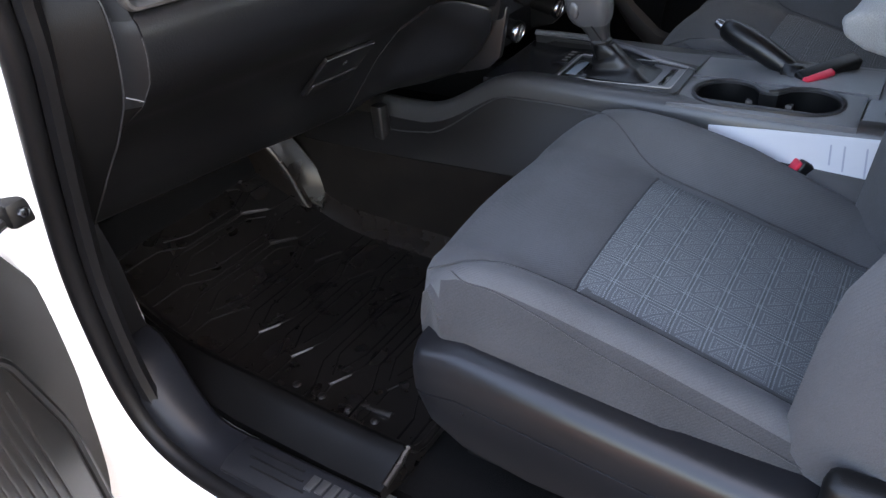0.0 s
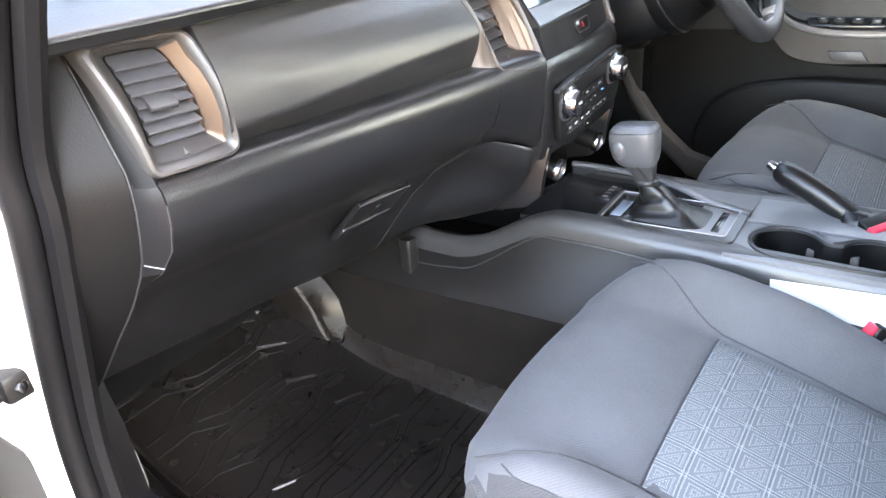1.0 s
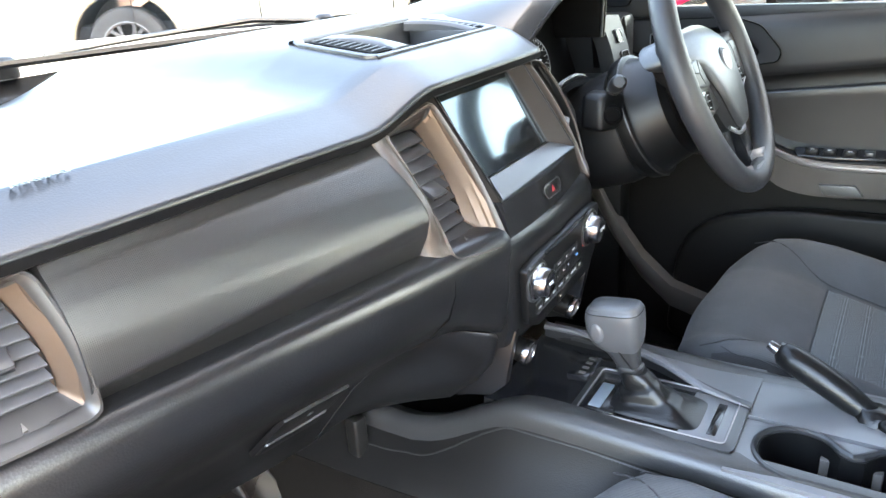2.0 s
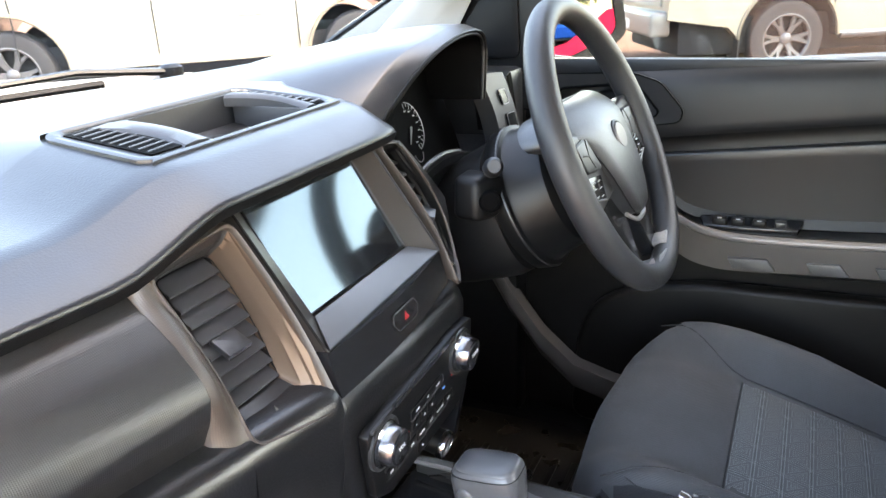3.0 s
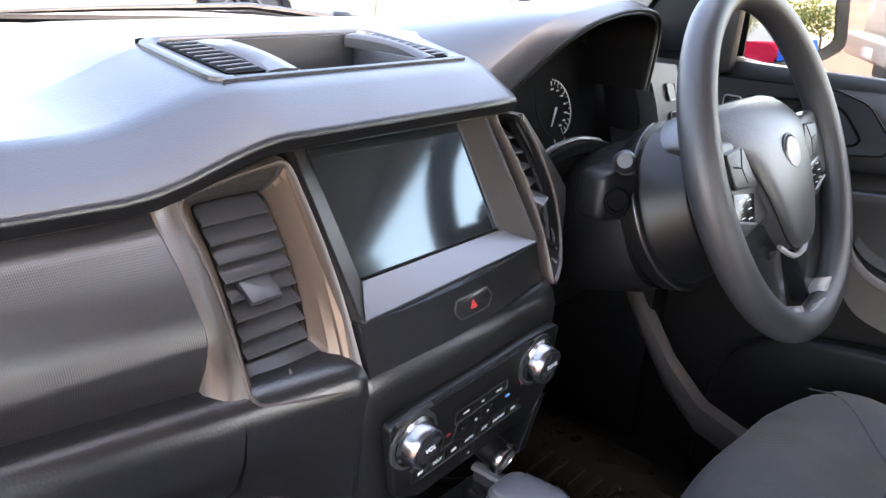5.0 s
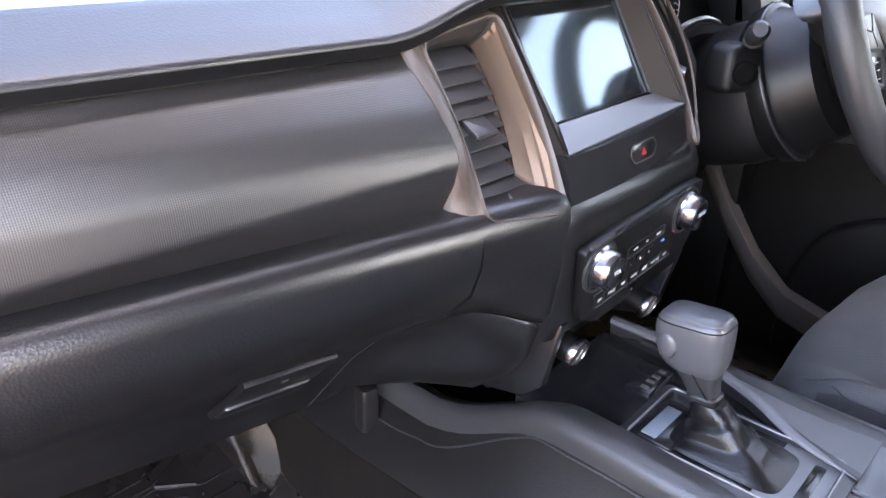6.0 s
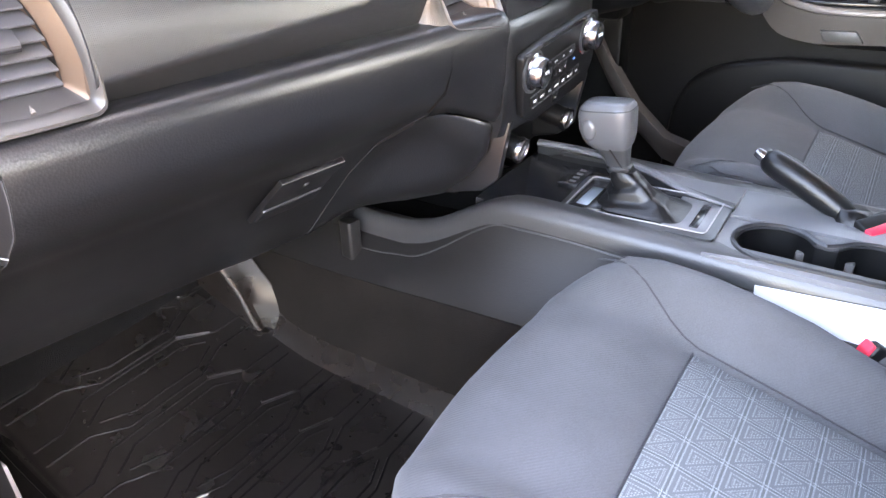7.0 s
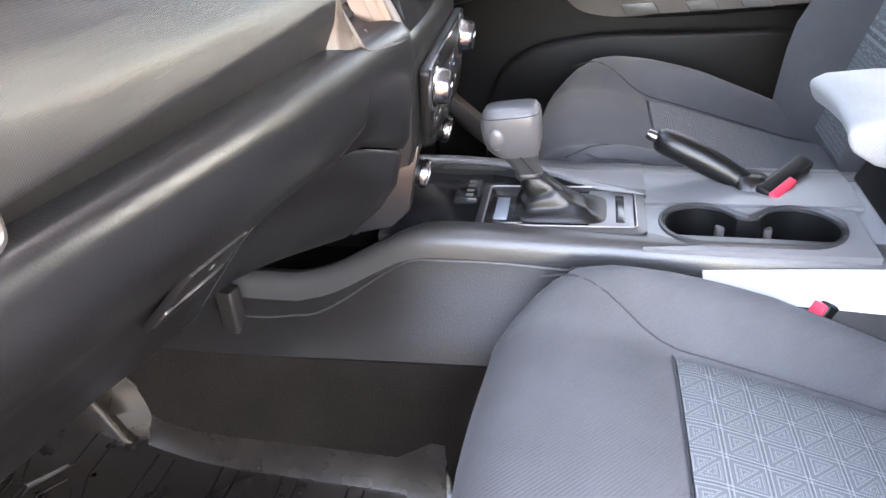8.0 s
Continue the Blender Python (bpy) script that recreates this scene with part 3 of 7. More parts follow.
    return [(yb + 0.03, 1.2295), (yb + 0.004, 1.2280), (yb - 0.006, 1.2245), (yb - 0.012, 1.2175), (yb - 0.0142, 1.204), (yb - 0.013 + 0.002 * k, 1.183),
            (yb - 0.004 - 0.006 * k, 1.155), (yb + 0.012 * (1 - k) - 0.004 * k, zs + 0.012), (yb + 0.022 * (1 - k) + 0.003 * k, zs), (yb + 0.06, zs), (yb + 0.2, 1.13), (yb + 0.2, 1.22)]


bx = (-0.2385, -0.225, -0.21, -0.195, -0.18, -0.168, -0.158, -0.151, -0.147)
part("knee_bolster", loft([[(x, y + 0.003 * ease(x, -0.156, -0.146) ** 2, z) for y, z in bolster_up(x)] for x in bx]), M_BODY, dash, "curved grained bolster beside the stack", sharp=60)


def bolster_low(x):
    k = ease(x, -0.245, -0.145)
    yb = y_low(x)
    zs = lerp(x, (-0.26, -0.204, -0.138), (1.124, 1.122, 1.092))
    rows = (((0.05, 0.0), (0.036, -0.001), (0.036, -0.006), (0.094, -0.042), (0.130, -0.08), (0.166, -0.122), (0.193, -0.165), (0.205, -0.18), (0.24, -0.175), (0.24, 0.0)),
            ((0.026, 0.0), (0.009, -0.001), (0.006, -0.006), (0.014, -0.04), (0.036, -0.07), (0.076, -0.105), (0.136, -0.128), (0.176, -0.14), (0.226, -0.135), (0.226, 0.0)))
    return [(yb + a[0] * (1 - k) + b[0] * k, zs + a[1] * (1 - k) + b[1] * k) for a, b in zip(*rows)]


part("lower_bolster", loft([[(skew(x, z) if x < -0.23 else x, y + 0.035 * ease(x, -0.152, -0.136) ** 2, z) for y, z in bolster_low(x)] for x in (-0.236, -0.225, -0.21, -0.19, -0.175, -0.162, -0.152, -0.145, -0.139, -0.136)]), M_BODY, dash, "lower bolster with a curved top seam", sharp=60)

# driver-side lower dash and column surround
drv = [(0.40, 1.262), (0.36, 1.258), (0.345, 1.24), (0.36, 1.15), (0.42, 1.05), (0.47, 0.98), (0.56, 0.97), (0.6, 1.255)]
part("lower_dash", loft([[(x, y + 0.03 * ease(x, 0.1, 0.2), z) for y, z in drv] for x in (0.108, 0.14, 0.2, 0.4, 0.6, 0.70)]), M_DARK, dash, "dark lower panel before the driver's knees", sharp=60)
part("firewall_cover", rbox((-0.70, 0.74, 0.66), (0.72, 0.78, 1.27), 0.01), M_FLOOR, dash, "black carpeted bulkhead")

# ---- centre stack ----
stack = [(0.40, 1.222), (0.275, 1.221), (0.266, 1.218), (0.260, 1.211), (0.256, 1.20), (0.256, 1.19), (0.262, 1.10), (0.268, 1.08), (0.30, 1.07), (0.40, 1.06)]
part("stack_frame", loft([[(x, y + dy, z) for y, z in stack] for x, dy in ((-0.150, 0.004), (-0.1475, 0.0025), (-0.142, 0.001), (-0.12, 0.0), (-0.02, -0.003), (0.075, 0.0), (0.097, 0.004), (0.103, 0.012), (0.107, 0.03))]), M_BODY, dash, "grained frame of the centre stack", sharp=45)
part("lower_tray_back", rbox((-0.135, 0.34, 0.985), (0.1, 0.36, 1.08), 0.004), M_DARK, dash, "dark back of the open cubby")
for x in (-0.1365, 0.0925):
    sd = [(0.262, 1.095), (0.270, 1.06), (0.278, 1.02), (0.30, 1.0), (0.40, 0.975), (0.40, 1.10)]
    part("stack_cheek", bevel(loft([[(x, y, z) for y, z in sd], [(x + 0.012, y, z) for y, z in sd]]), 0.002), M_BODY, dash)

# gloss panel with the knobs and buttons
KP = basis((-0.0225, 0.2535, 1.1345), (1, -0.004, 0.055), (0, -0.075, 1))
panel = part("control_panel", prism(rounded([(-0.111, 0.046), (-0.07, 0.050), (0.07, 0.050), (0.111, 0.046), (0.108, -0.020), (0.085, -0.045), (-0.072, -0.045), (-0.100, -0.030)], 0.006), -0.006, 0.004, KP, 0.0015), M_DARK, dash, "black panel with audio and climate controls")
part("panel_slot", prism(rounded([(-0.062, 0.044), (0.068, 0.044), (0.068, 0.0485), (-0.062, 0.0485)], 0.0015), 0.0035, 0.0052, KP), M_GLOSS, panel, "thin disc slot")
part("panel_tab", prism(rounded([(-0.105, 0.045), (-0.065, 0.0455), (-0.067, 0.0495), (-0.104, 0.0485)], 0.001), 0.003, 0.0058, KP), M_SATIN, panel)
for x, word in ((-0.0845, "VOL"), (0.077, "TUNE")):
    kn = KP @ Matrix.Translation((x, 0.022, 0.004))
    knob = part("knob", lathe([(0.0215, 0.0), (0.0215, 0.003), (0.019, 0.005), (0.0185, 0.012), (0.0172, 0.016), (0.0165, 0.0172)], 36, kn), M_CHROME, panel, "chrome ringed rotary knob")
    part("knob_seat", lathe([(0.0255, -0.001), (0.0255, 0.002), (0.0225, 0.0028), (0.0215, 0.0005)], 36, kn), M_SATIN, knob)
    part("knob_cap", lathe([(0.0150, 0.016), (0.0150, 0.0180), (0.0138, 0.0186)], 32, kn), M_GLOSS, knob, "black face of the knob")
    part("knob_mark", letters(word, 0.0062, kn @ Matrix.Translation((0, 0.002, 0.0187))), M_MARK, knob)
bar = rounded([(-0.036, 0.009), (0.034, 0.011), (0.034, 0.022), (-0.036, 0.021)], 0.004)
b0 = part("button_bar", prism(bar, 0.003, 0.0058, KP, 0.001), M_DARK, panel, "bar of three source buttons")
part("bar_rim", tube([KP @ Vector((x, y, 0.0058)) for x, y in bar], 0.0005, 5, closed=True), M_SATIN, b0)
for x, wd in ((-0.022, 0.0038), (0.0, 0.0018), (0.022, 0.0038)):
    part("button_mark", prism([(x - wd, 0.0146), (x + wd, 0.0149), (x + wd, 0.0169), (x - wd, 0.0166)], 0.0050, 0.0061, KP), M_MARK, b0)
for x, word in ((-0.024, "-"), (-0.006, "o"), (0.010, "+")):
    bt = part("button", prism(rounded([(x - 0.007, -0.006), (x + 0.007, -0.006), (x + 0.007, 0.004), (x - 0.007, 0.004)], 0.002), 0.003, 0.0050, KP, 0.0006), M_DARK, panel)
    part("button_mark", letters(word, 0.0062, KP @ Matrix.Translation((x, -0.001, 0.0051))), M_MARK, bt)
for k, word in enumerate(("bar", "MAX", "bar", "AUTO", "A/C", "MAX A/C", "bar")):
    x = -0.074 + 0.0205 * k
    bt = part("button", prism(rounded([(x - 0.0095, -0.0245), (x + 0.0095, -0.0245), (x + 0.0095, -0.0125), (x - 0.0095, -0.0125)], 0.002), 0.003, 0.0050, KP, 0.0006), M_DARK, panel)
    if word == "bar":
        part("button_mark", prism([(x - 0.0030, -0.0200), (x + 0.0030, -0.0197), (x + 0.0030, -0.0170), (x - 0.0030, -0.0173)], 0.0045, 0.0053, KP), M_MARK, bt)
    else:
        part("button_mark", letters(word, 0.0040 if len(word) > 3 else 0.0050, KP @ Matrix.Translation((x, -0.0185, 0.0051))), M_MARK, bt)
bt = part("button", prism(rounded([(-0.020, -0.040), (-0.003, -0.040), (-0.003, -0.029), (-0.020, -0.029)], 0.002), 0.003, 0.0050, KP, 0.0006), M_DARK, panel)
part("button_mark", letters("o", 0.0056, KP @ Matrix.Translation((-0.0115, -0.0345, 0.0051))), M_MARK, bt)
part("row_groove", tube([KP @ Vector((-0.086, -0.0105, 0.0042)), KP @ Vector((-0.036, -0.0095, 0.0042)), KP @ Vector((-0.031, 0.006, 0.0042))], 0.0005, 5), M_SATIN, panel)
part("row_groove", tube([KP @ Vector((-0.078, -0.0265, 0.0042)), KP @ Vector((0.064, -0.0255, 0.0042))], 0.0005, 5), M_SATIN, panel)
M_BLUEMARK = nodes_of("blue_mark", (0.1, 0.3, 0.7), 0.5)[0]
for x, y, mt in ((-0.044, 0.0005, M_REDMARK), (0.058, 0.003, M_REDMARK), (-0.066, -0.0025, M_BLUEMARK), (0.036, 0.0, M_BLUEMARK)):
    part("temperature_mark", prism([(x, y), (x + 0.005, y), (x + 0.005, y + 0.0016), (x, y + 0.0016)], 0.0038, 0.0052, KP), mt, panel)
# power sockets in the stack's foot
for x, z in ((-0.097, 1.047), (0.046, 1.043)):
    sm = basis((x, 0.266, z), (1, 0, 0), (0, -0.25, 1))
    so = part("power_socket", lathe([(0.0165, -0.004), (0.0168, 0.001), (0.0158, 0.0035), (0.0138, 0.0035), (0.013, 0.001)], 28, sm), M_CHROME, dash, "chrome ringed round socket cover")
    part("socket_barrel", lathe([(0.015, -0.045), (0.015, -0.002)], 24, sm), M_DARK, so)
    part("socket_lid", lathe([(0.0128, -0.002), (0.0128, 0.0022), (0.011, 0.003)], 24, sm), M_SATIN, so)
    part("socket_mark", prism([(-0.003, -0.006), (0.001, -0.001), (-0.001, 0.0), (0.003, 0.006), (0.0, 0.001), (0.0015, 0.0)], 0.003, 0.0036, sm), M_MARK, so)

# ---- screen and its surround ----
oc = [(-0.143, 0.3525, 1.3695), (0.080, 0.3525, 1.3695), (0.087, 0.281, 1.2575), (-0.143, 0.2715, 1.254)]
ic = [(-0.123, 0.3585, 1.3595), (0.056, 0.3600, 1.3595), (0.061, 0.306, 1.2675), (-0.119, 0.298, 1.2700)]


bez = part("screen_surround", ring_frame(quad_loop(oc, 0.004), quad_loop(ic, 0.002), (0, 0.012, -0.004)), M_SURR, dash, "satin dark surround sloping to the screen", sharp=25)
# thin overlay on the lower slope, painted pale as reflected sky
lg = [Vector(oc[3]) + Vector((0.003, 0.0, 0.0)), Vector(oc[2]) + Vector((-0.003, 0.0, 0.0)), Vector(ic[2]), Vector(ic[3])]
part("ledge_sheen", slab(lambda u, v: lg[0].lerp(lg[1], u).lerp(lg[3].lerp(lg[2], u), v) + Vector((0, -0.0006, 0.0016)), 16, 4, (0, 0, -0.001)), M_LEDGE_SHEEN, bez, "paler overlay painting sky sheen on the ledge under the screen")
gl = [Vector(p) + Vector((0, 0.001 + (0.005 if k > 1 else 0.0), 0.0005)) for k, p in enumerate(ic)]
mid_g = sum(gl, Vector()) / 4
nrm_g = (gl[2] - gl[0]).cross(gl[3] - gl[1]).normalized()
gl = [p - nrm_g * (p - mid_g).dot(nrm_g) for p in gl]  # one flat pane
part("touch_screen", loft([quad_loop(gl, 0.002), [p + Vector((0, 0.006, -0.002)) for p in quad_loop(gl, 0.002)]]), M_SCREEN, dash, "glossy dark touch screen, switched off")
part("screen_edge", tube([p + Vector((0, -0.0008, 0.0)) for p in quad_loop(gl, 0.002)], 0.0010, 5, closed=True), M_DARK, bez)
part("surround_rim", tube([p + Vector((0, -0.0005, 0)) for p in quad_loop(oc, 0.004)], 0.0012, 5, closed=True), M_DARK, bez)


def hz_face(u, v):
    x = -0.143 + 0.229 * u
    return (x, 0.2710 + 0.010 * u * u - 0.009 * v - 0.006 * math.sin(math.pi * u), lerp(u, (0, 1), (1.2535, 1.2570)) - (0.034 + 0.006 * (1 - u)) * v)


hp = part("hazard_panel", slab(hz_face, 14, 5, (0, 0.012, 0)), M_GLOSS, dash, "gloss black strip under the screen")
hc = Vector(hz_face(0.5, 0.48)) + Vector((0, -0.001, 0))
hm = basis(hc, (1, 0.02, 0.02), (0, 0.26, 1))
hb = part("hazard_button", prism(rounded([(-0.024, 0.0), (-0.018, -0.0085), (0.018, -0.0085), (0.025, 0.0), (0.02, 0.0085), (-0.02, 0.0085)], 0.003), -0.002, 0.0008, hm, 0.0004), M_GLOSS, hp, "black hazard light button")
part("button_rim", tube([hm @ Vector((x, y, 0.0008)) for x, y in rounded([(-0.024, 0.0), (-0.018, -0.0085), (0.018, -0.0085), (0.025, 0.0), (0.02, 0.0085), (-0.02, 0.0085)], 0.003)], 0.0005, 5, closed=True), M_SATIN, hb)
for r0 in (0.0050,):
    tri_o = [(r0 * math.cos(a), r0 * math.sin(a) - 0.001) for a in (math.pi / 2, math.pi * 7 / 6, math.pi * 11 / 6)]
    tri_i = [(0.58 * x, 0.58 * (y + 0.001) - 0.001) for x, y in tri_o]
    part("triangle_mark", ring_frame([hm @ Vector((x, y, 0.0012)) for x, y in tri_o], [hm @ Vector((x, y, 0.0012)) for x, y in tri_i], hm.to_3x3() @ Vector((0, 0, -0.0006))), M_REDMARK, hb, "red warning triangle")
    part("triangle_mark", prism([(0.3 * x, 0.3 * (y + 0.001) - 0.001) for x, y in tri_o], 0.0007, 0.0012, hm), M_REDMARK, hb)


# ---- air vents ----
def bowed_loop(q, r, bows, n=5, per=8):
    """A rounded quad whose edges (top, right, bottom, left) bow out along given vectors."""
    out = quad_loop(q, r, n, per)
    step = n + per
    for k, p in enumerate(out):
        e, j = divmod(k, step)
        a, b = Vector(q[e]), Vector(q[(e + 1) % 4])
        if j > n // 2:
            t = min(1.0, max(0.0, (p - a).dot(b - a) / (b - a).length_squared))
            p += Vector(bows[e]) * math.sin(math.pi * t)
        else:
            z = Vector(q[e - 1])
            t = min(1.0, max(0.0, (p - z).dot(a - z) / (a - z).length_squared))
            p += Vector(bows[e - 1]) * math.sin(math.pi * t)
    return out


NO_BOW = ((0, 0, 0),) * 4


def air_vent(outer, inner, slats, sides, tab=None, bows=NO_BOW, deep=0.05, rise=0.0105, rim=None, pillow=False):
    """outer, inner: corners top left, top right, bottom right, bottom left; sides: a material for each face."""
    o = bowed_loop(outer, 0.011, bows)
    i = bowed_loop(inner, 0.005, [Vector(b) * 0.8 for b in bows])

    def ring(t, dy):
        return [p.lerp(q, t) + Vector((0, dy, 0)) for p, q in zip(o, i)]

    lip_ = [ring(0.0, 0.014), ring(0.0, 0.002), ring(0.015, -0.002), ring(0.06, -0.0045), ring(0.13, -0.0050), ring(0.19, -0.0038), ring(0.22, -0.0015), ring(0.22, 0.012)]
    if pillow:
        lip_ = [ring(0.0, 0.016), ring(0.0, 0.005), ring(0.03, 0.0), ring(0.10, -0.0040), ring(0.22, -0.0062), ring(0.34, -0.0058), ring(0.44, -0.0035), ring(0.49, -0.0005), ring(0.50, 0.012)]
    fr = part("air_vent", loft(lip_, wrap=True), rim or M_SURR, dash, "satin framed air vent with dark slats", sharp=35)
    n = len(o)
    steps = (((0.21, -0.0018), (0.55, 0.0005), (0.98, 0.010)), ((0.21, -0.0022), (0.40, -0.0014), (0.43, 0.0010), (0.66, 0.0024), (0.69, 0.0052), (0.97, 0.010)),
             ((0.21, -0.0018), (0.50, 0.0040), (0.98, 0.0115)), ((0.21, -0.0018), (0.50, 0.0012), (0.54, 0.0032), (0.97, 0.010)))
    if pillow:
        steps = (((0.485, -0.001), (0.7, 0.003), (0.98, 0.010)),) * 4
    for k, (nm, mt) in enumerate(zip(("upper_lip", "side_strip", "lower_lip", "side_strip"), sides)):
        ids = [(13 * k + 3 + j) % n for j in range(14)]
        rows_v = []
        for t, dy in steps[k]:
            rg = ring(t, dy)
            rows_v.append([rg[j] for j in ids] + [rg[j] + Vector((0, 0.008, 0)) for j in reversed(ids)])
        part(nm, loft(rows_v), mt, fr, "warm satin painted strip" if mt is M_BRONZE else "", sharp=18)
    mk = [Vector(outer[3]).lerp(Vector(inner[3]), 0.55).lerp(Vector(outer[2]).lerp(Vector(inner[2]), 0.55), t) for t in (0.42,)]
    for c in mk:
        mm_ = basis(c + Vector((0, -0.001, 0.0025)), Vector(outer[2]) - Vector(outer[3]), (0, 0.8, 0.6))
        part("flow_mark", prism([(-0.0018, -0.0035), (0.0018, -0.0028), (0.0003, 0.0036)], -0.001, 0.0008, mm_), M_SLOT, fr, "small pale flow mark")
    q = [Vector(p) for p in inner]
    back = [p + Vector((0, deep, 0.006)) for p in i]
    part("vent_duct", ring_frame([p + Vector((0, 0.008, 0)) for p in i], back, (0, 0.002, 0)), M_DARK, fr)
    part("vent_back", loft([back, [p + Vector((0, 0.004, 0)) for p in back]]), M_DARK, fr)
    w = Vector((0, 0.019, rise))
    th = Vector((0, -0.0006, 0.0012))
    for k in range(slats):
        t = (k + 0.85) / (slats + 0.15)
        sw_ = math.sin(math.pi * t)
        a, b = q[0].lerp(q[3], t) + Vector(bows[3]) * 0.8 * sw_, q[1].lerp(q[2], t) + Vector(bows[1]) * 0.8 * sw_
        d = (b - a).normalized()
        a, b = a + d * 0.0012 + Vector((0, 0.0065, -0.002)), b - d * 0.0012 + Vector((0, 0.0065, -0.002))
        bm = loft([[p + th, p + th * 0.4 - w * 0.05, p - th * 0.6 - w * 0.05, p - th, p + w - th, p + w + th] for p in (a, b)])
        part("slat", bm, M_SLAT, fr)
        if tab and k == tab[0]:
            c = a.lerp(b, tab[1]) + Vector((0, -0.004, 0.001))
            tm = basis(c, d, w)
            tb = part("vent_tab", prism(rounded([(-0.0125, -0.0065), (0.0125, -0.0065), (0.0125, 0.0150), (-0.0125, 0.0150)], 0.0015), -0.0020, 0.0032, tm, 0.0008), M_SLAT, fr, "flat louvre tab")
            part("tab_edge", prism([(-0.0118, -0.0073), (0.0118, -0.0073), (0.0118, -0.0062), (-0.0118, -0.0062)], -0.0016, 0.0010, tm), M_CHROME, tb, "bright front edge of the tab")
    return fr


def vent_flank(u, v):
    """From the trim panel's surface at v = 0 to the vent's lip at v = 1."""
    a = Vector((-0.251 - 0.002 * u, 0, 1.347 - 0.118 * u))
    a.y = trim_y(a.x, min(0.9, max(0.0, (1.340 - a.z) / 0.111))) - 0.001
    b = Vector((-0.2365, 0.350, 1.3475)).lerp(Vector((-0.2300, 0.2815, 1.2220)), u) + Vector((0.003, -0.003, 0)) * math.sin(math.pi * u)
    return a.lerp(b, v) + Vector((0, -0.004 * math.sin(math.pi * min(1, 1.25 * v)), 0))


part("vent_flank", slab(vent_flank, 14, 6, (0, 0.012, 0)), M_FLANK, dash, "warm dotted flank beside the vent", sharp=50)
cv_o = [(-0.238, 0.352, 1.347), (-0.1480, 0.350, 1.3625), (-0.1480, 0.2605, 1.2090), (-0.2315, 0.281, 1.2190)]
cv_i = [(-0.2165, 0.356, 1.3330), (-0.1575, 0.358, 1.3320), (-0.1620, 0.300, 1.2360), (-0.2145, 0.303, 1.2340)]
air_vent(cv_o, cv_i, 8, (M_LIP, M_BRONZE, M_LIP, M_BRONZE), (4, 0.42), ((0, 0, 0.001), (0.004, -0.004, 0), (0, -0.003, 0), (0.003, -0.003, 0)), 0.05, 0.0105, M_WARMRIM)
pv_o = [(-0.6785, 0.414, 1.3405), (-0.583, 0.389, 1.3375), (-0.5765, 0.359, 1.2250), (-0.6640, 0.373, 1.2265)]
pv_i = [(-0.6475, 0.412, 1.3240), (-0.6005, 0.402, 1.3225), (-0.5900, 0.3770, 1.2470), (-0.6420, 0.3870, 1.2470)]
air_vent(pv_o, pv_i, 7, (M_LIP, M_BRONZE, M_LIP, M_VENTRIM), (3, 0.38), ((0, 0, 0.001), (0.002, -0.012, 0), (0, -0.002, 0), (0.001, -0.008, 0)), 0.05, 0.0105, M_VENTRIM, True)
rv_o = [(0.088, 0.3500, 1.367), (0.138, 0.352, 1.360), (0.158, 0.298, 1.222), (0.100, 0.268, 1.211)]
rv_i = [(0.107, 0.3500, 1.356), (0.132, 0.352, 1.350), (0.149, 0.303, 1.236), (0.121, 0.284, 1.228)]
air_vent(rv_o, rv_i, 8, (M_DARK, M_DARK, M_DARK, M_BRONZE), (4, 0.4), ((0, 0, 0.002), (0.013, -0.004, 0), (0, -0.002, 0), (0.010, -0.004, 0)), 0.05, 0.006, M_WARMRIM)
rows_w = []
for z, xa, ya, xb, yb in ((1.358, 0.147, 0.354, 0.152, 0.356), (1.33, 0.150, 0.343, 0.165, 0.340), (1.30, 0.154, 0.331, 0.185, 0.330), (1.28, 0.157, 0.323, 0.200, 0.326), (1.262, 0.159, 0.315, 0.198, 0.322), (1.24, 0.162, 0.306, 0.178, 0.310), (1.224, 0.164, 0.300, 0.170, 0.303)):
    m_ = (xa + xb) / 2
    rows_w.append([(xa, ya, z), (m_, (ya + yb) / 2 + 0.003, z), (xb, yb, z), (xb, yb + 0.03, z), (xa, ya + 0.04, z)])
part("vent_wing", loft(rows_w), M_WING, dash, "dotted dark flange beside the vent", sharp=50)


# ---- instrument cluster ----
lip = spline([(0.146, 1.352), (0.164, 1.373), (0.200, 1.397), (0.240, 1.420), (0.285, 1.4385), (0.335, 1.450), (0.390, 1.4555), (0.445, 1.453), (0.478, 1.444), (0.491, 1.427), (0.488, 1.400), (0.474, 1.350)], 4)


def hood_row(s, y, drop, grow=0.0, left=0.0):
    """The lip's outline scaled about its middle; grow: metres outward; left: how far the left foot spreads."""
    out = []
    for k, (x, z) in enumerate(lip):
        a, b = lip[max(k - 1, 0)], lip[min(k + 1, len(lip) - 1)]
        n = Vector((-(b[1] - a[1]), b[0] - a[0])).normalized()
        g = grow * (0.45 + 0.9 * ease(0.33 - x, 0, 0.12))
        px, pz = x + n.x * g, z + n.y * g
        px = 0.33 + (px - 0.33) * (1 + s) - left * ease(0.36 - px, 0, 0.2) * (1 - ease(pz, 1.40, 1.46) * 0.5)
        out.append((px, y + 0.02 * ((x - 0.33) / 0.2) ** 2, 1.350 + (pz - 1.350) * (1 - drop)))
    return out


rows = [hood_row(-0.14, 0.47, 0.16), hood_row(-0.105, 0.42, 0.11), hood_row(-0.07, 0.387, 0.075), hood_row(-0.045, 0.376, 0.045), hood_row(-0.012, 0.372, 0.010), hood_row(0.0, 0.374, 0.0)]
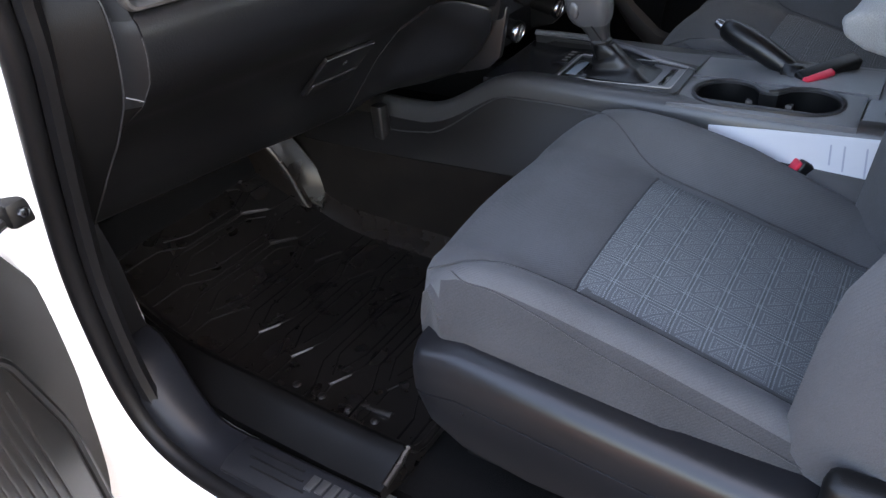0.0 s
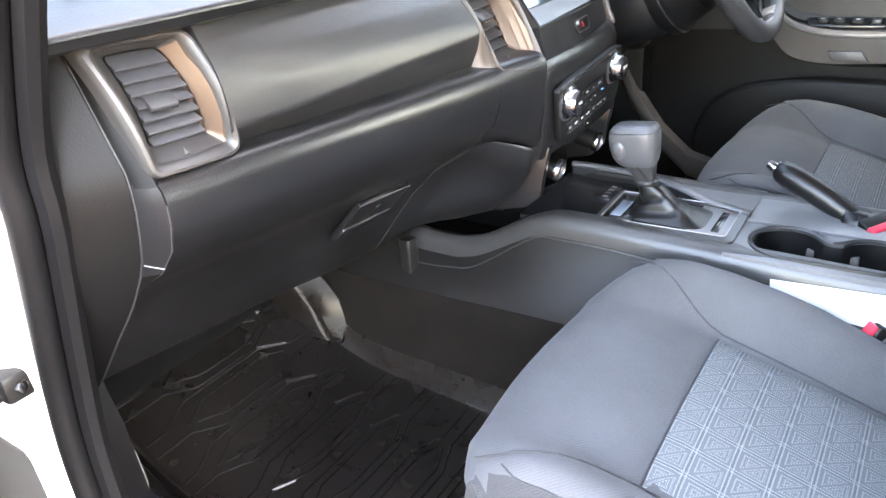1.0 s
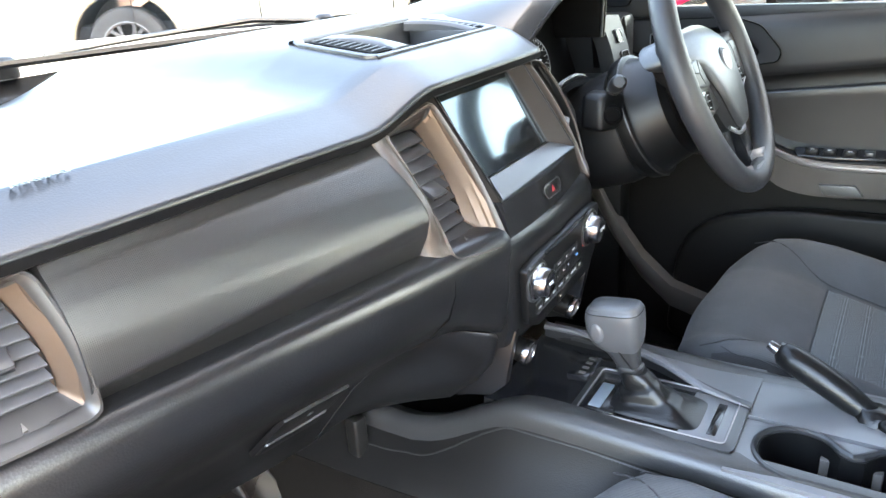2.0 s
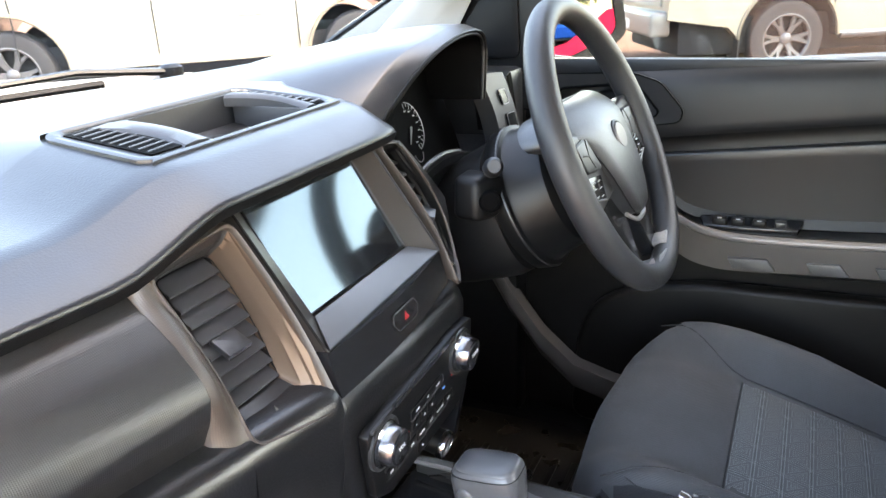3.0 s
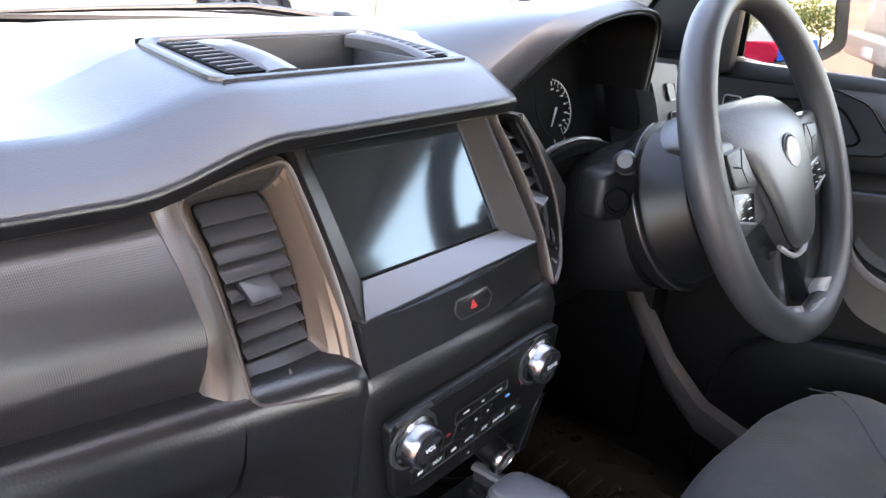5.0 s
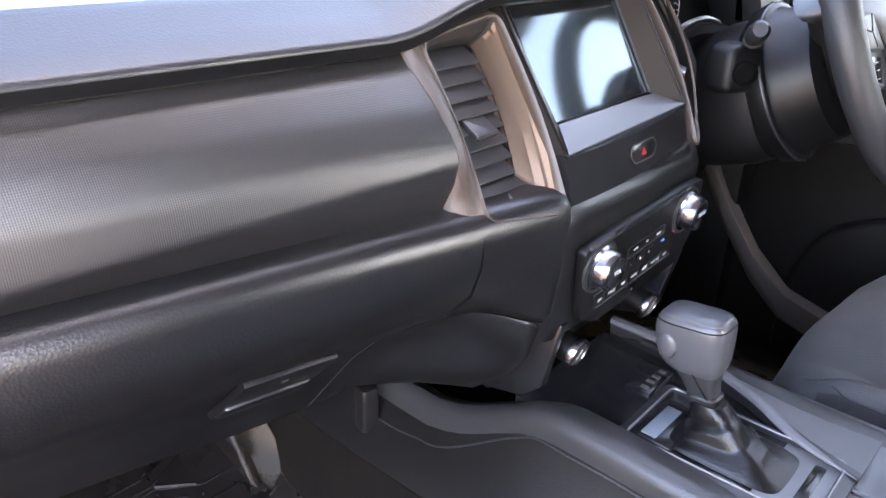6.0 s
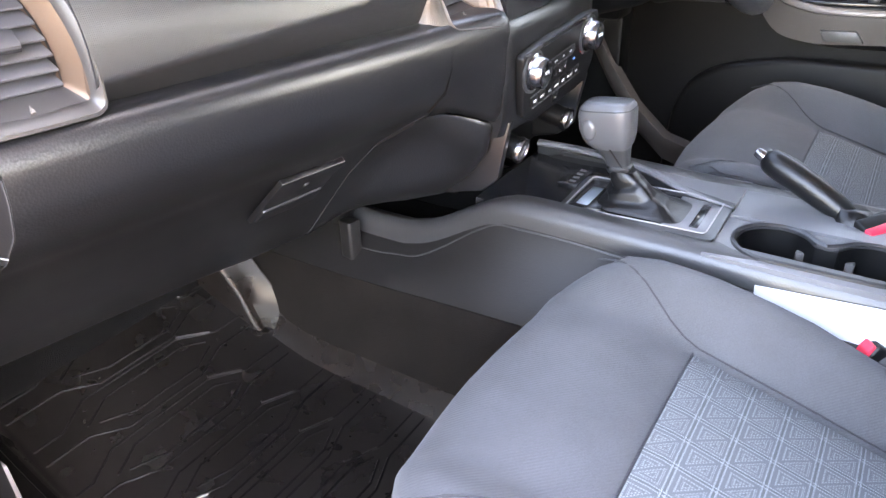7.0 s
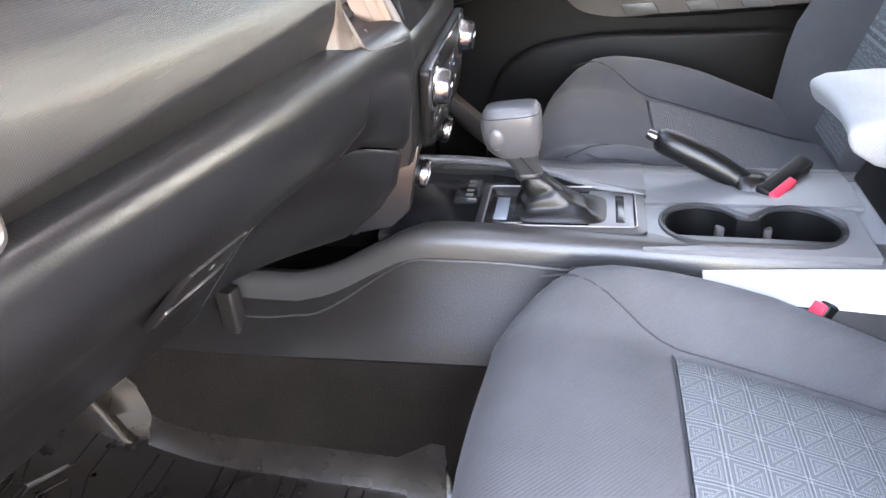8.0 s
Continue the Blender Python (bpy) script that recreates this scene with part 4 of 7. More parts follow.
shell = [hood_row(0.0, 0.374, 0.0), hood_row(0.0, 0.3755, 0.0, 0.002), hood_row(0.0, 0.392, 0.0, 0.016), hood_row(0.0, 0.3945, 0.0, 0.0172), hood_row(0.03, 0.43, 0.0, 0.018, 0.020), hood_row(0.06, 0.49, 0.05, 0.018, 0.045),
         hood_row(0.12, 0.57, 0.15, 0.018, 0.070), hood_row(0.2, 0.68, 0.32, 0.018, 0.085), hood_row(0.3, 0.80, 0.58, 0.018, 0.08), hood_row(0.3, 0.88, 0.80, 0.018, 0.08)]
# inner face is coloured near-black to paint the shade under the hood
part("hood_inside_shade", loft(rows, ring=False, caps=False), M_VOID, dash, "inside of the hood, blackened for its shade", sharp=45)
part("cluster_hood", loft(shell, ring=False, caps=False), M_PAD, dash, "arched grained hood over the instruments", sharp=25)
hr = hood_row(-0.05, 0.376, 0.05)
part("hood_lip", tube([(x, y - 0.001, z) for x, y, z in hr], 0.0022, 6), M_DARK, dash)
part("hood_edge", tube([(x, y + 0.0008, z - 0.001) for x, y, z in hood_row(-0.004, 0.373, 0.003)], 0.0022, 6), M_DARK, dash, "dark moulded edge of the hood")
CL = basis((0.335, 0.455, 1.315), (1, 0, 0), (0, 0.32, 1))
cl = part("instrument_panel", prism(rounded([(-0.17, -0.075), (0.165, -0.075), (0.16, 0.08), (0.08, 0.105), (-0.09, 0.105), (-0.15, 0.08)], 0.02), -0.012, 0.0, CL), M_VOID, dash, "dark instrument face with a round gauge")
for gx, gy, gr in ((0.032, 0.010, 0.038),):
    g = part("gauge", lathe([(gr + 0.004, -0.002), (gr + 0.004, 0.0005), (gr + 0.001, 0.0007), (gr, 0.0003)], 40, CL @ Matrix.Translation((gx, gy, 0)), caps=False), M_VOID, cl, "round gauge with white ticks")
    for k in range(13):
        a = radians(-75 + 165 * k / 12)
        r0, r1 = gr * (0.80 if k % 2 else 0.74), gr * 0.92
        part("tick", tube([CL @ Vector((gx + r0 * math.cos(a), gy + r0 * math.sin(a), 0.001)), CL @ Vector((gx + r1 * math.cos(a), gy + r1 * math.sin(a), 0.001))], 0.0005, 4), M_MARK, g)
        if k % 2 == 0:
            part("numeral_bar", tube([CL @ Vector((gx + gr * 0.64 * math.cos(a) - 0.0022, gy + gr * 0.64 * math.sin(a), 0.001)), CL @ Vector((gx + gr * 0.64 * math.cos(a) + 0.0022, gy + gr * 0.64 * math.sin(a), 0.001))], 0.0011, 4), M_MARK, g)
    part("arc", tube([CL @ Vector((gx + gr * 0.96 * math.cos(radians(a)), gy + gr * 0.96 * math.sin(radians(a)), 0.001)) for a in range(-75, 91, 10)], 0.0006, 4), M_MARK, g)
    part("needle", tube([CL @ Vector((gx, gy, 0.003)), CL @ Vector((gx - gr * 0.45, gy - gr * 0.6, 0.003))], [0.0018, 0.0006], 6), M_MARK, g)
    part("fuel_arc", tube([CL @ Vector((gx + 0.012 * math.cos(radians(a)), gy - 0.040 + 0.012 * math.sin(radians(a)), 0.001)) for a in range(180, 361, 15)], 0.0007, 4), M_MARK, g)
part("gear_display", letters("R N D S", 0.008, CL @ Matrix.Translation((-0.07, -0.055, 0.001))), M_MARK, cl)
part("cluster_shelf", slab(lambda u, v: (0.16 + 0.34 * u, 0.350 + 0.125 * v, 1.300 + 0.020 * math.sin(math.pi * min(1, u * 1.5)) - 0.02 * u - 0.055 * v), 12, 5, (0, 0, -0.012)), M_DARK, dash, "curved shelf below the instruments")
part("shelf_edge", tube(spline([(0.168, 0.354, 1.290), (0.185, 0.350, 1.308), (0.205, 0.347, 1.3185), (0.244, 0.345, 1.322), (0.29, 0.349, 1.314), (0.312, 0.354, 1.308)], 5), 0.0032, 8), M_SATIN, dash, "satin edge of the shelf")
part("shelf_face", slab(lambda u, v: (0.165 + 0.33 * u, 0.349 + 0.03 * v, 1.302 + 0.018 * math.sin(math.pi * min(1, u * 1.5)) - 0.02 * u - 0.075 * v), 12, 5, (0, 0.012, 0)), M_BODY, dash, "rounded front below the shelf")


def pod_face(u, v):
    return (0.480 + 0.070 * u + 0.012 * v + 0.010 * math.sin(math.pi * v) * (1 - u), 0.396 - 0.012 * u - 0.046 * v + 0.012 * v * v, 1.385 - 0.125 * v - 0.006 * u)


swp = part("switch_panel", slab(pod_face, 6, 10, (0.004, 0.03, 0)), M_POD, dash, "satin grey light switch panel beside the instruments", sharp=60)
for v0, v1, u0, u1, nm in ((0.52, 0.80, 0.42, 0.82, "light_switch"), (0.22, 0.40, 0.42, 0.70, "dimmer_switch")):
    o_ = [Vector(pod_face(u, v)) + Vector((0, -0.0035, 0.001)) for u, v in ((u0, v0), (u1, v0 - 0.02), (u1, v1 - 0.02), (u0, v1))]
    bl = part(nm, loft([quad_loop(o_, 0.004), [p + Vector((0, 0.008, 0)) for p in quad_loop(o_, 0.004)]]), M_GLOSS, swp, "black switch block")
    part("switch_rim", tube([p + Vector((0, -0.0004, 0)) for p in quad_loop(o_, 0.004)], 0.0007, 5, closed=True), M_SILVER, bl)
ev_o = [(0.555, 0.385, 1.372), (0.62, 0.40, 1.372), (0.62, 0.385, 1.262), (0.555, 0.372, 1.262)]
ev_i = [(0.563, 0.39, 1.360), (0.612, 0.402, 1.360), (0.612, 0.39, 1.274), (0.563, 0.38, 1.274)]
air_vent(ev_o, ev_i, 6, (M_DARK,) * 4, None, NO_BOW, 0.05, 0.0105, M_DARK)
part("dash_end_cap", rbox((0.62, 0.40, 1.05), (0.70, 0.6, 1.37), 0.012), M_BODY, dash)

# ---- steering column, wheel and stalks ----
TILT_W = radians(24)
WC = Vector((0.345, 0.163, 1.323))
WM = basis(WC, (1, 0, 0), (0, math.sin(TILT_W), math.cos(TILT_W)))  # z looks at the driver
col = thing("steering_column", (0.345, 0.34, 1.27), "black plastic steering column shroud with two stalks", "steering column")
part("column_shroud", loft([[WM @ Vector((a * x + ox, b * y - 0.020, z)) for x, y in rounded([(-1, -1), (1, -1), (1, 0.8), (-1, 0.8)], 0.7, 6)] for z, a, b, ox in ((-0.31, 0.080, 0.070, -0.004), (-0.22, 0.096, 0.090, -0.006), (-0.16, 0.102, 0.098, -0.004), (-0.138, 0.100, 0.096, -0.002))]), M_COLUMN, col, "tapered lower shroud", sharp=50)
ring_c = [(k * math.pi / 24) for k in range(48)]
part("column_collar", loft([[WM @ Vector((a * math.cos(k), a * math.sin(k) - 0.030, z)) for k in ring_c] for z, a in ((-0.145, 0.085), (-0.140, 0.0975), (-0.126, 0.100), (-0.118, 0.0985), (-0.116, 0.093), (-0.112, 0.090), (-0.07, 0.080), (-0.06, 0.07))]), M_DARK, col, "round collar behind the wheel", sharp=30)
part("collar_edge", tube([WM @ Vector((0.0995 * math.cos(k), 0.0995 * math.sin(k) - 0.030, -0.120)) for k in ring_c[13:36]], 0.0013, 6), M_SATIN, col, "fine bright edge of the collar")
st = part("wiper_stalk", tube([(0.262, 0.290, 1.300), (0.236, 0.280, 1.308), (0.222, 0.273, 1.313)], [0.011, 0.0098, 0.0098], 14), M_DARK, col, "black stalk with a satin end")
part("stalk_end", tube([(0.226, 0.2755, 1.312), (0.219, 0.272, 1.3142), (0.205, 0.265, 1.319), (0.194, 0.259, 1.3235), (0.190, 0.257, 1.325)], [0.0095, 0.0112, 0.0118, 0.0112, 0.0075], 20), M_STALK, st, "satin grey round stalk end")
for k in range(4):
    part("stalk_ring", tube([(0.231 + 0.0058 * k, 0.2775 + 0.0024 * k, 1.3102 - 0.0018 * k), (0.2335 + 0.0058 * k, 0.2785 + 0.0024 * k, 1.3094 - 0.0018 * k)], 0.0112, 14), M_DARK, st)
lk_ = part("lock_plate", bevel(loft([[(0.211, 0.290, 1.245), (0.245, 0.270, 1.245), (0.262, 0.268, 1.298), (0.218, 0.292, 1.298)], [(0.215, 0.325, 1.247), (0.260, 0.325, 1.247), (0.270, 0.325, 1.30), (0.222, 0.325, 1.30)]]), 0.009, 3), M_COLUMN, col, "moulded plate round the ignition lock")
part("ignition_lock", lathe([(0.014, -0.004), (0.014, 0.004), (0.0125, 0.006), (0.010, 0.0065), (0.0095, 0.004)], 24, basis((0.229, 0.2790, 1.270), (0.50, -0.87, 0), (0, 0.05, 1))), M_VOID, lk_, "round ignition lock")
part("light_stalk", tube([(0.43, 0.262, 1.315), (0.48, 0.262, 1.33), (0.535, 0.25, 1.343)], [0.010, 0.011, 0.009], 12), M_GREY, col, "grey stalk end beyond the wheel")

wheel = thing("steering_wheel", WC, "black grained four-spoke steering wheel with silver button pods", "steering wheel")
rimpts, rr = [], []
for k in range(64):
    a = 2 * math.pi * k / 64
    rimpts.append(WM @ Vector((0.176 * math.cos(a), 0.176 * math.sin(a), 0)))
    rr.append(0.0168 + 0.0012 * max(0.0, math.cos(a) ** 2))
part("rim", tube(rimpts, rr, 16, closed=True), M_WHEEL, wheel, "thick grained rim")


def wplate(pts, z0, z1, w, material, name, label="", r=0.01, parent=None):
    return part(name, prism(rounded(pts, r, 5), z0, z1, WM, w, 3), material, parent or wheel, label)


# hub: a domed shield that reaches over the side spokes
HUB_W = ((0.0690, 0.084), (0.0670, 0.098), (0.0630, 0.112), (0.0570, 0.124), (0.0500, 0.133), (0.0430, 0.138), (0.0370, 0.137), (0.032, 0.129), (0.027, 0.115), (0.022, 0.100), (0.015, 0.087), (0.005, 0.077), (-0.012, 0.069), (-0.030, 0.061), (-0.050, 0.052), (-0.068, 0.043), (-0.080, 0.035), (-0.088, 0.027), (-0.093, 0.018), (-0.0955, 0.008))


def hub_z(x, y):
    """The dome of the centre pad."""
    return 0.0190 - 1.30 * x * x - 1.6 * (y + 0.030) ** 2 - 8.0 * max(0.0, y - 0.018) ** 2


secs = []
for k, (y, w) in enumerate(HUB_W):
    e = 0.007 if k in (0, len(HUB_W) - 1) else (0.002 if k in (1, len(HUB_W) - 2) else 0.0)
    row = [(w * math.sin(t), y) for t in np.linspace(-math.pi / 2, math.pi / 2, 25)]
    row = [(x, y, hub_z(x, y) - e - 0.007 * (abs(x) / w) ** 14) for x, y in row]
    secs.append([WM @ Vector(p) for p in row] + [WM @ Vector((w * 0.97, y, hub_z(w, y) - 0.035)), WM @ Vector((-w * 0.97, y, hub_z(w, y) - 0.035))])
part("airbag_cover", loft(secs), M_HUB, wheel, "grained domed centre pad", sharp=60)
rim_h = [(-w, y) for y, w in HUB_W] + [(w, y) for y, w in reversed(HUB_W)]
part("cover_seam", tube([WM @ Vector((x * 1.004, y * 1.004, hub_z(x, y) - 0.008)) for x, y in rim_h], 0.0012, 5, closed=True), M_DARK, wheel)
em = WM @ Matrix.Translation((0.0, 0.004, 0.0155))
part("emblem_well", lathe([(0.0235, -0.008), (0.0235, 0.0005), (0.021, 0.0016), (0.019, 0.0006)], 32, em @ Matrix.Diagonal((1, 0.88, 1, 1)), caps=False), M_DARK, wheel, "dark ring round the badge")
part("emblem", loft([[em @ Vector((0.019 * s * math.cos(k * math.pi / 16), 0.0165 * s * math.sin(k * math.pi / 16), z)) for k in range(32)] for s, z in ((1.0, -0.004), (1.0, 0.002), (0.93, 0.0032), (0.3, 0.0034))]), M_SILVER, wheel, "plain silver oval badge")
for sx in (-1, 1):
    pod = wplate([(sx * x, y) for x, y in ((0.045, 0.024), (0.10, 0.034), (0.158, 0.040), (0.167, 0.010), (0.158, -0.034), (0.112, -0.060), (0.045, -0.052))], -0.024, -0.001, 0.006, M_POD, "side_spoke", "satin spoke with a control pod", 0.010)
    up = [(sx * x, y) for x, y in ((0.092, 0.025), (0.132, 0.023), (0.126, -0.010), (0.074, -0.016))]
    part("button_pad", prism(rounded(up, 0.005), -0.006, 0.0045, WM, 0.0018), M_POD, pod, "pale grey control buttons")
    for q, w in (((0.105, 0.006), (0.097, 0.024)), ((0.105, 0.006), (0.124, 0.010)), ((0.105, 0.006), (0.098, -0.010))):
        part("button_gap", tube([WM @ Vector((sx * q[0], q[1], 0.0043)), WM @ Vector((sx * w[0], w[1], 0.0043))], 0.0011, 5), M_DARK, pod)
    part("pad_rim", tube([WM @ Vector((x, y, 0.002)) for x, y in rounded(up, 0.005)], 0.0013, 5, closed=True), M_DARK, pod)
    lowpad = part("lower_buttons", prism(rounded([(sx * x, y) for x, y in ((0.080, -0.022), (0.128, -0.015), (0.134, -0.040), (0.092, -0.050))], 0.003), -0.012, 0.001, WM, 0.0015), M_GLOSS, pod, "gloss black button block")
    for kx, ky in ((0.096, -0.026), (0.116, -0.023), (0.098, -0.034), (0.118, -0.031), (0.102, -0.043), (0.118, -0.040)):
        part("button_mark", tube([WM @ Vector((sx * kx - 0.004, ky, 0.0012)), WM @ Vector((sx * kx + 0.004, ky, 0.0012))], 0.0007, 4), M_MARK, lowpad)
    part("button_edge", tube([WM @ Vector((sx * 0.093, -0.0505, 0.001)), WM @ Vector((sx * 0.134, -0.0405, 0.001))], 0.0012, 5), M_SILVER, lowpad)
    wplate([(sx * x, y) for x, y in ((0.010, -0.070), (0.105, -0.045), (0.094, -0.085), (0.076, -0.125), (0.066, -0.158), (0.036, -0.168), (0.026, -0.120))], -0.030, -0.010, 0.005, M_GLOSS, "lower_spoke", "gloss black lower spoke", 0.008)
    part("spoke_cap", prism(rounded([(sx * x, y) for x, y in ((0.036, -0.150), (0.066, -0.146), (0.070, -0.160), (0.040, -0.171))], 0.004), -0.014, 0.008, WM, 0.004), M_SILVER, wheel, "silver foot of the spoke")
part("spoke_bridge", prism(rounded([(-0.045, -0.160), (0.045, -0.160), (0.042, -0.168), (-0.042, -0.168)], 0.003), -0.008, 0.010, WM, 0.004), M_SILVER, wheel, "silver insert at the rim's foot")
part("spoke_trim", tube([WM @ Vector(p) for p in spline([(-0.040, -0.086, -0.002), (-0.018, -0.101, 0.002), (0.018, -0.101, 0.002), (0.040, -0.086, -0.002)], 4)], 0.003, 6), M_SILVER, wheel, "curved silver trim under the centre pad")
part("hub_back", prism(rounded([(-0.07, 0.05), (0.07, 0.05), (0.05, -0.06), (-0.05, -0.06)], 0.02), -0.07, -0.02, WM, 0.006), M_DARK, wheel)


# ---- centre console ----
con = thing("centre_console", (-0.02, 0.05, 0.66), "grey plastic centre console between the front seats", "console")
CXL, CXR = -0.128, 0.098


def con_top(y):
    return lerp(y, (-0.6, -0.2, 0.0, 0.15, 0.24, 0.272, 0.298, 0.33, 0.36, 0.39, 0.43, 0.48, 0.52, 0.6), (0.978, 0.978, 0.981, 0.986, 0.9885, 0.987, 0.980, 0.962, 0.944, 0.928, 0.918, 0.918, 0.920, 0.92))


def side_rows(x, s):
    rows = []
    for y in [0.74, 0.60, 0.52, 0.48, 0.46, 0.43, 0.40, 0.38, 0.365, 0.345, 0.33, 0.315, 0.305, 0.285, 0.26, 0.22, 0.16, 0.08, 0.0, -0.1, -0.2, -0.35, -0.6]:
        z = con_top(y)
        # the flank leans out evenly from the rolled edge down to the carpet
        lean = [(x - s * (0.0025 + 0.060 * k), y, (z - 0.030) + (0.850 - z + 0.030) * k) for k in (0.0, 0.33, 0.66, 1.0)]
        rows.append([(x + s * 0.030, y, z - 0.004), (x + s * 0.014, y, z - 0.001), (x + s * 0.004, y, z - 0.006), (x, y, z - 0.015)] + lean + [(x - s * 0.064, y, 0.842), (x - s * 0.05, y, 0.70), (x + s * 0.03, y, 0.70)])
    return rows


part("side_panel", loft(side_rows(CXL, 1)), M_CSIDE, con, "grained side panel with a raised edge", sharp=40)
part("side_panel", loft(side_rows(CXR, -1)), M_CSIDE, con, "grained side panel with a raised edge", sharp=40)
# the rolled edge's brightness from above is put into its colour
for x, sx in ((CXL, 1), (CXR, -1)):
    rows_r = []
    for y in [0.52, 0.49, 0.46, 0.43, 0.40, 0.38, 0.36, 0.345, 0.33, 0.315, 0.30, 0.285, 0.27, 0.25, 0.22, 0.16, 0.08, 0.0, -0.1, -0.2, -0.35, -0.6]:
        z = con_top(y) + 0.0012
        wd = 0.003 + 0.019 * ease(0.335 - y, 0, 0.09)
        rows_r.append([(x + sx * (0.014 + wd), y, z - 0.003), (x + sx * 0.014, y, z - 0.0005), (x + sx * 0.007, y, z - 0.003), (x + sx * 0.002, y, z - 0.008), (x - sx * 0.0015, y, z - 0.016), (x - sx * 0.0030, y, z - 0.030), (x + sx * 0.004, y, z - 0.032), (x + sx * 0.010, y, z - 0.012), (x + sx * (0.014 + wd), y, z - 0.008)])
    part("console_rim", loft(rows_r), M_CSIDE_LIT, con, "rolled edge of the console, coloured lighter for the light on it", sharp=50)


def flank_at(y, z):
    """A point on the passenger's flank of the console."""
    zt = con_top(y) - 0.030
    return (CXL - 0.0035 - 0.060 * max(0.0, (zt - z) / (zt - 0.850)), y, z)


part("side_crease", tube([flank_at(y, z) for y, z in spline([(0.497, 0.876), (0.45, 0.877), (0.40, 0.884), (0.365, 0.902), (0.332, 0.925), (0.305, 0.943), (0.28, 0.955), (0.25, 0.9565), (0.18, 0.956), (0.08, 0.951), (-0.1, 0.948)], 5)], 0.0011, 6), M_CSIDE_LIT, con, "fine seam along the side panel")
part("side_clip", bevel(loft([[(x, y, z) for x, y in rounded([(-0.172, 0.492), (-0.150, 0.488), (-0.146, 0.512), (-0.168, 0.516)], 0.006)] for z in (0.862, 0.868, 0.90, 0.922)]), 0.003), M_CSIDE, con, "small moulded clip at the dash foot")

# floor of the front part: gloss well round the lever
part("lever_plate", slab(lambda u, v: (-0.108 + 0.185 * v, 0.325 - 0.305 * u, 0.968 + 0.010 * u + 0.006 * ease(1 - u, 0.75, 1.0)), 12, 4, (0, 0, -0.02)), M_GLOSS, con, "gloss black plate round the gear lever")
part("well_wall", slab(lambda u, v: (lerp(u, (0, 0.35, 0.62, 0.8, 1), (0.072, 0.070, 0.040, 0.006, -0.012)), 0.32 - 0.30 * u, 0.990 - 0.030 * v), 12, 2, (0.008, 0, 0)), M_SATIN, con, "raised satin edge of the lever well")
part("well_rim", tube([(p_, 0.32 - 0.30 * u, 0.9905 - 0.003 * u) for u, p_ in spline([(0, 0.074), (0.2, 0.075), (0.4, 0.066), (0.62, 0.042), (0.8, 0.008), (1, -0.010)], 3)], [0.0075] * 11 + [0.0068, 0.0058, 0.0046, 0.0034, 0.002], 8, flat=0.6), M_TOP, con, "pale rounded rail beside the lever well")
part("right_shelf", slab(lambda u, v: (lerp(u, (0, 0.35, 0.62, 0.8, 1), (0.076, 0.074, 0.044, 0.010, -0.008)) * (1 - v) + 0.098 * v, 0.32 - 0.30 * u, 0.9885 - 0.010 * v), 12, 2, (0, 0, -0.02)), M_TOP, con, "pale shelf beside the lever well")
gate = part("gate_frame", ring_frame([Vector(p) for p in quad_loop([(-0.102, 0.215, 0.981), (0.012, 0.215, 0.983), (0.012, 0.022, 0.9865), (-0.102, 0.022, 0.9845)], 0.010)],
                              [Vector(p) for p in quad_loop([(-0.092, 0.205, 0.983), (0.003, 0.205, 0.985), (0.003, 0.034, 0.988), (-0.092, 0.034, 0.986)], 0.007)], (0, 0, -0.012)), M_SATIN, con, "satin frame round the shift gate", sharp=30)
part("gate_plate", rbox((-0.093, 0.034, 0.972), (0.003, 0.206, 0.9825), 0.002), M_GLOSS, con, "black shift gate plate")
part("gate_rear_plate", rbox((-0.0925, 0.0345, 0.976), (0.0025, 0.086, 0.9842), 0.002), M_TOP, con, "pale rear part of the gate plate")
part("gate_line", tube([Vector(p) + Vector((0, 0, 0.0006)) for p in quad_loop([(-0.093, 0.206, 0.983), (0.004, 0.206, 0.985), (0.004, 0.033, 0.988), (-0.093, 0.033, 0.986)], 0.007)], 0.0009, 5, closed=True), M_SILVER, gate, "thin bright line round the gate")
part("gate_slot", rbox((-0.080, 0.045, 0.981), (-0.012, 0.056, 0.9852), 0.002), M_GLOSS, gate, "black slot in the gate plate")
pb = part("indicator_window", rbox((-0.091, 0.160, 0.980), (-0.020, 0.198, 0.9868), 0.004), M_GLOSS, gate, "black framed selector window")
part("window_glass", rbox((-0.086, 0.178, 0.985), (-0.030, 0.194, 0.9878), 0.003), M_WINDOWLET, pb)
bt = part("switch_block", rbox((-0.012, 0.222, 0.962), (0.046, 0.252, 0.9755), 0.002), M_GLOSS, con, "row of small black drive buttons")
for k in range(4):
    part("button_mark", rbox((-0.005 + 0.013 * k, 0.229, 0.975), (0.001 + 0.013 * k, 0.238, 0.9761), 0.0003), M_SLOT, bt)

# cup holder plate: an outline with two joined round cups
CUPX, Y0, Y1, CR = -0.068, -0.040, -0.140, 0.0425


def cup_loop(grow, z):
    """Two round cups joined into one well, with a tongue on the far side."""
    R, out = CR + grow, []
    half, mid_y = (Y0 - Y1) / 2 + R, (Y0 + Y1) / 2
    for k in range(48):
        a = 2 * math.pi * k / 48
        y = mid_y + half * math.cos(a)
        arc = [math.sqrt(max(0.0, R * R - (y - c) ** 2)) for c in (Y0, Y1)]
        near = R if Y1 <= y <= Y0 else max(arc)
        far = max(arc + [0.014 + grow]) if Y1 <= y <= Y0 else max(arc)
        out.append((CUPX + (far if math.sin(a) > 0 else -near), y, z))
    return out


def plate_loop(z):
    out = []
    for k in range(48):
        a = 2 * math.pi * k / 48
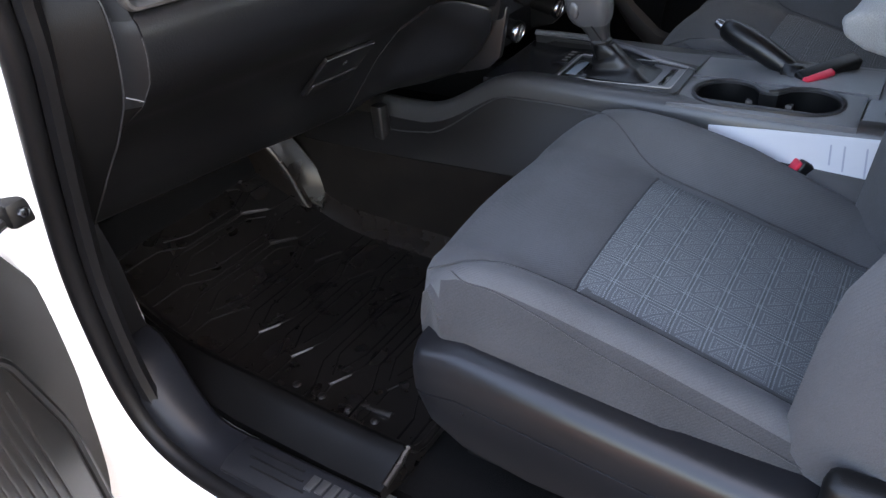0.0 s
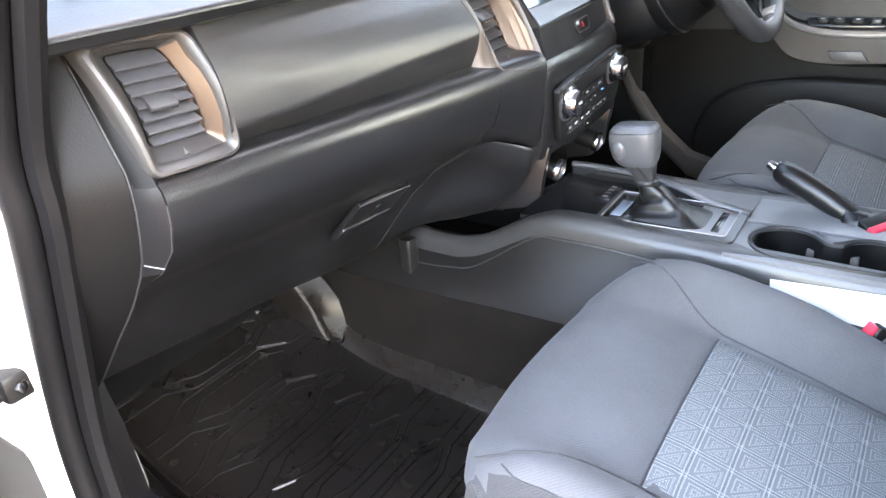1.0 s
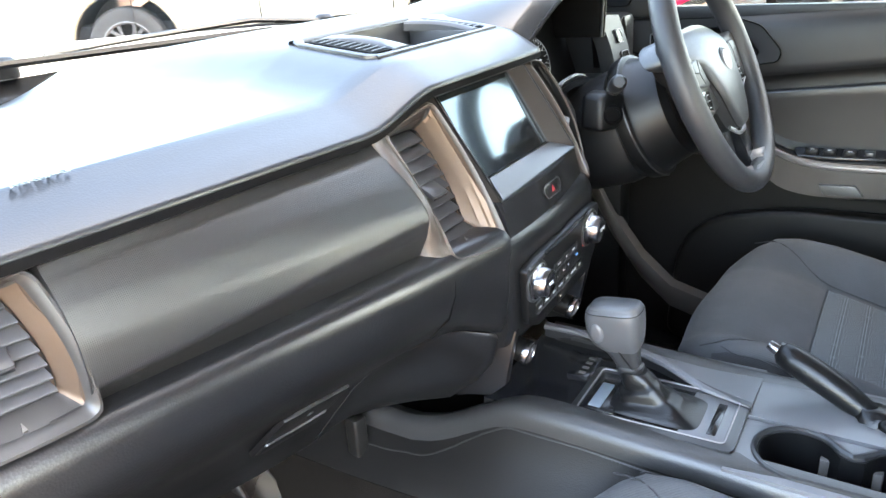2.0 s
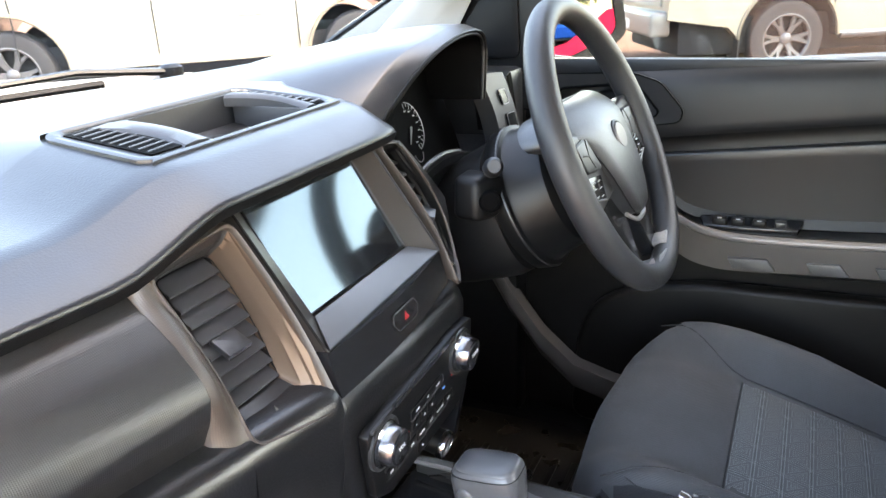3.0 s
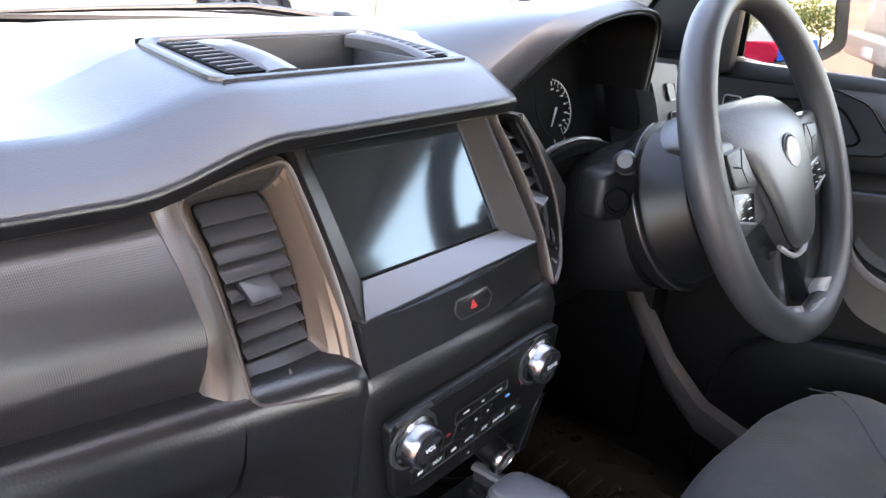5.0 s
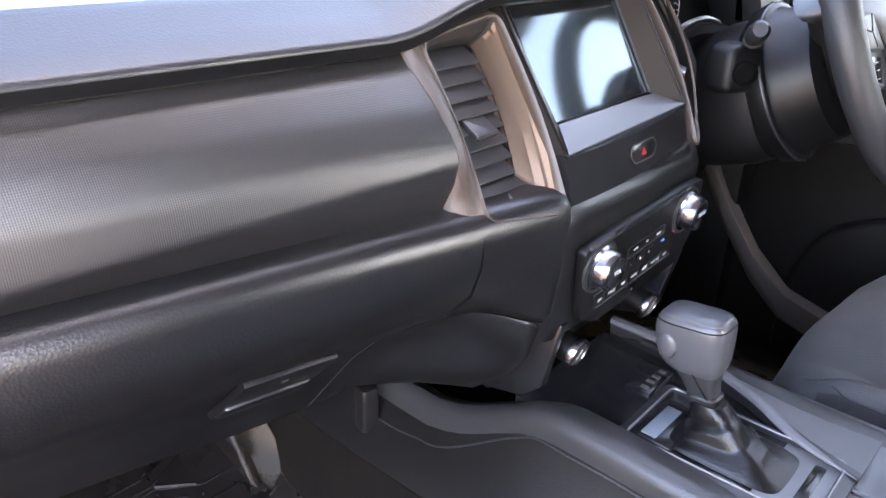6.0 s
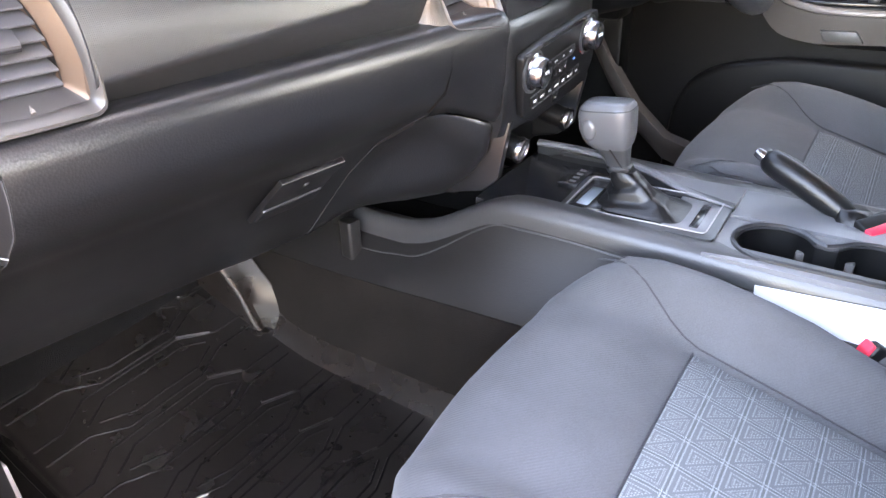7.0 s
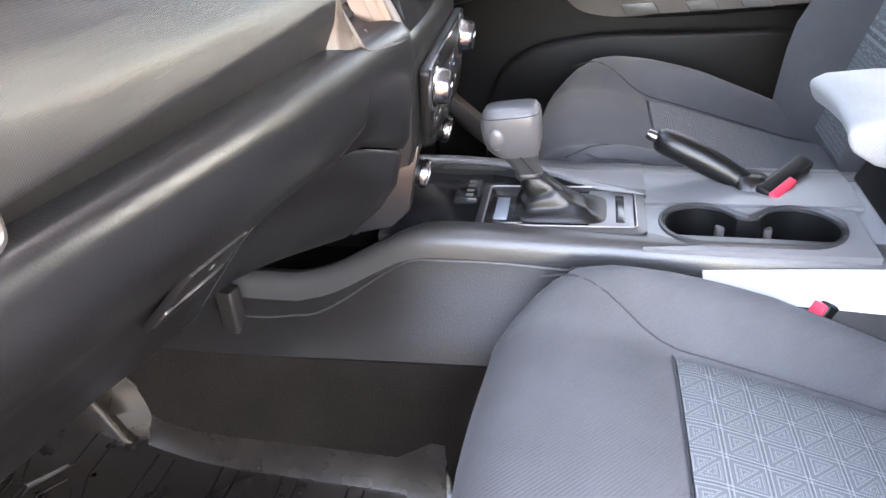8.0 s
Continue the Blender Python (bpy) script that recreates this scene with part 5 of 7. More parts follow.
        c, s = math.cos(a), math.sin(a)
        m = max(abs(c), abs(s))
        out.append((CUPX - 0.006 + 0.052 * s / m, -0.09 + 0.118 * c / m, z))
    return out


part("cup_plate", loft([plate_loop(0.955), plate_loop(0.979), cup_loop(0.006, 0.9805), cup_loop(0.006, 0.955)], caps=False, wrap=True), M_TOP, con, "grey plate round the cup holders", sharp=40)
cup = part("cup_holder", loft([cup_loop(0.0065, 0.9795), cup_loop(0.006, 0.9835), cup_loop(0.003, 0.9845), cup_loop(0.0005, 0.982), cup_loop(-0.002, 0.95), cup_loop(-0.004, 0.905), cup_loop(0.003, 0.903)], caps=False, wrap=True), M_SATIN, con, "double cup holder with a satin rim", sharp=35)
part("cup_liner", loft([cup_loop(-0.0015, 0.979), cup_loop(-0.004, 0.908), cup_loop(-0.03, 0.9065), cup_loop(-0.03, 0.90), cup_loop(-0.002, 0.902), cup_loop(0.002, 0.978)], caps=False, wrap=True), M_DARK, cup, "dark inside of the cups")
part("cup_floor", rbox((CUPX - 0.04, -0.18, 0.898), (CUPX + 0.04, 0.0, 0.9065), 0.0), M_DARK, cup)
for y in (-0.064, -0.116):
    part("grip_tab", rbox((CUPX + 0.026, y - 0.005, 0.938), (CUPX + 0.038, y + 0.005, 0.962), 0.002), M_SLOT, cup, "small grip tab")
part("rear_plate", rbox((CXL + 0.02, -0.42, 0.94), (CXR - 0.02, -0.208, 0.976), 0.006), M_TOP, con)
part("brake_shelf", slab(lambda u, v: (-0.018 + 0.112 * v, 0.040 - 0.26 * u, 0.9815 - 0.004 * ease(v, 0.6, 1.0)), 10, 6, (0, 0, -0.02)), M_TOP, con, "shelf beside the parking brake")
arm = thing("armrest", (0.0, -0.30, 0.975), "light grey padded armrest lid on the console box", "armrest")
ar = [(-0.18, 1.075), (-0.172, 1.098), (-0.19, 1.107), (-0.24, 1.112), (-0.5, 1.115), (-0.5, 1.07), (-0.26, 1.045), (-0.205, 1.06)]
part("armrest_pad", bevel(loft([[(x, y + 0.012 * (x / 0.085) ** 2, z) for y, z in ar] for x in (-0.085, -0.05, 0.0, 0.05, 0.085)]), 0.008, 3), cloth("armrest_vinyl", (0.22, 0.22, 0.218), 800, 0.6), arm, "pale padded lid", sharp=50)
part("armrest_box", bevel(loft([[(x, y, z) for x, y, z in ((-0.075, -0.23, 0.976), (0.075, -0.23, 0.976), (0.08, -0.27, 1.055), (-0.08, -0.27, 1.055))], [(x, y, z) for x, y, z in ((-0.075, -0.5, 0.976), (0.075, -0.5, 0.976), (0.08, -0.5, 1.06), (-0.08, -0.5, 1.06))]]), 0.006), M_DARK, arm, "black console box")

# ---- gear lever ----
gear = thing("gear_lever", (-0.048, 0.135, 0.982), "satin grey gear lever with a black leather boot", "gear lever")
GM = basis((-0.046, 0.147, 0.992), (1, 0, 0), (0, 1, -0.0)) @ Matrix.Rotation(radians(-6), 4, "X")


def gsec(w, d, z, oy, r=0.64):
    return [GM @ Vector((w * 0.8 * x, d * 0.8 * y + oy, z)) for x, y in rounded([(-1, -1), (1, -1), (1, 1), (-1, 1)], r, 5)]


part("lever_neck", loft([gsec(0.0125, 0.0145, 0.020, 0.002), gsec(0.0135, 0.016, 0.036, 0.004), gsec(0.0155, 0.0195, 0.050, 0.008), gsec(0.019, 0.026, 0.063, 0.012), gsec(0.021, 0.029, 0.070, 0.014)]), M_SATIN, gear, "tapered satin neck", sharp=50)
part("neck_ring", loft([gsec(0.0150, 0.0175, 0.032, 0.0035), gsec(0.0162, 0.0190, 0.034, 0.0038), gsec(0.0162, 0.0190, 0.0385, 0.0042), gsec(0.0148, 0.0172, 0.0400, 0.0045)]), M_GREY, gear, "satin ring at the foot of the neck")
part("neck_seam", tube([GM @ Vector((-0.0136 - 0.0028 * t, -0.003 + 0.014 * t, 0.040 + 0.024 * t)) for t in (0, 0.35, 0.7, 1)], 0.0009, 5), M_DARK, gear)
knob = part("knob", loft([gsec(0.0195, 0.027, 0.062, 0.013), gsec(0.0235, 0.033, 0.067, 0.015), gsec(0.0270, 0.038, 0.075, 0.017), gsec(0.0288, 0.0410, 0.087, 0.018), gsec(0.0293, 0.0420, 0.102, 0.018), gsec(0.0290, 0.0415, 0.109, 0.0175), gsec(0.0272, 0.0395, 0.1145, 0.017), gsec(0.0245, 0.0365, 0.117, 0.0165)]), M_KNOB, gear, "satin grey squared-off knob", sharp=45)
part("knob_seam", tube(gsec(0.0282, 0.0406, 0.1118, 0.0173), 0.0008, 5, closed=True), M_DARK, knob)
part("knob_cap", loft([gsec(0.0250, 0.0372, 0.1160, 0.0165), gsec(0.0243, 0.0364, 0.1182, 0.0165), gsec(0.0215, 0.0335, 0.1196, 0.0165), gsec(0.010, 0.018, 0.1202, 0.0165)]), M_KNOB, gear, "satin top plate", sharp=60)
part("shift_button", loft([[GM @ Vector((-0.0215 - dx, 0.034 + a * 0.0095 * math.cos(k * math.pi / 10), 0.089 + a * 0.013 * math.sin(k * math.pi / 10))) for k in range(20)] for a, dx in ((1.0, -0.006), (1.0, 0.0012), (0.85, 0.0030), (0.4, 0.0040))]), M_KNOB, gear, "thumb button in the side of the knob", sharp=60)


def boot_pt(t, a):
    """Leather boot from its rectangular foot (t = 0) up to the neck (t = 1), with slanting folds."""
    w = lerp(t, (0, 0.10, 0.30, 0.6, 1), (0.038, 0.036, 0.026, 0.0185, 0.0135))
    d = lerp(t, (0, 0.10, 0.30, 0.6, 1), (0.054, 0.051, 0.039, 0.0265, 0.0155))
    s = 2.6 * t + 0.42 * math.sin(a - 0.9) + 0.10 * math.sin(3 * a)
    saw = s - math.floor(s)
    fold = 1 + (0.34 * (saw if saw < 0.78 else (1 - saw) * 3.545) - 0.20) * math.sin(math.pi * min(1, t * 1.1)) * 0.9
    c, q = math.cos(a), math.sin(a)
    e = lerp(t, (0, 0.6, 1), (0.38, 0.62, 0.8))
    return Vector((-0.047 + w * math.copysign(abs(c) ** e, c) * fold, lerp(t, (0, 0.4, 1), (0.119, 0.131, 0.150)) + d * math.copysign(abs(q) ** e, q) * fold, 0.984 + 0.042 * t ** 1.15 + 0.003 * math.sin(math.pi * t) * math.sin(2 * a)))


part("lever_boot", loft([[boot_pt(k / 26, 2 * math.pi * j / 64) for j in range(64)] for k in range(27)]), M_LEATHER, gear, "pleated black leather boot", sharp=34)
for k in range(9):
    t = 0.92 - 0.07 * k
    part("stitch", tube([boot_pt(t, -0.62) + Vector((0.0006, -0.0006, 0.0008)), boot_pt(t - 0.012, -0.36) + Vector((0.0006, -0.0006, 0.0008))], 0.0009, 5), M_STALK, gear)

# ---- parking brake ----
hb = thing("handbrake", (0.038, -0.10, 0.965), "black leather handbrake lever with a chrome button", "handbrake")
h0, h1 = Vector((0.040, -0.102, 0.981)), Vector((0.064, 0.006, 1.029))
hp = [h0.lerp(h1, t) + Vector((0, 0, 0.003 * math.sin(math.pi * t))) for t in (0, 0.15, 0.3, 0.5, 0.7, 0.85, 0.95, 1.0)]
part("grip", tube(hp, [0.0135, 0.0150, 0.0165, 0.0175, 0.0178, 0.0170, 0.0150, 0.009], 18), M_LEATHER, hb, "leather wrapped grip")
part("grip_ridge", tube([p + Vector((0.003, 0.003, 0.0120)) for p in hp[1:7]], 0.0025, 6), M_LEATHER, hb)
part("release_button", tube([h1, h1 + (h1 - h0).normalized() * 0.006, h1 + (h1 - h0).normalized() * 0.013], [0.0065, 0.007, 0.0055], 14), M_CHROME, hb, "chrome release button")
part("boot", loft([[(cx + a * math.cos(k * math.pi / 12) * (1 + 0.1 * math.sin(3 * k)), cy + b * math.sin(k * math.pi / 12) * (1 + 0.08 * math.cos(5 * k)), z) for k in range(24)] for cx, cy, a, b, z in ((0.036, -0.122, 0.03, 0.048, 0.958), (0.036, -0.118, 0.027, 0.04, 0.972), (0.036, -0.110, 0.02, 0.026, 0.985), (0.037, -0.104, 0.014, 0.016, 0.994))]), M_LEATHER, hb, "creased leather boot", sharp=70)


# ---- seats ----
def seat(loc, label, group):
    """A front seat; x = 0 is its middle, y = 0 the front seam of the insert, z = 0 the level of that seam."""
    s = thing("front_seat", (0, 0, 0), label, "car seat", group)
    HW = 0.232

    def mid(y):
        return lerp(y, (-0.42, -0.25, -0.1, 0.0, 0.05, 0.10, 0.14, 0.165, 0.18, 0.186), (-0.105, -0.074, -0.029, 0.0, 0.014, 0.022, 0.018, 0.002, -0.022, -0.055))

    def ridge(y):
        return lerp(y, (-0.42, -0.3, -0.2, -0.1, 0.0, 0.06, 0.10, 0.15, 0.186), (0.045, 0.055, 0.062, 0.062, 0.054, 0.044, 0.032, 0.016, 0.004))

    def top(x, y):
        a = abs(x)
        h = mid(y) + ridge(y) * ease(a, 0.128, 0.188) * (0.62 if x < 0 else 1.0 - 0.30 * ease(-y, 0.03, 0.28))
        h -= 0.055 * ease(a, 0.196, HW) ** 2 * (1 - 0.85 * ease(y, 0.10, 0.18))
        h += 0.030 * ease(a, 0.165, HW) * ease(y, 0.14, 0.186)
        if a < 0.139:
            h += 0.006 * (1 - (a / 0.139) ** 2) * (1 if y < 0.1 else 0)
        # seams press in a little
        if y > -0.3:
            h -= 0.0032 * math.exp(-((a - 0.139 * (1 + 0.50 * ease(y, -0.01, 0.16))) / 0.007) ** 2) * ease(0.17 - y, 0, 0.05)
            h -= 0.006 * math.exp(-(y / 0.006) ** 2) * (1 if a < 0.139 else 0)
        return h

    ys = [0.186, 0.184, 0.178, 0.168, 0.154, 0.135, 0.12, 0.10, 0.08, 0.06, 0.04, 0.02, 0.010, 0.004, 0.0, -0.004, -0.010, -0.03, -0.06, -0.1, -0.14, -0.18, -0.22, -0.26, -0.3, -0.36, -0.42]
    xs_ = [-HW, -0.228, -0.222, -0.212, -0.2, -0.19, -0.18, -0.17, -0.16, -0.15, -0.145, -0.139, -0.133, -0.12, -0.1, -0.07, -0.035, 0]
    xs_ = xs_ + [-x for x in reversed(xs_[:-1])]
    narrow = lambda y: 1.0 - 0.075 * ease(y, 0.12, 0.186)
    secs = []
    for y in ys:
        under = mid(y) - lerp(y, (-0.42, 0.0, 0.13, 0.165, 0.186), (0.06, 0.066, 0.060, 0.045, 0.022))
        under = min(under, top(HW, y) - 0.016, top(-HW, y) - 0.016)
        secs.append([(x * narrow(y), y - 0.040 * ease(abs(x), 0.15, HW) * ease(y, 0.08, 0.186) + 0.012 * ease(0.2 - abs(x), 0, 0.2) * ease(y, 0.08, 0.186), top(x, y)) for x in xs_] + [(HW * narrow(y), y - 0.040 * ease(y, 0.08, 0.186), under + 0.004), (HW * 0.94 * narrow(y), y - 0.040 * ease(y, 0.08, 0.186), under), (-HW * 0.94 * narrow(y), y - 0.040 * ease(y, 0.08, 0.186), under), (-HW * narrow(y), y - 0.040 * ease(y, 0.08, 0.186), under + 0.004)])
    cu = part("cushion", loft(secs), M_CLOTH, s, "grey cloth seat cushion with raised bolsters", sharp=60)
    # ribbed side cloth below the bolster's seam
    cu.data.materials.append(M_CLOTH_SIDE)
    for f in cu.data.polygons:
        if abs(f.center.x) > 0.2125 * narrow(f.center.y):
            f.material_index = 1
    ins = slab(lambda u, v: (-0.136 + 0.272 * v, -0.002 - 0.34 * u, top(-0.136 + 0.272 * v, -0.006 - 0.335 * u) + 0.0032 - 0.004 * math.exp(-((abs(v - 0.5) - 0.5) / 0.02) ** 2)), 20, 16, (0, 0, -0.006))
    part("insert", ins, M_WOVEN, cu, "woven insert with a stitched geometric pattern")
    for x in (-0.139, 0.139):
        sm = [(x * (1 + 0.50 * ease(y, -0.01, 0.16)), y, top(x * (1 + 0.50 * ease(y, -0.01, 0.16)), y) + 0.0016) for y in np.linspace(0.135, -0.30, 26)]
        part("seam", tube(sm, 0.0011, 6), M_CLOTH_SIDE, cu)
    part("front_seam", tube([(x, 0.0, top(x, 0.0) + 0.002) for x in np.linspace(-0.137, 0.137, 13)], 0.0014, 5), M_CLOTH_SIDE, cu)
    # a curved seam parts the bolster's top from its side facing
    for sx in (-1, 1):
        pts = [(sx * 0.206, 0.112, 0)] + [(sx * (0.212 + 0.006 * ease(0.1 - y, 0, 0.2)), y, 0) for y in (0.09, 0.05, 0.0, -0.05, -0.1, -0.16, -0.22, -0.3)]
        seam = [(x * narrow(y), y - 0.040 * ease(abs(x), 0.15, HW) * ease(y, 0.08, 0.186) + 0.012 * ease(0.2 - abs(x), 0, 0.2) * ease(y, 0.08, 0.186), top(x, y) + 0.0002) for x, y, _ in spline(pts, 4)]
        part("piping", tube(seam, 0.0010, 6), M_CLOTH_SIDE, cu)

    # plastic base shield on each side and the frame under the cushion
    def ledge(y):
        return lerp(y, (-0.42, -0.23, 0.08, 0.135), (-0.086, -0.070, -0.036, -0.044))

    for sx in (-1, 1):
        rows_s = []
        for k, y in enumerate((0.118, 0.128, 0.134, 0.136, 0.132, 0.12, 0.08, 0.0, -0.1, -0.2, -0.3, -0.42)):
            w = (0.190, 0.215, 0.238, 0.250, 0.258, 0.262)[min(k, 5)] + 0.004 * ease(0.1 - y, 0, 0.3)
            zt, zb = ledge(y), lerp(y, (-0.42, -0.1, 0.05, 0.11, 0.136), (-0.18, -0.19, -0.19, -0.165, -0.13))
            prof = [(0.19, zt + 0.004), (w - 0.040, zt + 0.005), (w - 0.024, zt + 0.004), (w - 0.012, zt), (w - 0.004, zt - 0.008), (w - 0.001, zt - 0.018), (w, zt - 0.03), (w - 0.0005, zt - 0.051), (w - 0.006, zt - 0.053), (w - 0.0015, zt - 0.055), (w - 0.002, zt * 0.4 + zb * 0.6), (w - 0.010, zb + 0.01), (w - 0.022, zb)]
            prof = [(max(q, 0.185), z) for q, z in prof]
            inner = [(q - 0.007, z - 0.006) for q, z in prof[::-1]]
            rows_s.append([(sx * q, y, z) for q, z in prof + inner])
        sh = part("seat_shield", loft(rows_s), M_SHIELD, s, "grey plastic seat side shield with a shiny rolled top", sharp=32)
    part("seat_frame", rbox((-0.2, -0.40, -0.24), (0.2, 0.10, -0.10), 0.02), M_DARK, s, "dark seat frame")
    for sx in (-0.17, 0.17):
        part("seat_rail", rbox((sx - 0.02, -0.42, -0.262), (sx + 0.02, 0.12, -0.235), 0.004), M_DARK, s, "steel slide rail")
    # backrest
    back = []
    for t in np.linspace(0, 1, 16):
        y0, z0 = -0.297 - 0.20 * t, -0.09 + 0.66 * t
        hw = lerp(t, (0, 0.2, 0.7, 1), (0.235, 0.245, 0.235, 0.19))
        sec = []
        for x in np.linspace(-1, 1, 23):
            a = abs(x)
            f = lerp(t, (0, 0.25, 0.7, 1), (0.075, 0.105, 0.06, 0.02)) * ease(a, 0.54, 0.80) - 0.075 * ease(a, 0.84, 1.0) ** 2
            round_top = 0.05 * ease(t, 0.9, 1.0)
            sec.append((x * hw, y0 + f - round_top, z0 + 0.3 * f))
        sec += [(hw * 0.95, y0 - 0.10, z0 - 0.02), (-hw * 0.95, y0 - 0.10, z0 - 0.02)]
        back.append(sec)
    bk = part("backrest", loft(back), M_CLOTH, s, "grey cloth backrest", sharp=60)
    part("back_insert", slab(lambda u, v: (-0.13 + 0.26 * v, -0.294 - 0.160 * u + 0.004, -0.05 + 0.53 * u), 8, 6, (0, -0.006, 0)), M_WOVEN, bk)
    part("headrest", bevel(rbox((-0.13, -0.60, 0.60), (0.13, -0.50, 0.78), 0.035, 4), 0), M_CLOTH, s, "padded cloth headrest")
    for sx in (-0.06, 0.06):
        part("headrest_post", tube([(sx, -0.545, 0.54), (sx, -0.548, 0.63)], 0.007, 10), M_CHROME, s)
    part("recliner_cover", rbox((-0.266, -0.42, -0.10), (-0.232, -0.265, -0.02), 0.014, 3), M_DARK, s, "black hinge cover")
    s.location = loc
    return s


seat_p = seat((-0.364, 0.0, 0.921), "empty grey cloth passenger seat with woven insert", "front seats")
seat_d = copy_thing(seat_p, Matrix.Translation((0.372, -0.014, 0.926)))
tagged(seat_d, "empty grey cloth driver's seat behind the steering wheel")


# belt buckles and papers
def buckle(loc, turn, label):
    b = thing("seat_belt_buckle", (0, 0, 0), label, "buckle", "seat belt buckles")
    part("casing", rbox((-0.012, -0.070, -0.018), (0.012, 0.0, 0.018), 0.005, 3), M_DARK, b, "black plastic casing")
    part("release_button", rbox((-0.010, -0.002, -0.014), (0.010, 0.006, 0.014), 0.003), M_RED, b, "red press button")
    part("stalk", rbox((-0.004, -0.16, -0.010), (0.004, -0.066, 0.010), 0.002), M_DARK, b)
    b.matrix_basis = Matrix.Translation(loc) @ Euler([radians(a) for a in turn]).to_matrix().to_4x4() @ Matrix.Scale(0.8, 4)
    return b


buckle((-0.148, -0.150, 0.924), (30, 0, 35), "black seat belt buckle with red button beside the cushion")
b2 = thing("seat_belt_buckle", (0.026, -0.138, 0.976), "black seat belt buckle with red button beside the driver's seat", "buckle", "seat belt buckles")
bq = basis((0.026, -0.138, 0.982), (0.045, -0.036, 0.006), (0.036, 0.045, 0.02))
part("casing", rbox((-0.026, -0.004, -0.020), (0.075, 0.020, 0.006), 0.005, 3, bq), M_DARK, b2, "black plastic casing")
part("release_button", rbox((-0.026, -0.009, -0.004), (0.023, 0.003, 0.0065), 0.003, 3, bq), M_RED, b2, "red press button")
part("stalk", rbox((0.060, 0.002, -0.03), (0.072, 0.014, 0.0), 0.002, 2, bq), M_DARK, b2)
paper = thing("paper_sheet", (-0.14, -0.16, 0.93), "printed white form lying between seat and console", "paper")


def sheet_at(u, v):
    x = lerp(v, (0, 1), (-0.1335, -0.160)) + 0.001 * math.sin(7 * u)
    return (x, -0.034 - 0.010 * v - 0.55 * u, lerp(v, (0, 1), (0.960 + 0.027 * u, 0.870)) + 0.001 * math.sin(5 * u + 2 * v))


part("sheet", slab(sheet_at, 14, 20, (-0.0006, 0, -0.0006)), M_PAPER, paper)
for k in range(12):
    u0 = 0.27 + 0.04 * k + 0.012 * math.sin(5 * k)
    part("printed_line", slab(lambda u, v, u0=u0, k=k: Vector(sheet_at(u0 + 0.004 * u, 0.12 + (0.25 + 0.06 * (k % 4)) * v)) + Vector((-0.0004, 0, 0.0006)), 1, 6, (0.0003, 0, -0.0004)), M_INK, paper, "faint printed column")


# ---- cab: floor, tunnel, sill, pillars, roof ----
solo("floor", rbox((-0.64, -1.15, 0.64), (0.74, 0.80, 0.658), 0.0), M_FLOOR, "black car floor carpet", "floor", "structure")


def tunnel(s, x0):
    rows = []
    for y in np.linspace(0.80, -0.6, 15):
        rows.append([(x0 + s * dx, y, z + 0.003 * math.sin(9 * y)) for dx, z in ((-0.078, 0.657), (-0.073, 0.69), (-0.070, 0.75), (-0.066, 0.80), (-0.060, 0.838), (-0.052, 0.852), (0.05, 0.852), (0.05, 0.657))])
    return loft(rows)


solo("trim_tunnel_left", tunnel(1, -0.140), M_CARPET, "black carpet over the transmission tunnel", "carpet", "structure")
solo("trim_tunnel_right", tunnel(-1, 0.115), M_CARPET, "black carpet over the transmission tunnel", "carpet", "structure")

# inner sill with its scuff plate
sill = thing("door_sill", (-0.69, 0.1, 0.658), "black plastic door sill with a ribbed scuff plate", "door sill", "", "structure")


def sill_sec(y):
    up = 0.105 * ease(y, 0.38, 0.53) ** 1.6
    inn = 0.022 * ease(y, 0.42, 0.56)
    return [(-0.670 + inn, y, 0.655), (-0.676 + inn, y, 0.686 + up), (-0.683 + inn, y, 0.694 + up), (-0.71 + 0.5 * inn, y, 0.6935 + up), (-0.728, y, 0.687 + up), (-0.736, y, 0.672 + up), (-0.742, y, 0.62), (-0.70, y, 0.62)]


part("sill_cover", loft([sill_sec(y) for y in (0.60, 0.58, 0.56, 0.54, 0.52, 0.50, 0.48, 0.46, 0.44, 0.42, 0.40, 0.38, 0.3, 0.1, -0.2, -0.5, -0.8)]), M_SILL, sill, "black moulded sill cover", sharp=45)
sc = part("scuff_plate", bevel(loft([[(x, y, z) for x, z in ((-0.682, 0.6955), (-0.690, 0.6978), (-0.722, 0.6958), (-0.737, 0.689), (-0.737, 0.684), (-0.682, 0.69))] for y in (0.366, 0.2, -0.45)]), 0.0015), M_SCUFF, sill, "dark scuff plate with grooves", sharp=35)
for k, (x, z, y0) in enumerate(((-0.696, 0.6972, 0.345), (-0.708, 0.6964, 0.338), (-0.720, 0.6955, 0.328))):
    part("plate_rib", tube([(x, y0, z), (x, y0 - 0.085, z)], 0.0018, 6), M_DARK, sc)
    part("plate_rib", tube([(x, 0.13, z), (x, -0.35, z)], 0.0018, 6), M_DARK, sc)
for k in range(6):
    part("embossed_bar", rbox((-0.716 + 0.002 * (k % 2), 0.235 - 0.015 * k, 0.6955), (-0.694, 0.246 - 0.015 * k, 0.6985), 0.001), M_SATIN, sc, "embossed lettering shown as plain bars")
part("kick_panel", loft([[(x, y, z) for y, z in ((0.550, 0.70), (0.545, 0.80), (0.552, 0.90), (0.57, 0.96), (0.78, 0.98), (0.78, 0.66), (0.56, 0.66))] for x in (-0.72, -0.70, -0.662)]), M_SEAL, sill, "black kick panel under the dash", sharp=45)
bracket = thing("metal_bracket", (-0.656, 0.58, 0.77), "small bare metal bracket at the kick panel foot", "bracket")
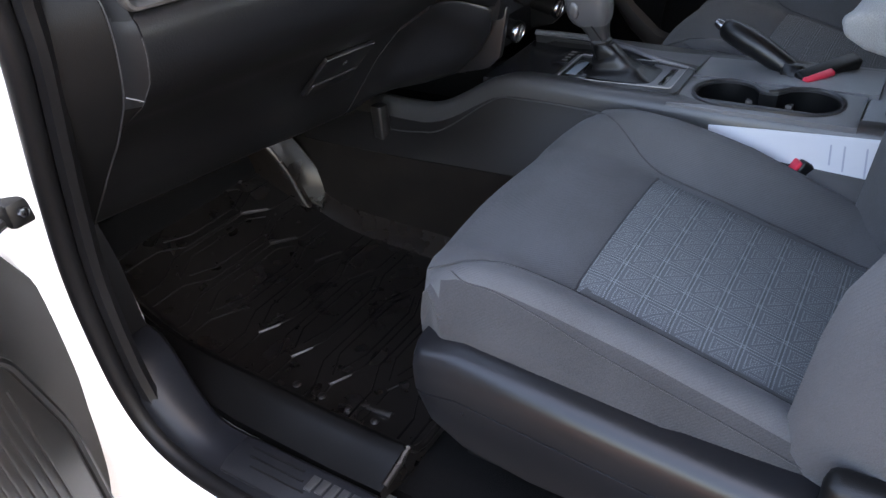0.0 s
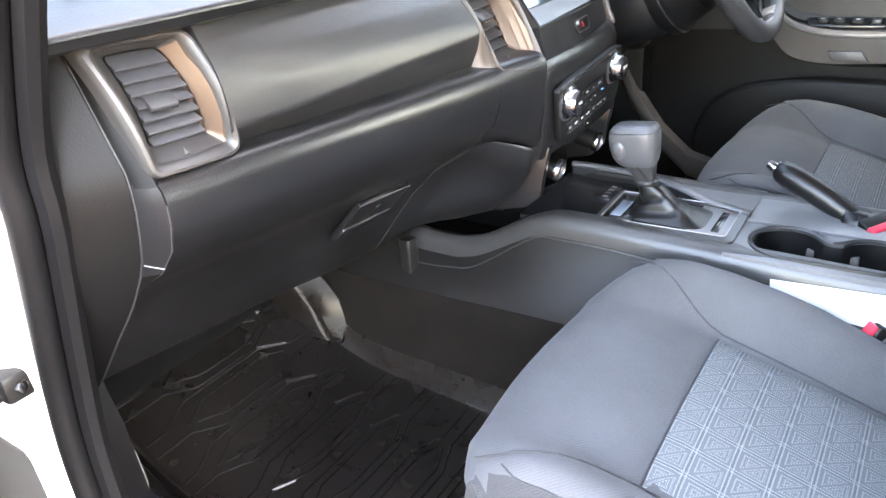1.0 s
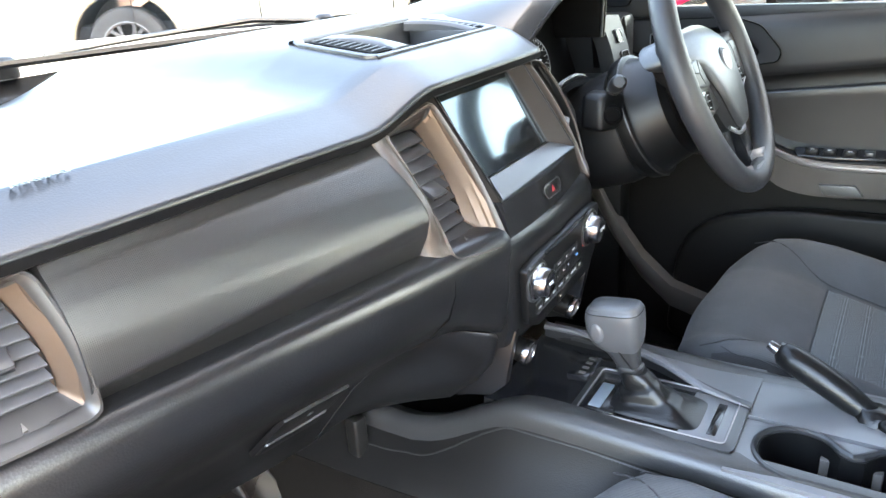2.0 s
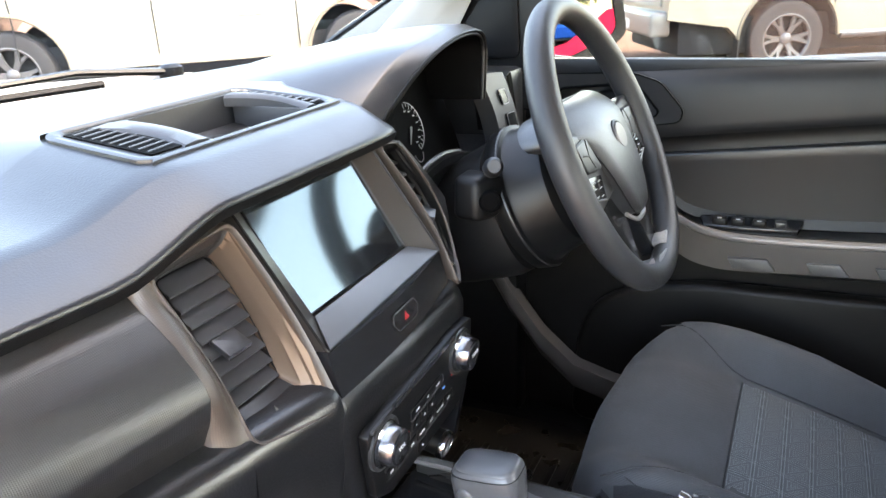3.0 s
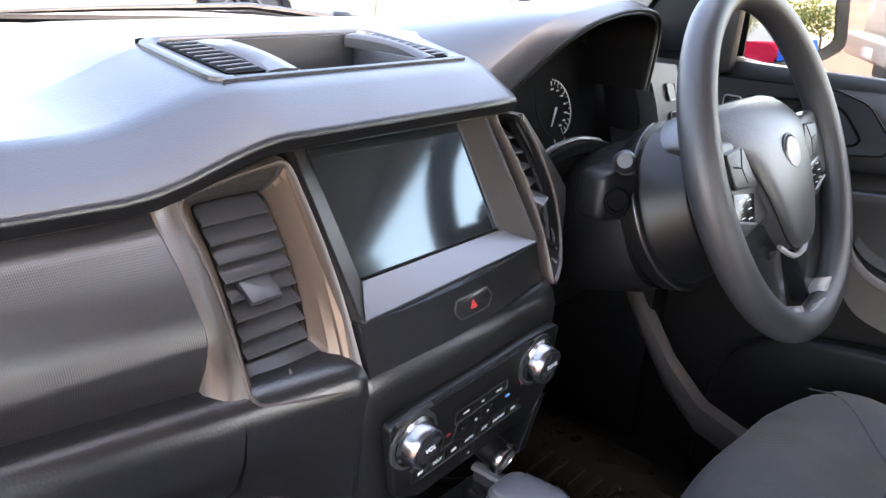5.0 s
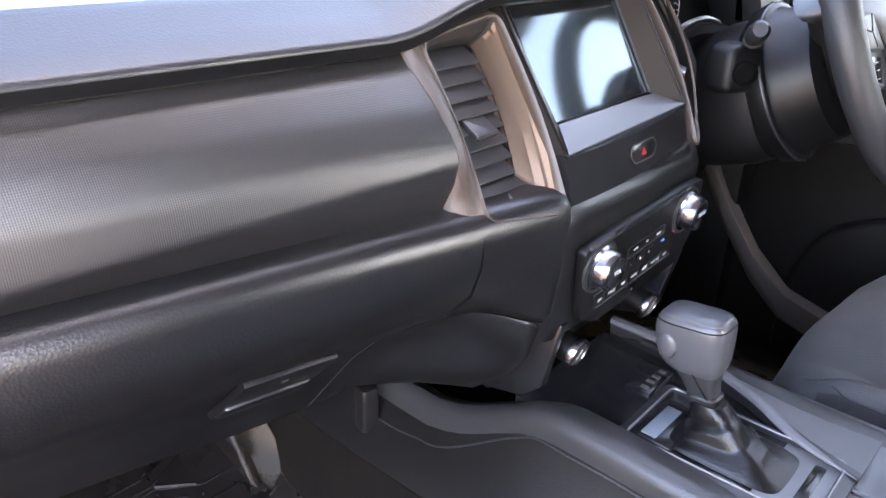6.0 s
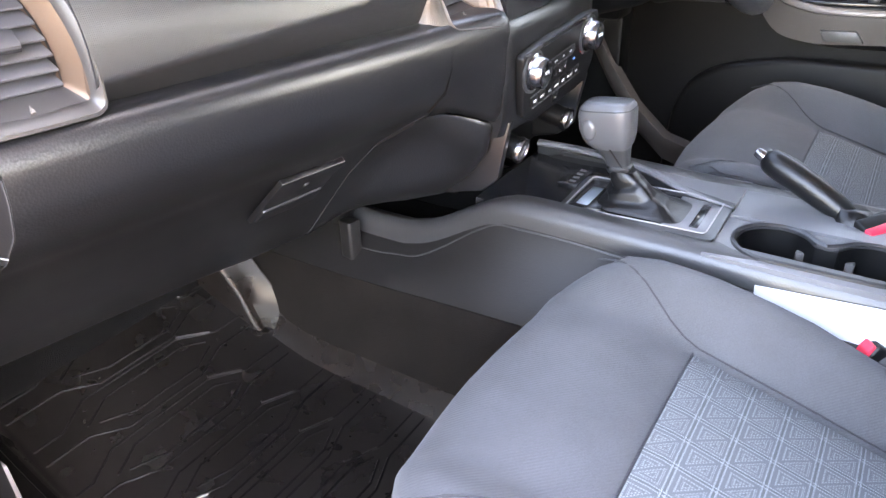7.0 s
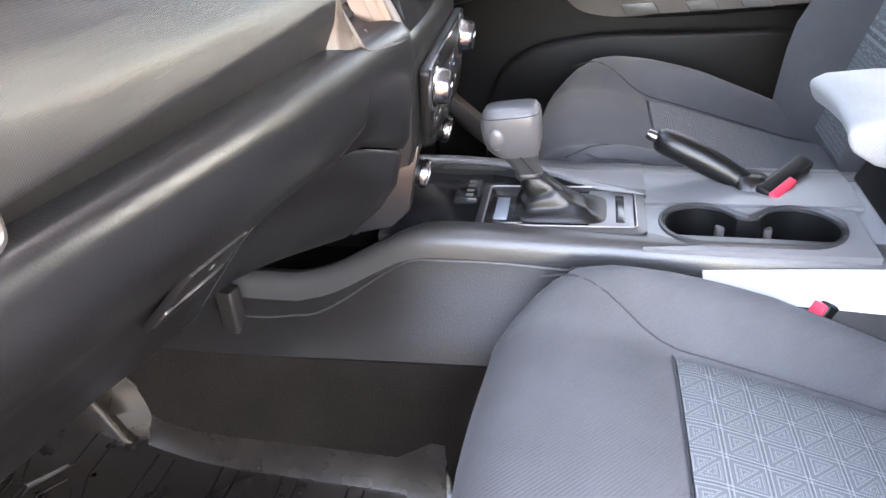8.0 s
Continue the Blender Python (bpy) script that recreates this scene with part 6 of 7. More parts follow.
part("bracket_plate", bevel(loft([[(-0.652, 0.565, 0.845), (-0.652, 0.585, 0.848), (-0.652, 0.600, 0.80), (-0.652, 0.59, 0.765), (-0.652, 0.565, 0.768), (-0.652, 0.560, 0.80)], [(-0.660, 0.565, 0.845), (-0.660, 0.585, 0.848), (-0.660, 0.600, 0.80), (-0.660, 0.59, 0.765), (-0.660, 0.565, 0.768), (-0.660, 0.560, 0.80)]]), 0.002), M_SILVER, bracket, "bent steel plate")

# rubber seal and white body flange round the left door opening
path = spline([(0.10, 1.74), (0.30, 1.52), (0.425, 1.30), (0.447, 1.20), (0.482, 1.07), (0.508, 0.95), (0.512, 0.85), (0.503, 0.76), (0.475, 0.70), (0.425, 0.668), (0.35, 0.655), (0.2, 0.648), (-0.2, 0.645), (-0.55, 0.66)], 5)


def outward(k):
    a, b = path[max(k - 1, 0)], path[min(k + 1, len(path) - 1)]
    d = Vector((b[0] - a[0], b[1] - a[1])).normalized()
    return Vector((-d.y, d.x))


seal = part("door_seal", tube([(-0.742, y, z) for y, z in path], 0.013, 10), M_SEAL, sill, "thick black rubber door seal")
part("seal_lip", tube([(-0.722, y - 0.012 * outward(k).x, z - 0.012 * outward(k).y) for k, (y, z) in enumerate(path)], 0.012, 8), M_SEAL, sill)
flange = []
for k, (y, z) in enumerate(path):
    n = outward(k)
    flange.append([(x, y + o * n.x, z + o * n.y) for x, o in ((-0.742, 0.006), (-0.752, 0.008), (-0.756, 0.012), (-0.762, 0.030), (-0.775, 0.045), (-0.782, 0.075), (-0.80, 0.12), (-0.83, 0.15), (-0.83, 0.20), (-0.72, 0.20), (-0.735, 0.02))])
solo("wall_body_left", loft(flange), M_WHITE, "white painted body flange of the door opening", "car body", "structure", sharp=40)
solo("wall_fender_left", rbox((-0.88, 0.66, 0.45), (-0.72, 1.9, 1.15), 0.04, 4), M_WHITE, "white painted front wing panel", "car body", "structure")
strap = thing("door_check_strap", (-0.77, 0.56, 1.02), "black metal door check strap with a bolt", "door check")
part("strap_bracket", rbox((-0.782, 0.505, 1.024), (-0.748, 0.555, 1.055), 0.006), M_DARK, strap, "black bracket")
part("strap_arm", tube([(-0.765, 0.525, 1.035), (-0.80, 0.518, 1.028), (-0.86, 0.510, 1.015)], 0.0055, 8), M_DARK, strap)
part("strap_bolt", lathe([(0.006, 0), (0.006, 0.005), (0.004, 0.006)], 6, basis((-0.768, 0.5035, 1.042), (1, 0.2, 0), (0, 0, 1))), M_CHROME, strap)

# open passenger door
DD, DN = Vector((-0.94, -0.34, 0)).normalized(), Vector((0.34, -0.94, 0)).normalized()
DO = Vector((-0.775, 0.545, 0))
dm = basis(DO, DD, (0, 0, 1))
if (dm.to_3x3() @ Vector((0, 0, 1))).dot(DN) < 0:
    flip = -1
else:
    flip = 1
pdoor = thing("passenger_door", (-1.1, 0.43, 0.55), "open front door with black trim and a grey map pocket", "car door")
shape = rounded([(-0.03, 0.90), (-0.018, 0.83), (0.012, 0.63), (0.05, 0.55), (0.95, 0.55), (1.0, 1.25), (0.16, 1.30), (0.10, 1.12), (0.03, 1.02)], 0.03)
part("door_shell", prism(shape, -flip * 0.13, -flip * 0.03, dm, 0.01), M_WHITE, pdoor, "white painted shell")
part("door_trim", prism(shape, -flip * 0.028, 0.0, dm, 0.006), M_DARK, pdoor, "black plastic door trim")
pk = [(0.07, 0.57), (0.075, 0.80), (0.11, 0.93), (0.15, 0.955), (0.8, 0.93), (0.82, 0.57)]
poc = part("map_pocket", prism(rounded(pk, 0.03), 0.0, flip * 0.05, dm, 0.012), M_GREY, pdoor, "grey moulded map pocket")
part("pocket_rim", tube([dm @ Vector((x, y, flip * 0.046)) for x, y in rounded(pk, 0.03)], 0.006, 8, closed=True), M_DARK, poc)
for k in range(10):
    part("pocket_rib", tube([dm @ Vector((0.11 + 0.012 * k, 0.59, flip * 0.0505)), dm @ Vector((0.125 + 0.012 * k, 0.90, flip * 0.0505))], 0.002, 5), M_GREY, poc)


# ---- driver's door ----
ddoor = thing("drivers_door", (0.76, 0.1, 0.6), "closed driver's door with grey trim, armrest and window switches", "car door")
YF, YR = 0.56, -0.34


def card(z_x):
    """A door face swept along y through rows of (z, x, rise towards the rear)."""
    def f(u, v):
        z, x, k = (float(np.interp(v, np.linspace(0, 1, len(z_x)), [p[i] for p in z_x])) for i in range(3))
        y = YF + (YR - YF) * u
        return (x + 0.015 * ease(y, 0.3, 0.56), y, z - k * y - 0.006 * ease(y, 0.25, 0.56))
    return f


part("upper_trim", slab(card([(1.368, 0.81, 0.052), (1.367, 0.79, 0.052), (1.361, 0.774, 0.052), (1.348, 0.763, 0.055), (1.32, 0.757, 0.075), (1.29, 0.754, 0.095), (1.265, 0.753, 0.11), (1.258, 0.757, 0.112)]), 16, 14, (0.03, 0, 0)), M_DOORUP, ddoor, "soft grey upper trim with a rounded shoulder", sharp=50)
part("trim_groove", slab(card([(1.262, 0.766, 0.112), (1.244, 0.770, 0.112), (1.226, 0.768, 0.112)]), 12, 4, (0.03, 0, 0)), M_DARK, ddoor, "dark recessed band")
part("centre_trim", slab(card([(1.229, 0.762, 0.112), (1.2275, 0.756, 0.112), (1.223, 0.7545, 0.112), (1.19, 0.757, 0.09), (1.15, 0.758, 0.07), (1.10, 0.758, 0.05), (1.07, 0.757, 0.03)]), 12, 10, (0.03, 0, 0)), M_GREY, ddoor, "plain grey centre trim", sharp=50)
part("lower_trim", slab(card([(1.085, 0.752, 0.03), (1.0, 0.752, 0.0), (0.88, 0.745, 0.0), (0.75, 0.735, 0.0), (0.62, 0.735, 0.0)]), 12, 8, (0.03, 0, 0)), M_DOORLOW, ddoor, "dark lower trim", sharp=50)
part("door_shell", rbox((0.795, YR - 0.02, 0.56), (0.87, YF + 0.06, 1.325), 0.02), M_WHITE, ddoor, "white painted shell")

arm_line = spline([(0.17, 1.158, 0.752), (0.150, 1.130, 0.741), (0.120, 1.105, 0.724), (0.08, 1.094, 0.710), (0.02, 1.089, 0.702), (-0.1, 1.092, 0.698), (-0.22, 1.099, 0.698), (-0.34, 1.107, 0.70)], 5)
rowsA = []
for y, z, x in arm_line:
    dep = 0.012 + 0.03 * ease(0.16 - y, 0, 0.12)
    rowsA.append([(0.765, y, z + 0.002), (x + 0.02, y, z + 0.003), (x + 0.004, y, z + 0.001), (x, y, z - 0.006), (x + 0.001, y, z - 0.02), (x + 0.006, y, z - 0.028 - dep * 0.6), (x + 0.02, y, z - 0.036 - dep * 0.8), (0.765, y, z - 0.04 - dep)])
armr = part("door_armrest", loft(rowsA), M_GREY, ddoor, "grey armrest sweeping up to the front", sharp=50)
part("armrest_strip", loft([[(x - 0.002, y, z + 0.003), (x - 0.005, y, z - 0.002), (x - 0.004, y, z - 0.008), (x + 0.004, y, z - 0.008), (x + 0.006, y, z + 0.003)] for y, z, x in arm_line]), M_ARMSTRIP, armr, "bright silver strip along the armrest", sharp=60)
part("armrest_face", loft([[(x - 0.0035, y, z - 0.009), (x - 0.0035, y, z - 0.020), (x + 0.002, y, z - 0.058 - 0.010 * ease(y, -0.1, 0.12)), (x + 0.012, y, z - 0.058 - 0.010 * ease(y, -0.1, 0.12)), (x + 0.008, y, z - 0.009)] for y, z, x in arm_line[5:]]), M_ARMFACE, armr, "satin taupe armrest face", sharp=60)
part("armrest_top", loft([[(x + 0.006, y, z + 0.0045), (x + 0.012, y, z + 0.0005), (0.738, y, z - 0.004), (0.752, y, z + 0.004), (0.757, y, z + 0.020), (0.760, y, z - 0.01), (x + 0.006, y, z - 0.004)] for y, z, x in arm_line[6:]]), M_DARK, armr, "dark dished top of the armrest", sharp=40)
for y0, dz_, wd_ in ((0.037, 0.0, 0.062), (-0.084, 0.004, 0.050), (-0.183, 0.008, 0.050)):
    sl = [(y0, 1.0520 + dz_), (y0 - wd_, 1.0555 + dz_), (y0 - wd_ - 0.015, 1.0350 + dz_), (y0 - 0.010, 1.0335 + dz_)]
    part("armrest_insert", bevel(loft([[(0.6905, y, z) for y, z in sl], [(0.708, y, z) for y, z in sl]]), 0.002), M_SLOT, armr, "grey shaped insert", sharp=30)
sw_o = [(0.717, 0.082, 1.0985), (0.746, 0.092, 1.1085), (0.748, -0.075, 1.1125), (0.719, -0.066, 1.1025)]
sw = part("switch_panel", bevel(loft([[Vector(p) for p in sw_o], [Vector(p) - Vector((0, 0, 0.012)) for p in sw_o]]), 0.002), M_GLOSS, ddoor, "gloss black window switch panel")
part("panel_edge", tube([Vector(sw_o[1]) + Vector((-0.001, -0.008, 0.001)), Vector(sw_o[1]).lerp(Vector(sw_o[2]), 0.55) + Vector((-0.001, 0, 0.001))], 0.0007, 5), M_SATIN, sw)
for y in (0.058, 0.028, -0.006):
    part("window_switch", rbox((0.722, y - 0.011, 1.099), (0.740, y + 0.011, 1.1115), 0.003), M_DARK, sw, "small rocker switch")
    part("switch_mark", rbox((0.7225, y - 0.004, 1.1113), (0.7275, y + 0.003, 1.1119), 0.0), M_MARK, sw)
part("window_lock", rbox((0.722, -0.048, 1.100), (0.738, -0.030, 1.1125), 0.002), M_SATIN, sw, "small square window lock button")
hf = [(0.425, 1.348), (0.222, 1.353), (0.172, 1.338), (0.131, 1.290), (0.136, 1.270), (0.19, 1.262), (0.425, 1.285)]


def on_door(pts, x):
    return [Vector((x, y, z)) for y, z in rounded(pts, 0.012)]


hin = [(0.350, 1.324), (0.226, 1.335), (0.202, 1.324), (0.172, 1.287), (0.180, 1.277), (0.235, 1.274), (0.350, 1.287)]
hnd = part("handle_bezel", loft([on_door(hf, 0.752), on_door(hf, 0.742), on_door(hin, 0.744), on_door(hin, 0.768)], caps=False), M_DOORUP, ddoor, "satin bezel round the door handle", sharp=35)
part("bezel_line", tube(on_door(hf, 0.7425), 0.0014, 6, closed=True), M_VOID, hnd)
part("recess_line", tube(on_door(hin, 0.7435), 0.0022, 6, closed=True), M_VOID, hnd, "dark gap round the handle recess")
# cup and handle are coloured near-black to paint shade in the recess
part("handle_cup", loft([on_door(hin, 0.766), on_door(hin, 0.770)]), M_VOID, hnd)
part("inner_handle", loft([[Vector((0.752, y, z)) for y, z in rounded([(0.29, 1.318), (0.232, 1.325), (0.212, 1.314), (0.195, 1.292), (0.24, 1.284), (0.29, 1.290)], 0.008)], [Vector((0.740, y, z)) for y, z in rounded([(0.285, 1.315), (0.234, 1.321), (0.216, 1.312), (0.201, 1.294), (0.24, 1.287), (0.285, 1.293)], 0.008)]]), M_DARK, hnd, "pull handle, darkened for the recess's shade")
lkb = part("lock_knob", rbox((0.738, 0.352, 1.293), (0.762, 0.380, 1.322), 0.004), M_GLOSS, ddoor, "framed lock button")
part("lock_frame", tube([Vector((0.7375, y, z)) for y, z in rounded([(0.352, 1.293), (0.380, 1.293), (0.380, 1.322), (0.352, 1.322)], 0.005)], 0.0012, 5, closed=True), M_SILVER, lkb)
dpk = [(0.315, 0.66), (0.30, 0.86), (0.27, 0.925), (0.205, 0.965), (0.08, 0.990), (-0.32, 0.998), (-0.32, 0.66)]
part("map_pocket", bevel(loft([[(x, y, z) for y, z in rounded(dpk, 0.04)] for x in (0.742, 0.708)]), 0.012, 3), M_DOORLOW, ddoor, "grey moulded door pocket", sharp=50)
# kick panel edge and the door-frame strip by the driver's feet
solo("trim_kick_right", loft([[(0.690 + dx, y, z + dz) for dx, dz in ((0, -0.01), (-0.008, 0.012), (-0.004, 0.040), (0.02, 0.048), (0.02, -0.01))] for y, z in ((0.50, 1.02), (0.434, 0.905), (0.367, 0.815), (0.301, 0.757), (0.222, 0.735), (0.0, 0.72), (-0.5, 0.71))]), M_FLANK2, "smooth grey strip of the right door frame", "trim", "structure", sharp=60)
solo("trim_side_right", rbox((0.70, 0.42, 0.64), (0.80, 0.86, 1.36), 0.01), M_DARK, "dark kick panel by the driver's feet", "trim", "structure")
solo("wall_body_right", rbox((0.74, -1.2, 0.50), (0.86, YR - 0.021, 1.352), 0.01), M_GREY, "grey trimmed rear side wall", "wall", "structure")
solo("trim_pillar_right", loft([[(x, y + 0.02 * k, z) for x, y in ((0.70, -0.56), (0.72, -0.535), (0.77, -0.54), (0.77, -0.70), (0.70, -0.70))] for k, z in enumerate((0.66, 1.0, 1.4, 1.8))]), M_PILLAR, "pale lined centre door pillar", "pillar", "structure")
pedal = thing("driver_floor_mat", (0.38, 0.45, 0.66), "black ribbed rubber mat in the driver's footwell", "floor mat")
part("mat_sheet", rbox((0.19, 0.15, 0.659), (0.66, 0.70, 0.669), 0.003), M_RUBBER, pedal)
for k in range(8):
    part("mat_rib", rbox((0.30, 0.25 + 0.035 * k, 0.667), (0.55, 0.262 + 0.035 * k, 0.674), 0.002), M_RUBBER, pedal)

# ---- pillars, roof, windscreen ----
for s, nm in ((1, "right"), (-1, "left")):
    fr = [(0.735, 0.90, 1.345), (0.725, 0.815, 1.405), (0.71, 0.62, 1.508), (0.68, 0.42, 1.64), (0.63, 0.20, 1.775)]
    re = [(0.745, 0.58, 1.345), (0.74, 0.545, 1.43), (0.735, 0.49, 1.52), (0.71, 0.32, 1.65), (0.66, 0.13, 1.765)]
    rows = []
    for a, b in zip(fr, re):
        a, b = Vector(a), Vector(b)
        mid_ = a.lerp(b, 0.5) + Vector((-0.018, 0, 0))
        o = Vector((0.05, 0.01, 0.01))
        rows.append([Vector((s * p.x, p.y, p.z)) for p in (a, a.lerp(mid_, 0.5) + Vector((-0.004, 0, 0)), mid_, b.lerp(mid_, 0.5) + Vector((-0.004, 0, 0)), b, b + o, a + o)])
    solo("trim_pillar_" + nm + "_front", loft(rows), M_PILLAR, "pale grey lined windscreen pillar", "pillar", "structure", sharp=60)
    ed = [Vector((s * (x + 0.004), y + 0.006, z + 0.004)) for x, y, z in fr]
    solo("trim_screen_" + nm, tube(spline(ed, 5), 0.007, 8), M_GLOSS, "black windscreen edge band", "trim", "structure")
sail = thing("mirror_sail_panel", (0.755, 0.46, 1.37), "black triangular panel inside the door mirror", "trim panel")
part("sail_plate", bevel(loft([[(x, y, z) for y, z in rounded([(0.605, 1.35), (0.575, 1.42), (0.50, 1.52), (0.43, 1.60), (0.385, 1.64), (0.385, 1.35)], 0.016)] for x in (0.752, 0.775)]), 0.004), M_DARK, sail)
part("sail_grille", bevel(loft([[(x, y, z) for y, z in rounded([(0.565, 1.375), (0.548, 1.42), (0.475, 1.515), (0.430, 1.53), (0.425, 1.375)], 0.018)] for x in (0.746, 0.756)]), 0.003), M_SEAL, sail, "slightly proud grille of the sail panel")
part("window_post", rbox((0.760, 0.395, 1.34), (0.80, 0.425, 1.62), 0.006), M_GLOSS, sail, "black glass run channel")
cabroof = rbox((-0.76, -1.2, 1.80), (0.76, 0.22, 1.85), 0.03)
solo("ceiling", cabroof, M_LINING, "pale grey cab roof lining", "ceiling", "structure")
solo("wall_cab_back", rbox((-0.80, -1.25, 0.55), (0.80, -1.2, 1.30), 0.0), M_DARK, "dark rear wall of the cab", "wall", "structure")
solo("trim_back_header", rbox((-0.80, -1.25, 1.70), (0.80, -1.2, 1.83), 0.0), M_PILLAR, "pale header above the rear window", "trim", "structure")
gb = solo("window_3", rbox((-0.70, -1.235, 1.28), (0.70, -1.23, 1.72), 0.0), M_REAR, "clear rear cab window", "window", "structure")
gb.visible_shadow = False
for s, nm in ((-1, "left"), (1, "right")):
    solo("trim_pillar_" + nm + "_rear", rbox((min(s * 0.68, s * 0.80), -1.25, 1.25), (max(s * 0.68, s * 0.80), -1.12, 1.80), 0.01), M_PILLAR, "pale lined rear cab pillar", "pillar", "structure")
solo("wall_cab_left", rbox((-0.80, -1.2, 0.55), (-0.72, -0.62, 1.36), 0.01), M_GREY, "grey trimmed rear side wall", "wall", "structure")
for s, nm in ((-1, "left"), (1, "right")):
    solo("trim_rail_" + nm, rbox((min(s * 0.70, s * 0.80), -1.2, 1.775), (max(s * 0.70, s * 0.80), 0.20, 1.83), 0.012), M_PILLAR, "pale roof side rail", "trim", "structure")


solo("trim_pillar_left", loft([[(-x, y + 0.02 * k, z) for x, y in ((0.70, -0.50), (0.72, -0.475), (0.80, -0.48), (0.80, -0.66), (0.70, -0.66))] for k, z in enumerate((0.60, 1.0, 1.4, 1.79))]), M_PILLAR, "pale lined centre door pillar", "pillar", "structure")
for x, nm, ye in ((-0.76, "window_4", -0.55), (0.775, "window_5", -0.69)):
    solo(nm, rbox((x - 0.002, -1.13, 1.36), (x + 0.002, ye, 1.76), 0.0), M_TINT, "dark tinted rear side window", "window", "structure")


def wscreen(u, v):
    x = -0.72 + 1.44 * u
    k = 1 - 0.12 * v
    top_y, top_z = 0.21 - 0.05 * (x / 0.72) ** 2, 1.785
    yb = y_screen(x)
    return (x * k, yb + (top_y - yb) * v, 1.336 + (top_z - 1.336) * v + 0.03 * math.sin(math.pi * v))


solo("window_1", slab(wscreen, 16, 8, (0, 0.004, 0.004)), M_GLASS, "clear windscreen glass", "window", "structure")
solo("window_2", rbox((0.785, -0.56, 1.355), (0.789, 0.40, 1.79), 0.0), M_SIDEGLASS, "clear driver's side window", "window", "structure")
solo("trim_belt_outer", rbox((0.790, -0.56, 1.318), (0.872, 0.42, 1.354), 0.006), M_SEAL, "black outer weather strip of the door", "trim", "structure")
solo("trim_belt_right", rbox((0.776, -0.56, 1.345), (0.80, 0.42, 1.372), 0.004), M_DOORUP, "dark grey inner window strip", "trim", "structure")

# bonnet, cowl and wipers beyond the windscreen
bonnet = thing("bonnet", (0, 1.7, 1.1), "white painted bonnet of the vehicle", "bonnet")
part("bonnet_skin", slab(lambda u, v: (-0.84 + 1.68 * u, 1.18 + 1.15 * v - 0.35 * (2 * u - 1) ** 2 * (1 - v), 1.366 + 0.02 * math.sin(math.pi * u) - 0.015 * v - 0.10 * v * v - 0.03 * (2 * u - 1) ** 4), 18, 10, (0, 0, -0.03)), M_WHITE, bonnet)
cowl = thing("wiper_cowl", (0, 1.15, 1.30), "black plastic cowl below the windscreen", "cowl")
part("cowl_panel", slab(lambda u, v: (-0.78 + 1.56 * u, y_screen(-0.78 + 1.56 * u) + 0.005 + 0.12 * v, 1.332 + 0.052 * v), 20, 4, (0, 0, -0.02)), M_VOID, cowl)
for x0 in (0.14, -0.50):
    wp = thing("windscreen_wiper", (x0 + 0.3, 1.1, 1.375), "black windscreen wiper arm at rest", "wiper", "wipers")
    base = Vector((x0 + 0.36, y_screen(x0 + 0.36) + 0.06, 1.380))
    tip = Vector((x0 - 0.22, y_screen(x0 - 0.22) + 0.03, 1.388))
    part("arm", tube([base, base.lerp(tip, 0.3) + Vector((0, 0.01, 0.018)), base.lerp(tip, 0.7) + Vector((0, 0, 0.010)), tip], [0.013, 0.011, 0.008, 0.006], 8, flat=0.6), M_DARK, wp)
    part("blade", tube([base.lerp(tip, 0.25) + Vector((0, -0.012, -0.004)), tip + Vector((-0.1, -0.02, -0.002))], 0.007, 6), M_SEAL, wp)
    part("pivot_cap", lathe([(0.022, -0.02), (0.022, 0.008), (0.014, 0.014)], 18, Matrix.Translation(base)), M_DARK, wp)

# ---- door mirror ----
mir = thing("door_mirror", (0.94, 0.38, 1.42), "white and grey door mirror beyond the side window", "mirror")
mc, mx_ = Vector((0.945, 0.372, 1.445)), Vector((0.18, -0.078, 0)).normalized()
mm = basis(mc, mx_, (0.016, 0.037, 1))
ml = rounded([(-0.096, -0.080), (-0.037, -0.087), (0.085, -0.062), (0.117, -0.045), (0.086, 0.10), (-0.09, 0.11)], 0.02)
mh = rounded([(-0.104, -0.104), (-0.030, -0.108), (0.105, -0.082), (0.156, -0.060), (0.122, 0.125), (-0.10, 0.13)], 0.02)
ff = 1 if (mm.to_3x3() @ Vector((0, 0, 1))).y < 0 else -1
part("mirror_glass", prism(ml, 0.0, ff * 0.003, mm), M_MIRROR, mir, "mirror glass")
part("mirror_housing", loft([[mm @ Vector((x, y, -ff * 0.002)) for x, y in ml], [mm @ Vector((x * 1.02, y * 1.02, ff * 0.004)) for x, y in ml]] + [[mm @ Vector((x * a, y * a, ff * z)) for x, y in mh] for a, z in ((0.97, 0.006), (1.0, -0.004), (1.0, -0.05), (0.8, -0.10), (0.4, -0.12))]), M_SEAL, mir, "dark mirror housing", sharp=50)
part("mirror_foot", tube([(0.80, 0.46, 1.36), (0.86, 0.44, 1.355), (0.92, 0.41, 1.37)], [0.03, 0.026, 0.03], 10), M_DARK, mir)
part("foot_cover", bevel(loft([[(x, y, z) for x, y, z in ((0.80, 0.42, 1.335), (0.90, 0.375, 1.335), (0.90, 0.365, 1.36), (0.80, 0.41, 1.38))], [(x, y + 0.06, z) for x, y, z in ((0.80, 0.42, 1.335), (0.90, 0.375, 1.335), (0.90, 0.365, 1.36), (0.80, 0.41, 1.38))]]), 0.006), M_GREY, mir)

# ---- floor mat, passenger side ----
mat_p = thing("floor_mat", (-0.41, 0.4, 0.66), "black moulded rubber floor mat with raised ridges", "floor mat")


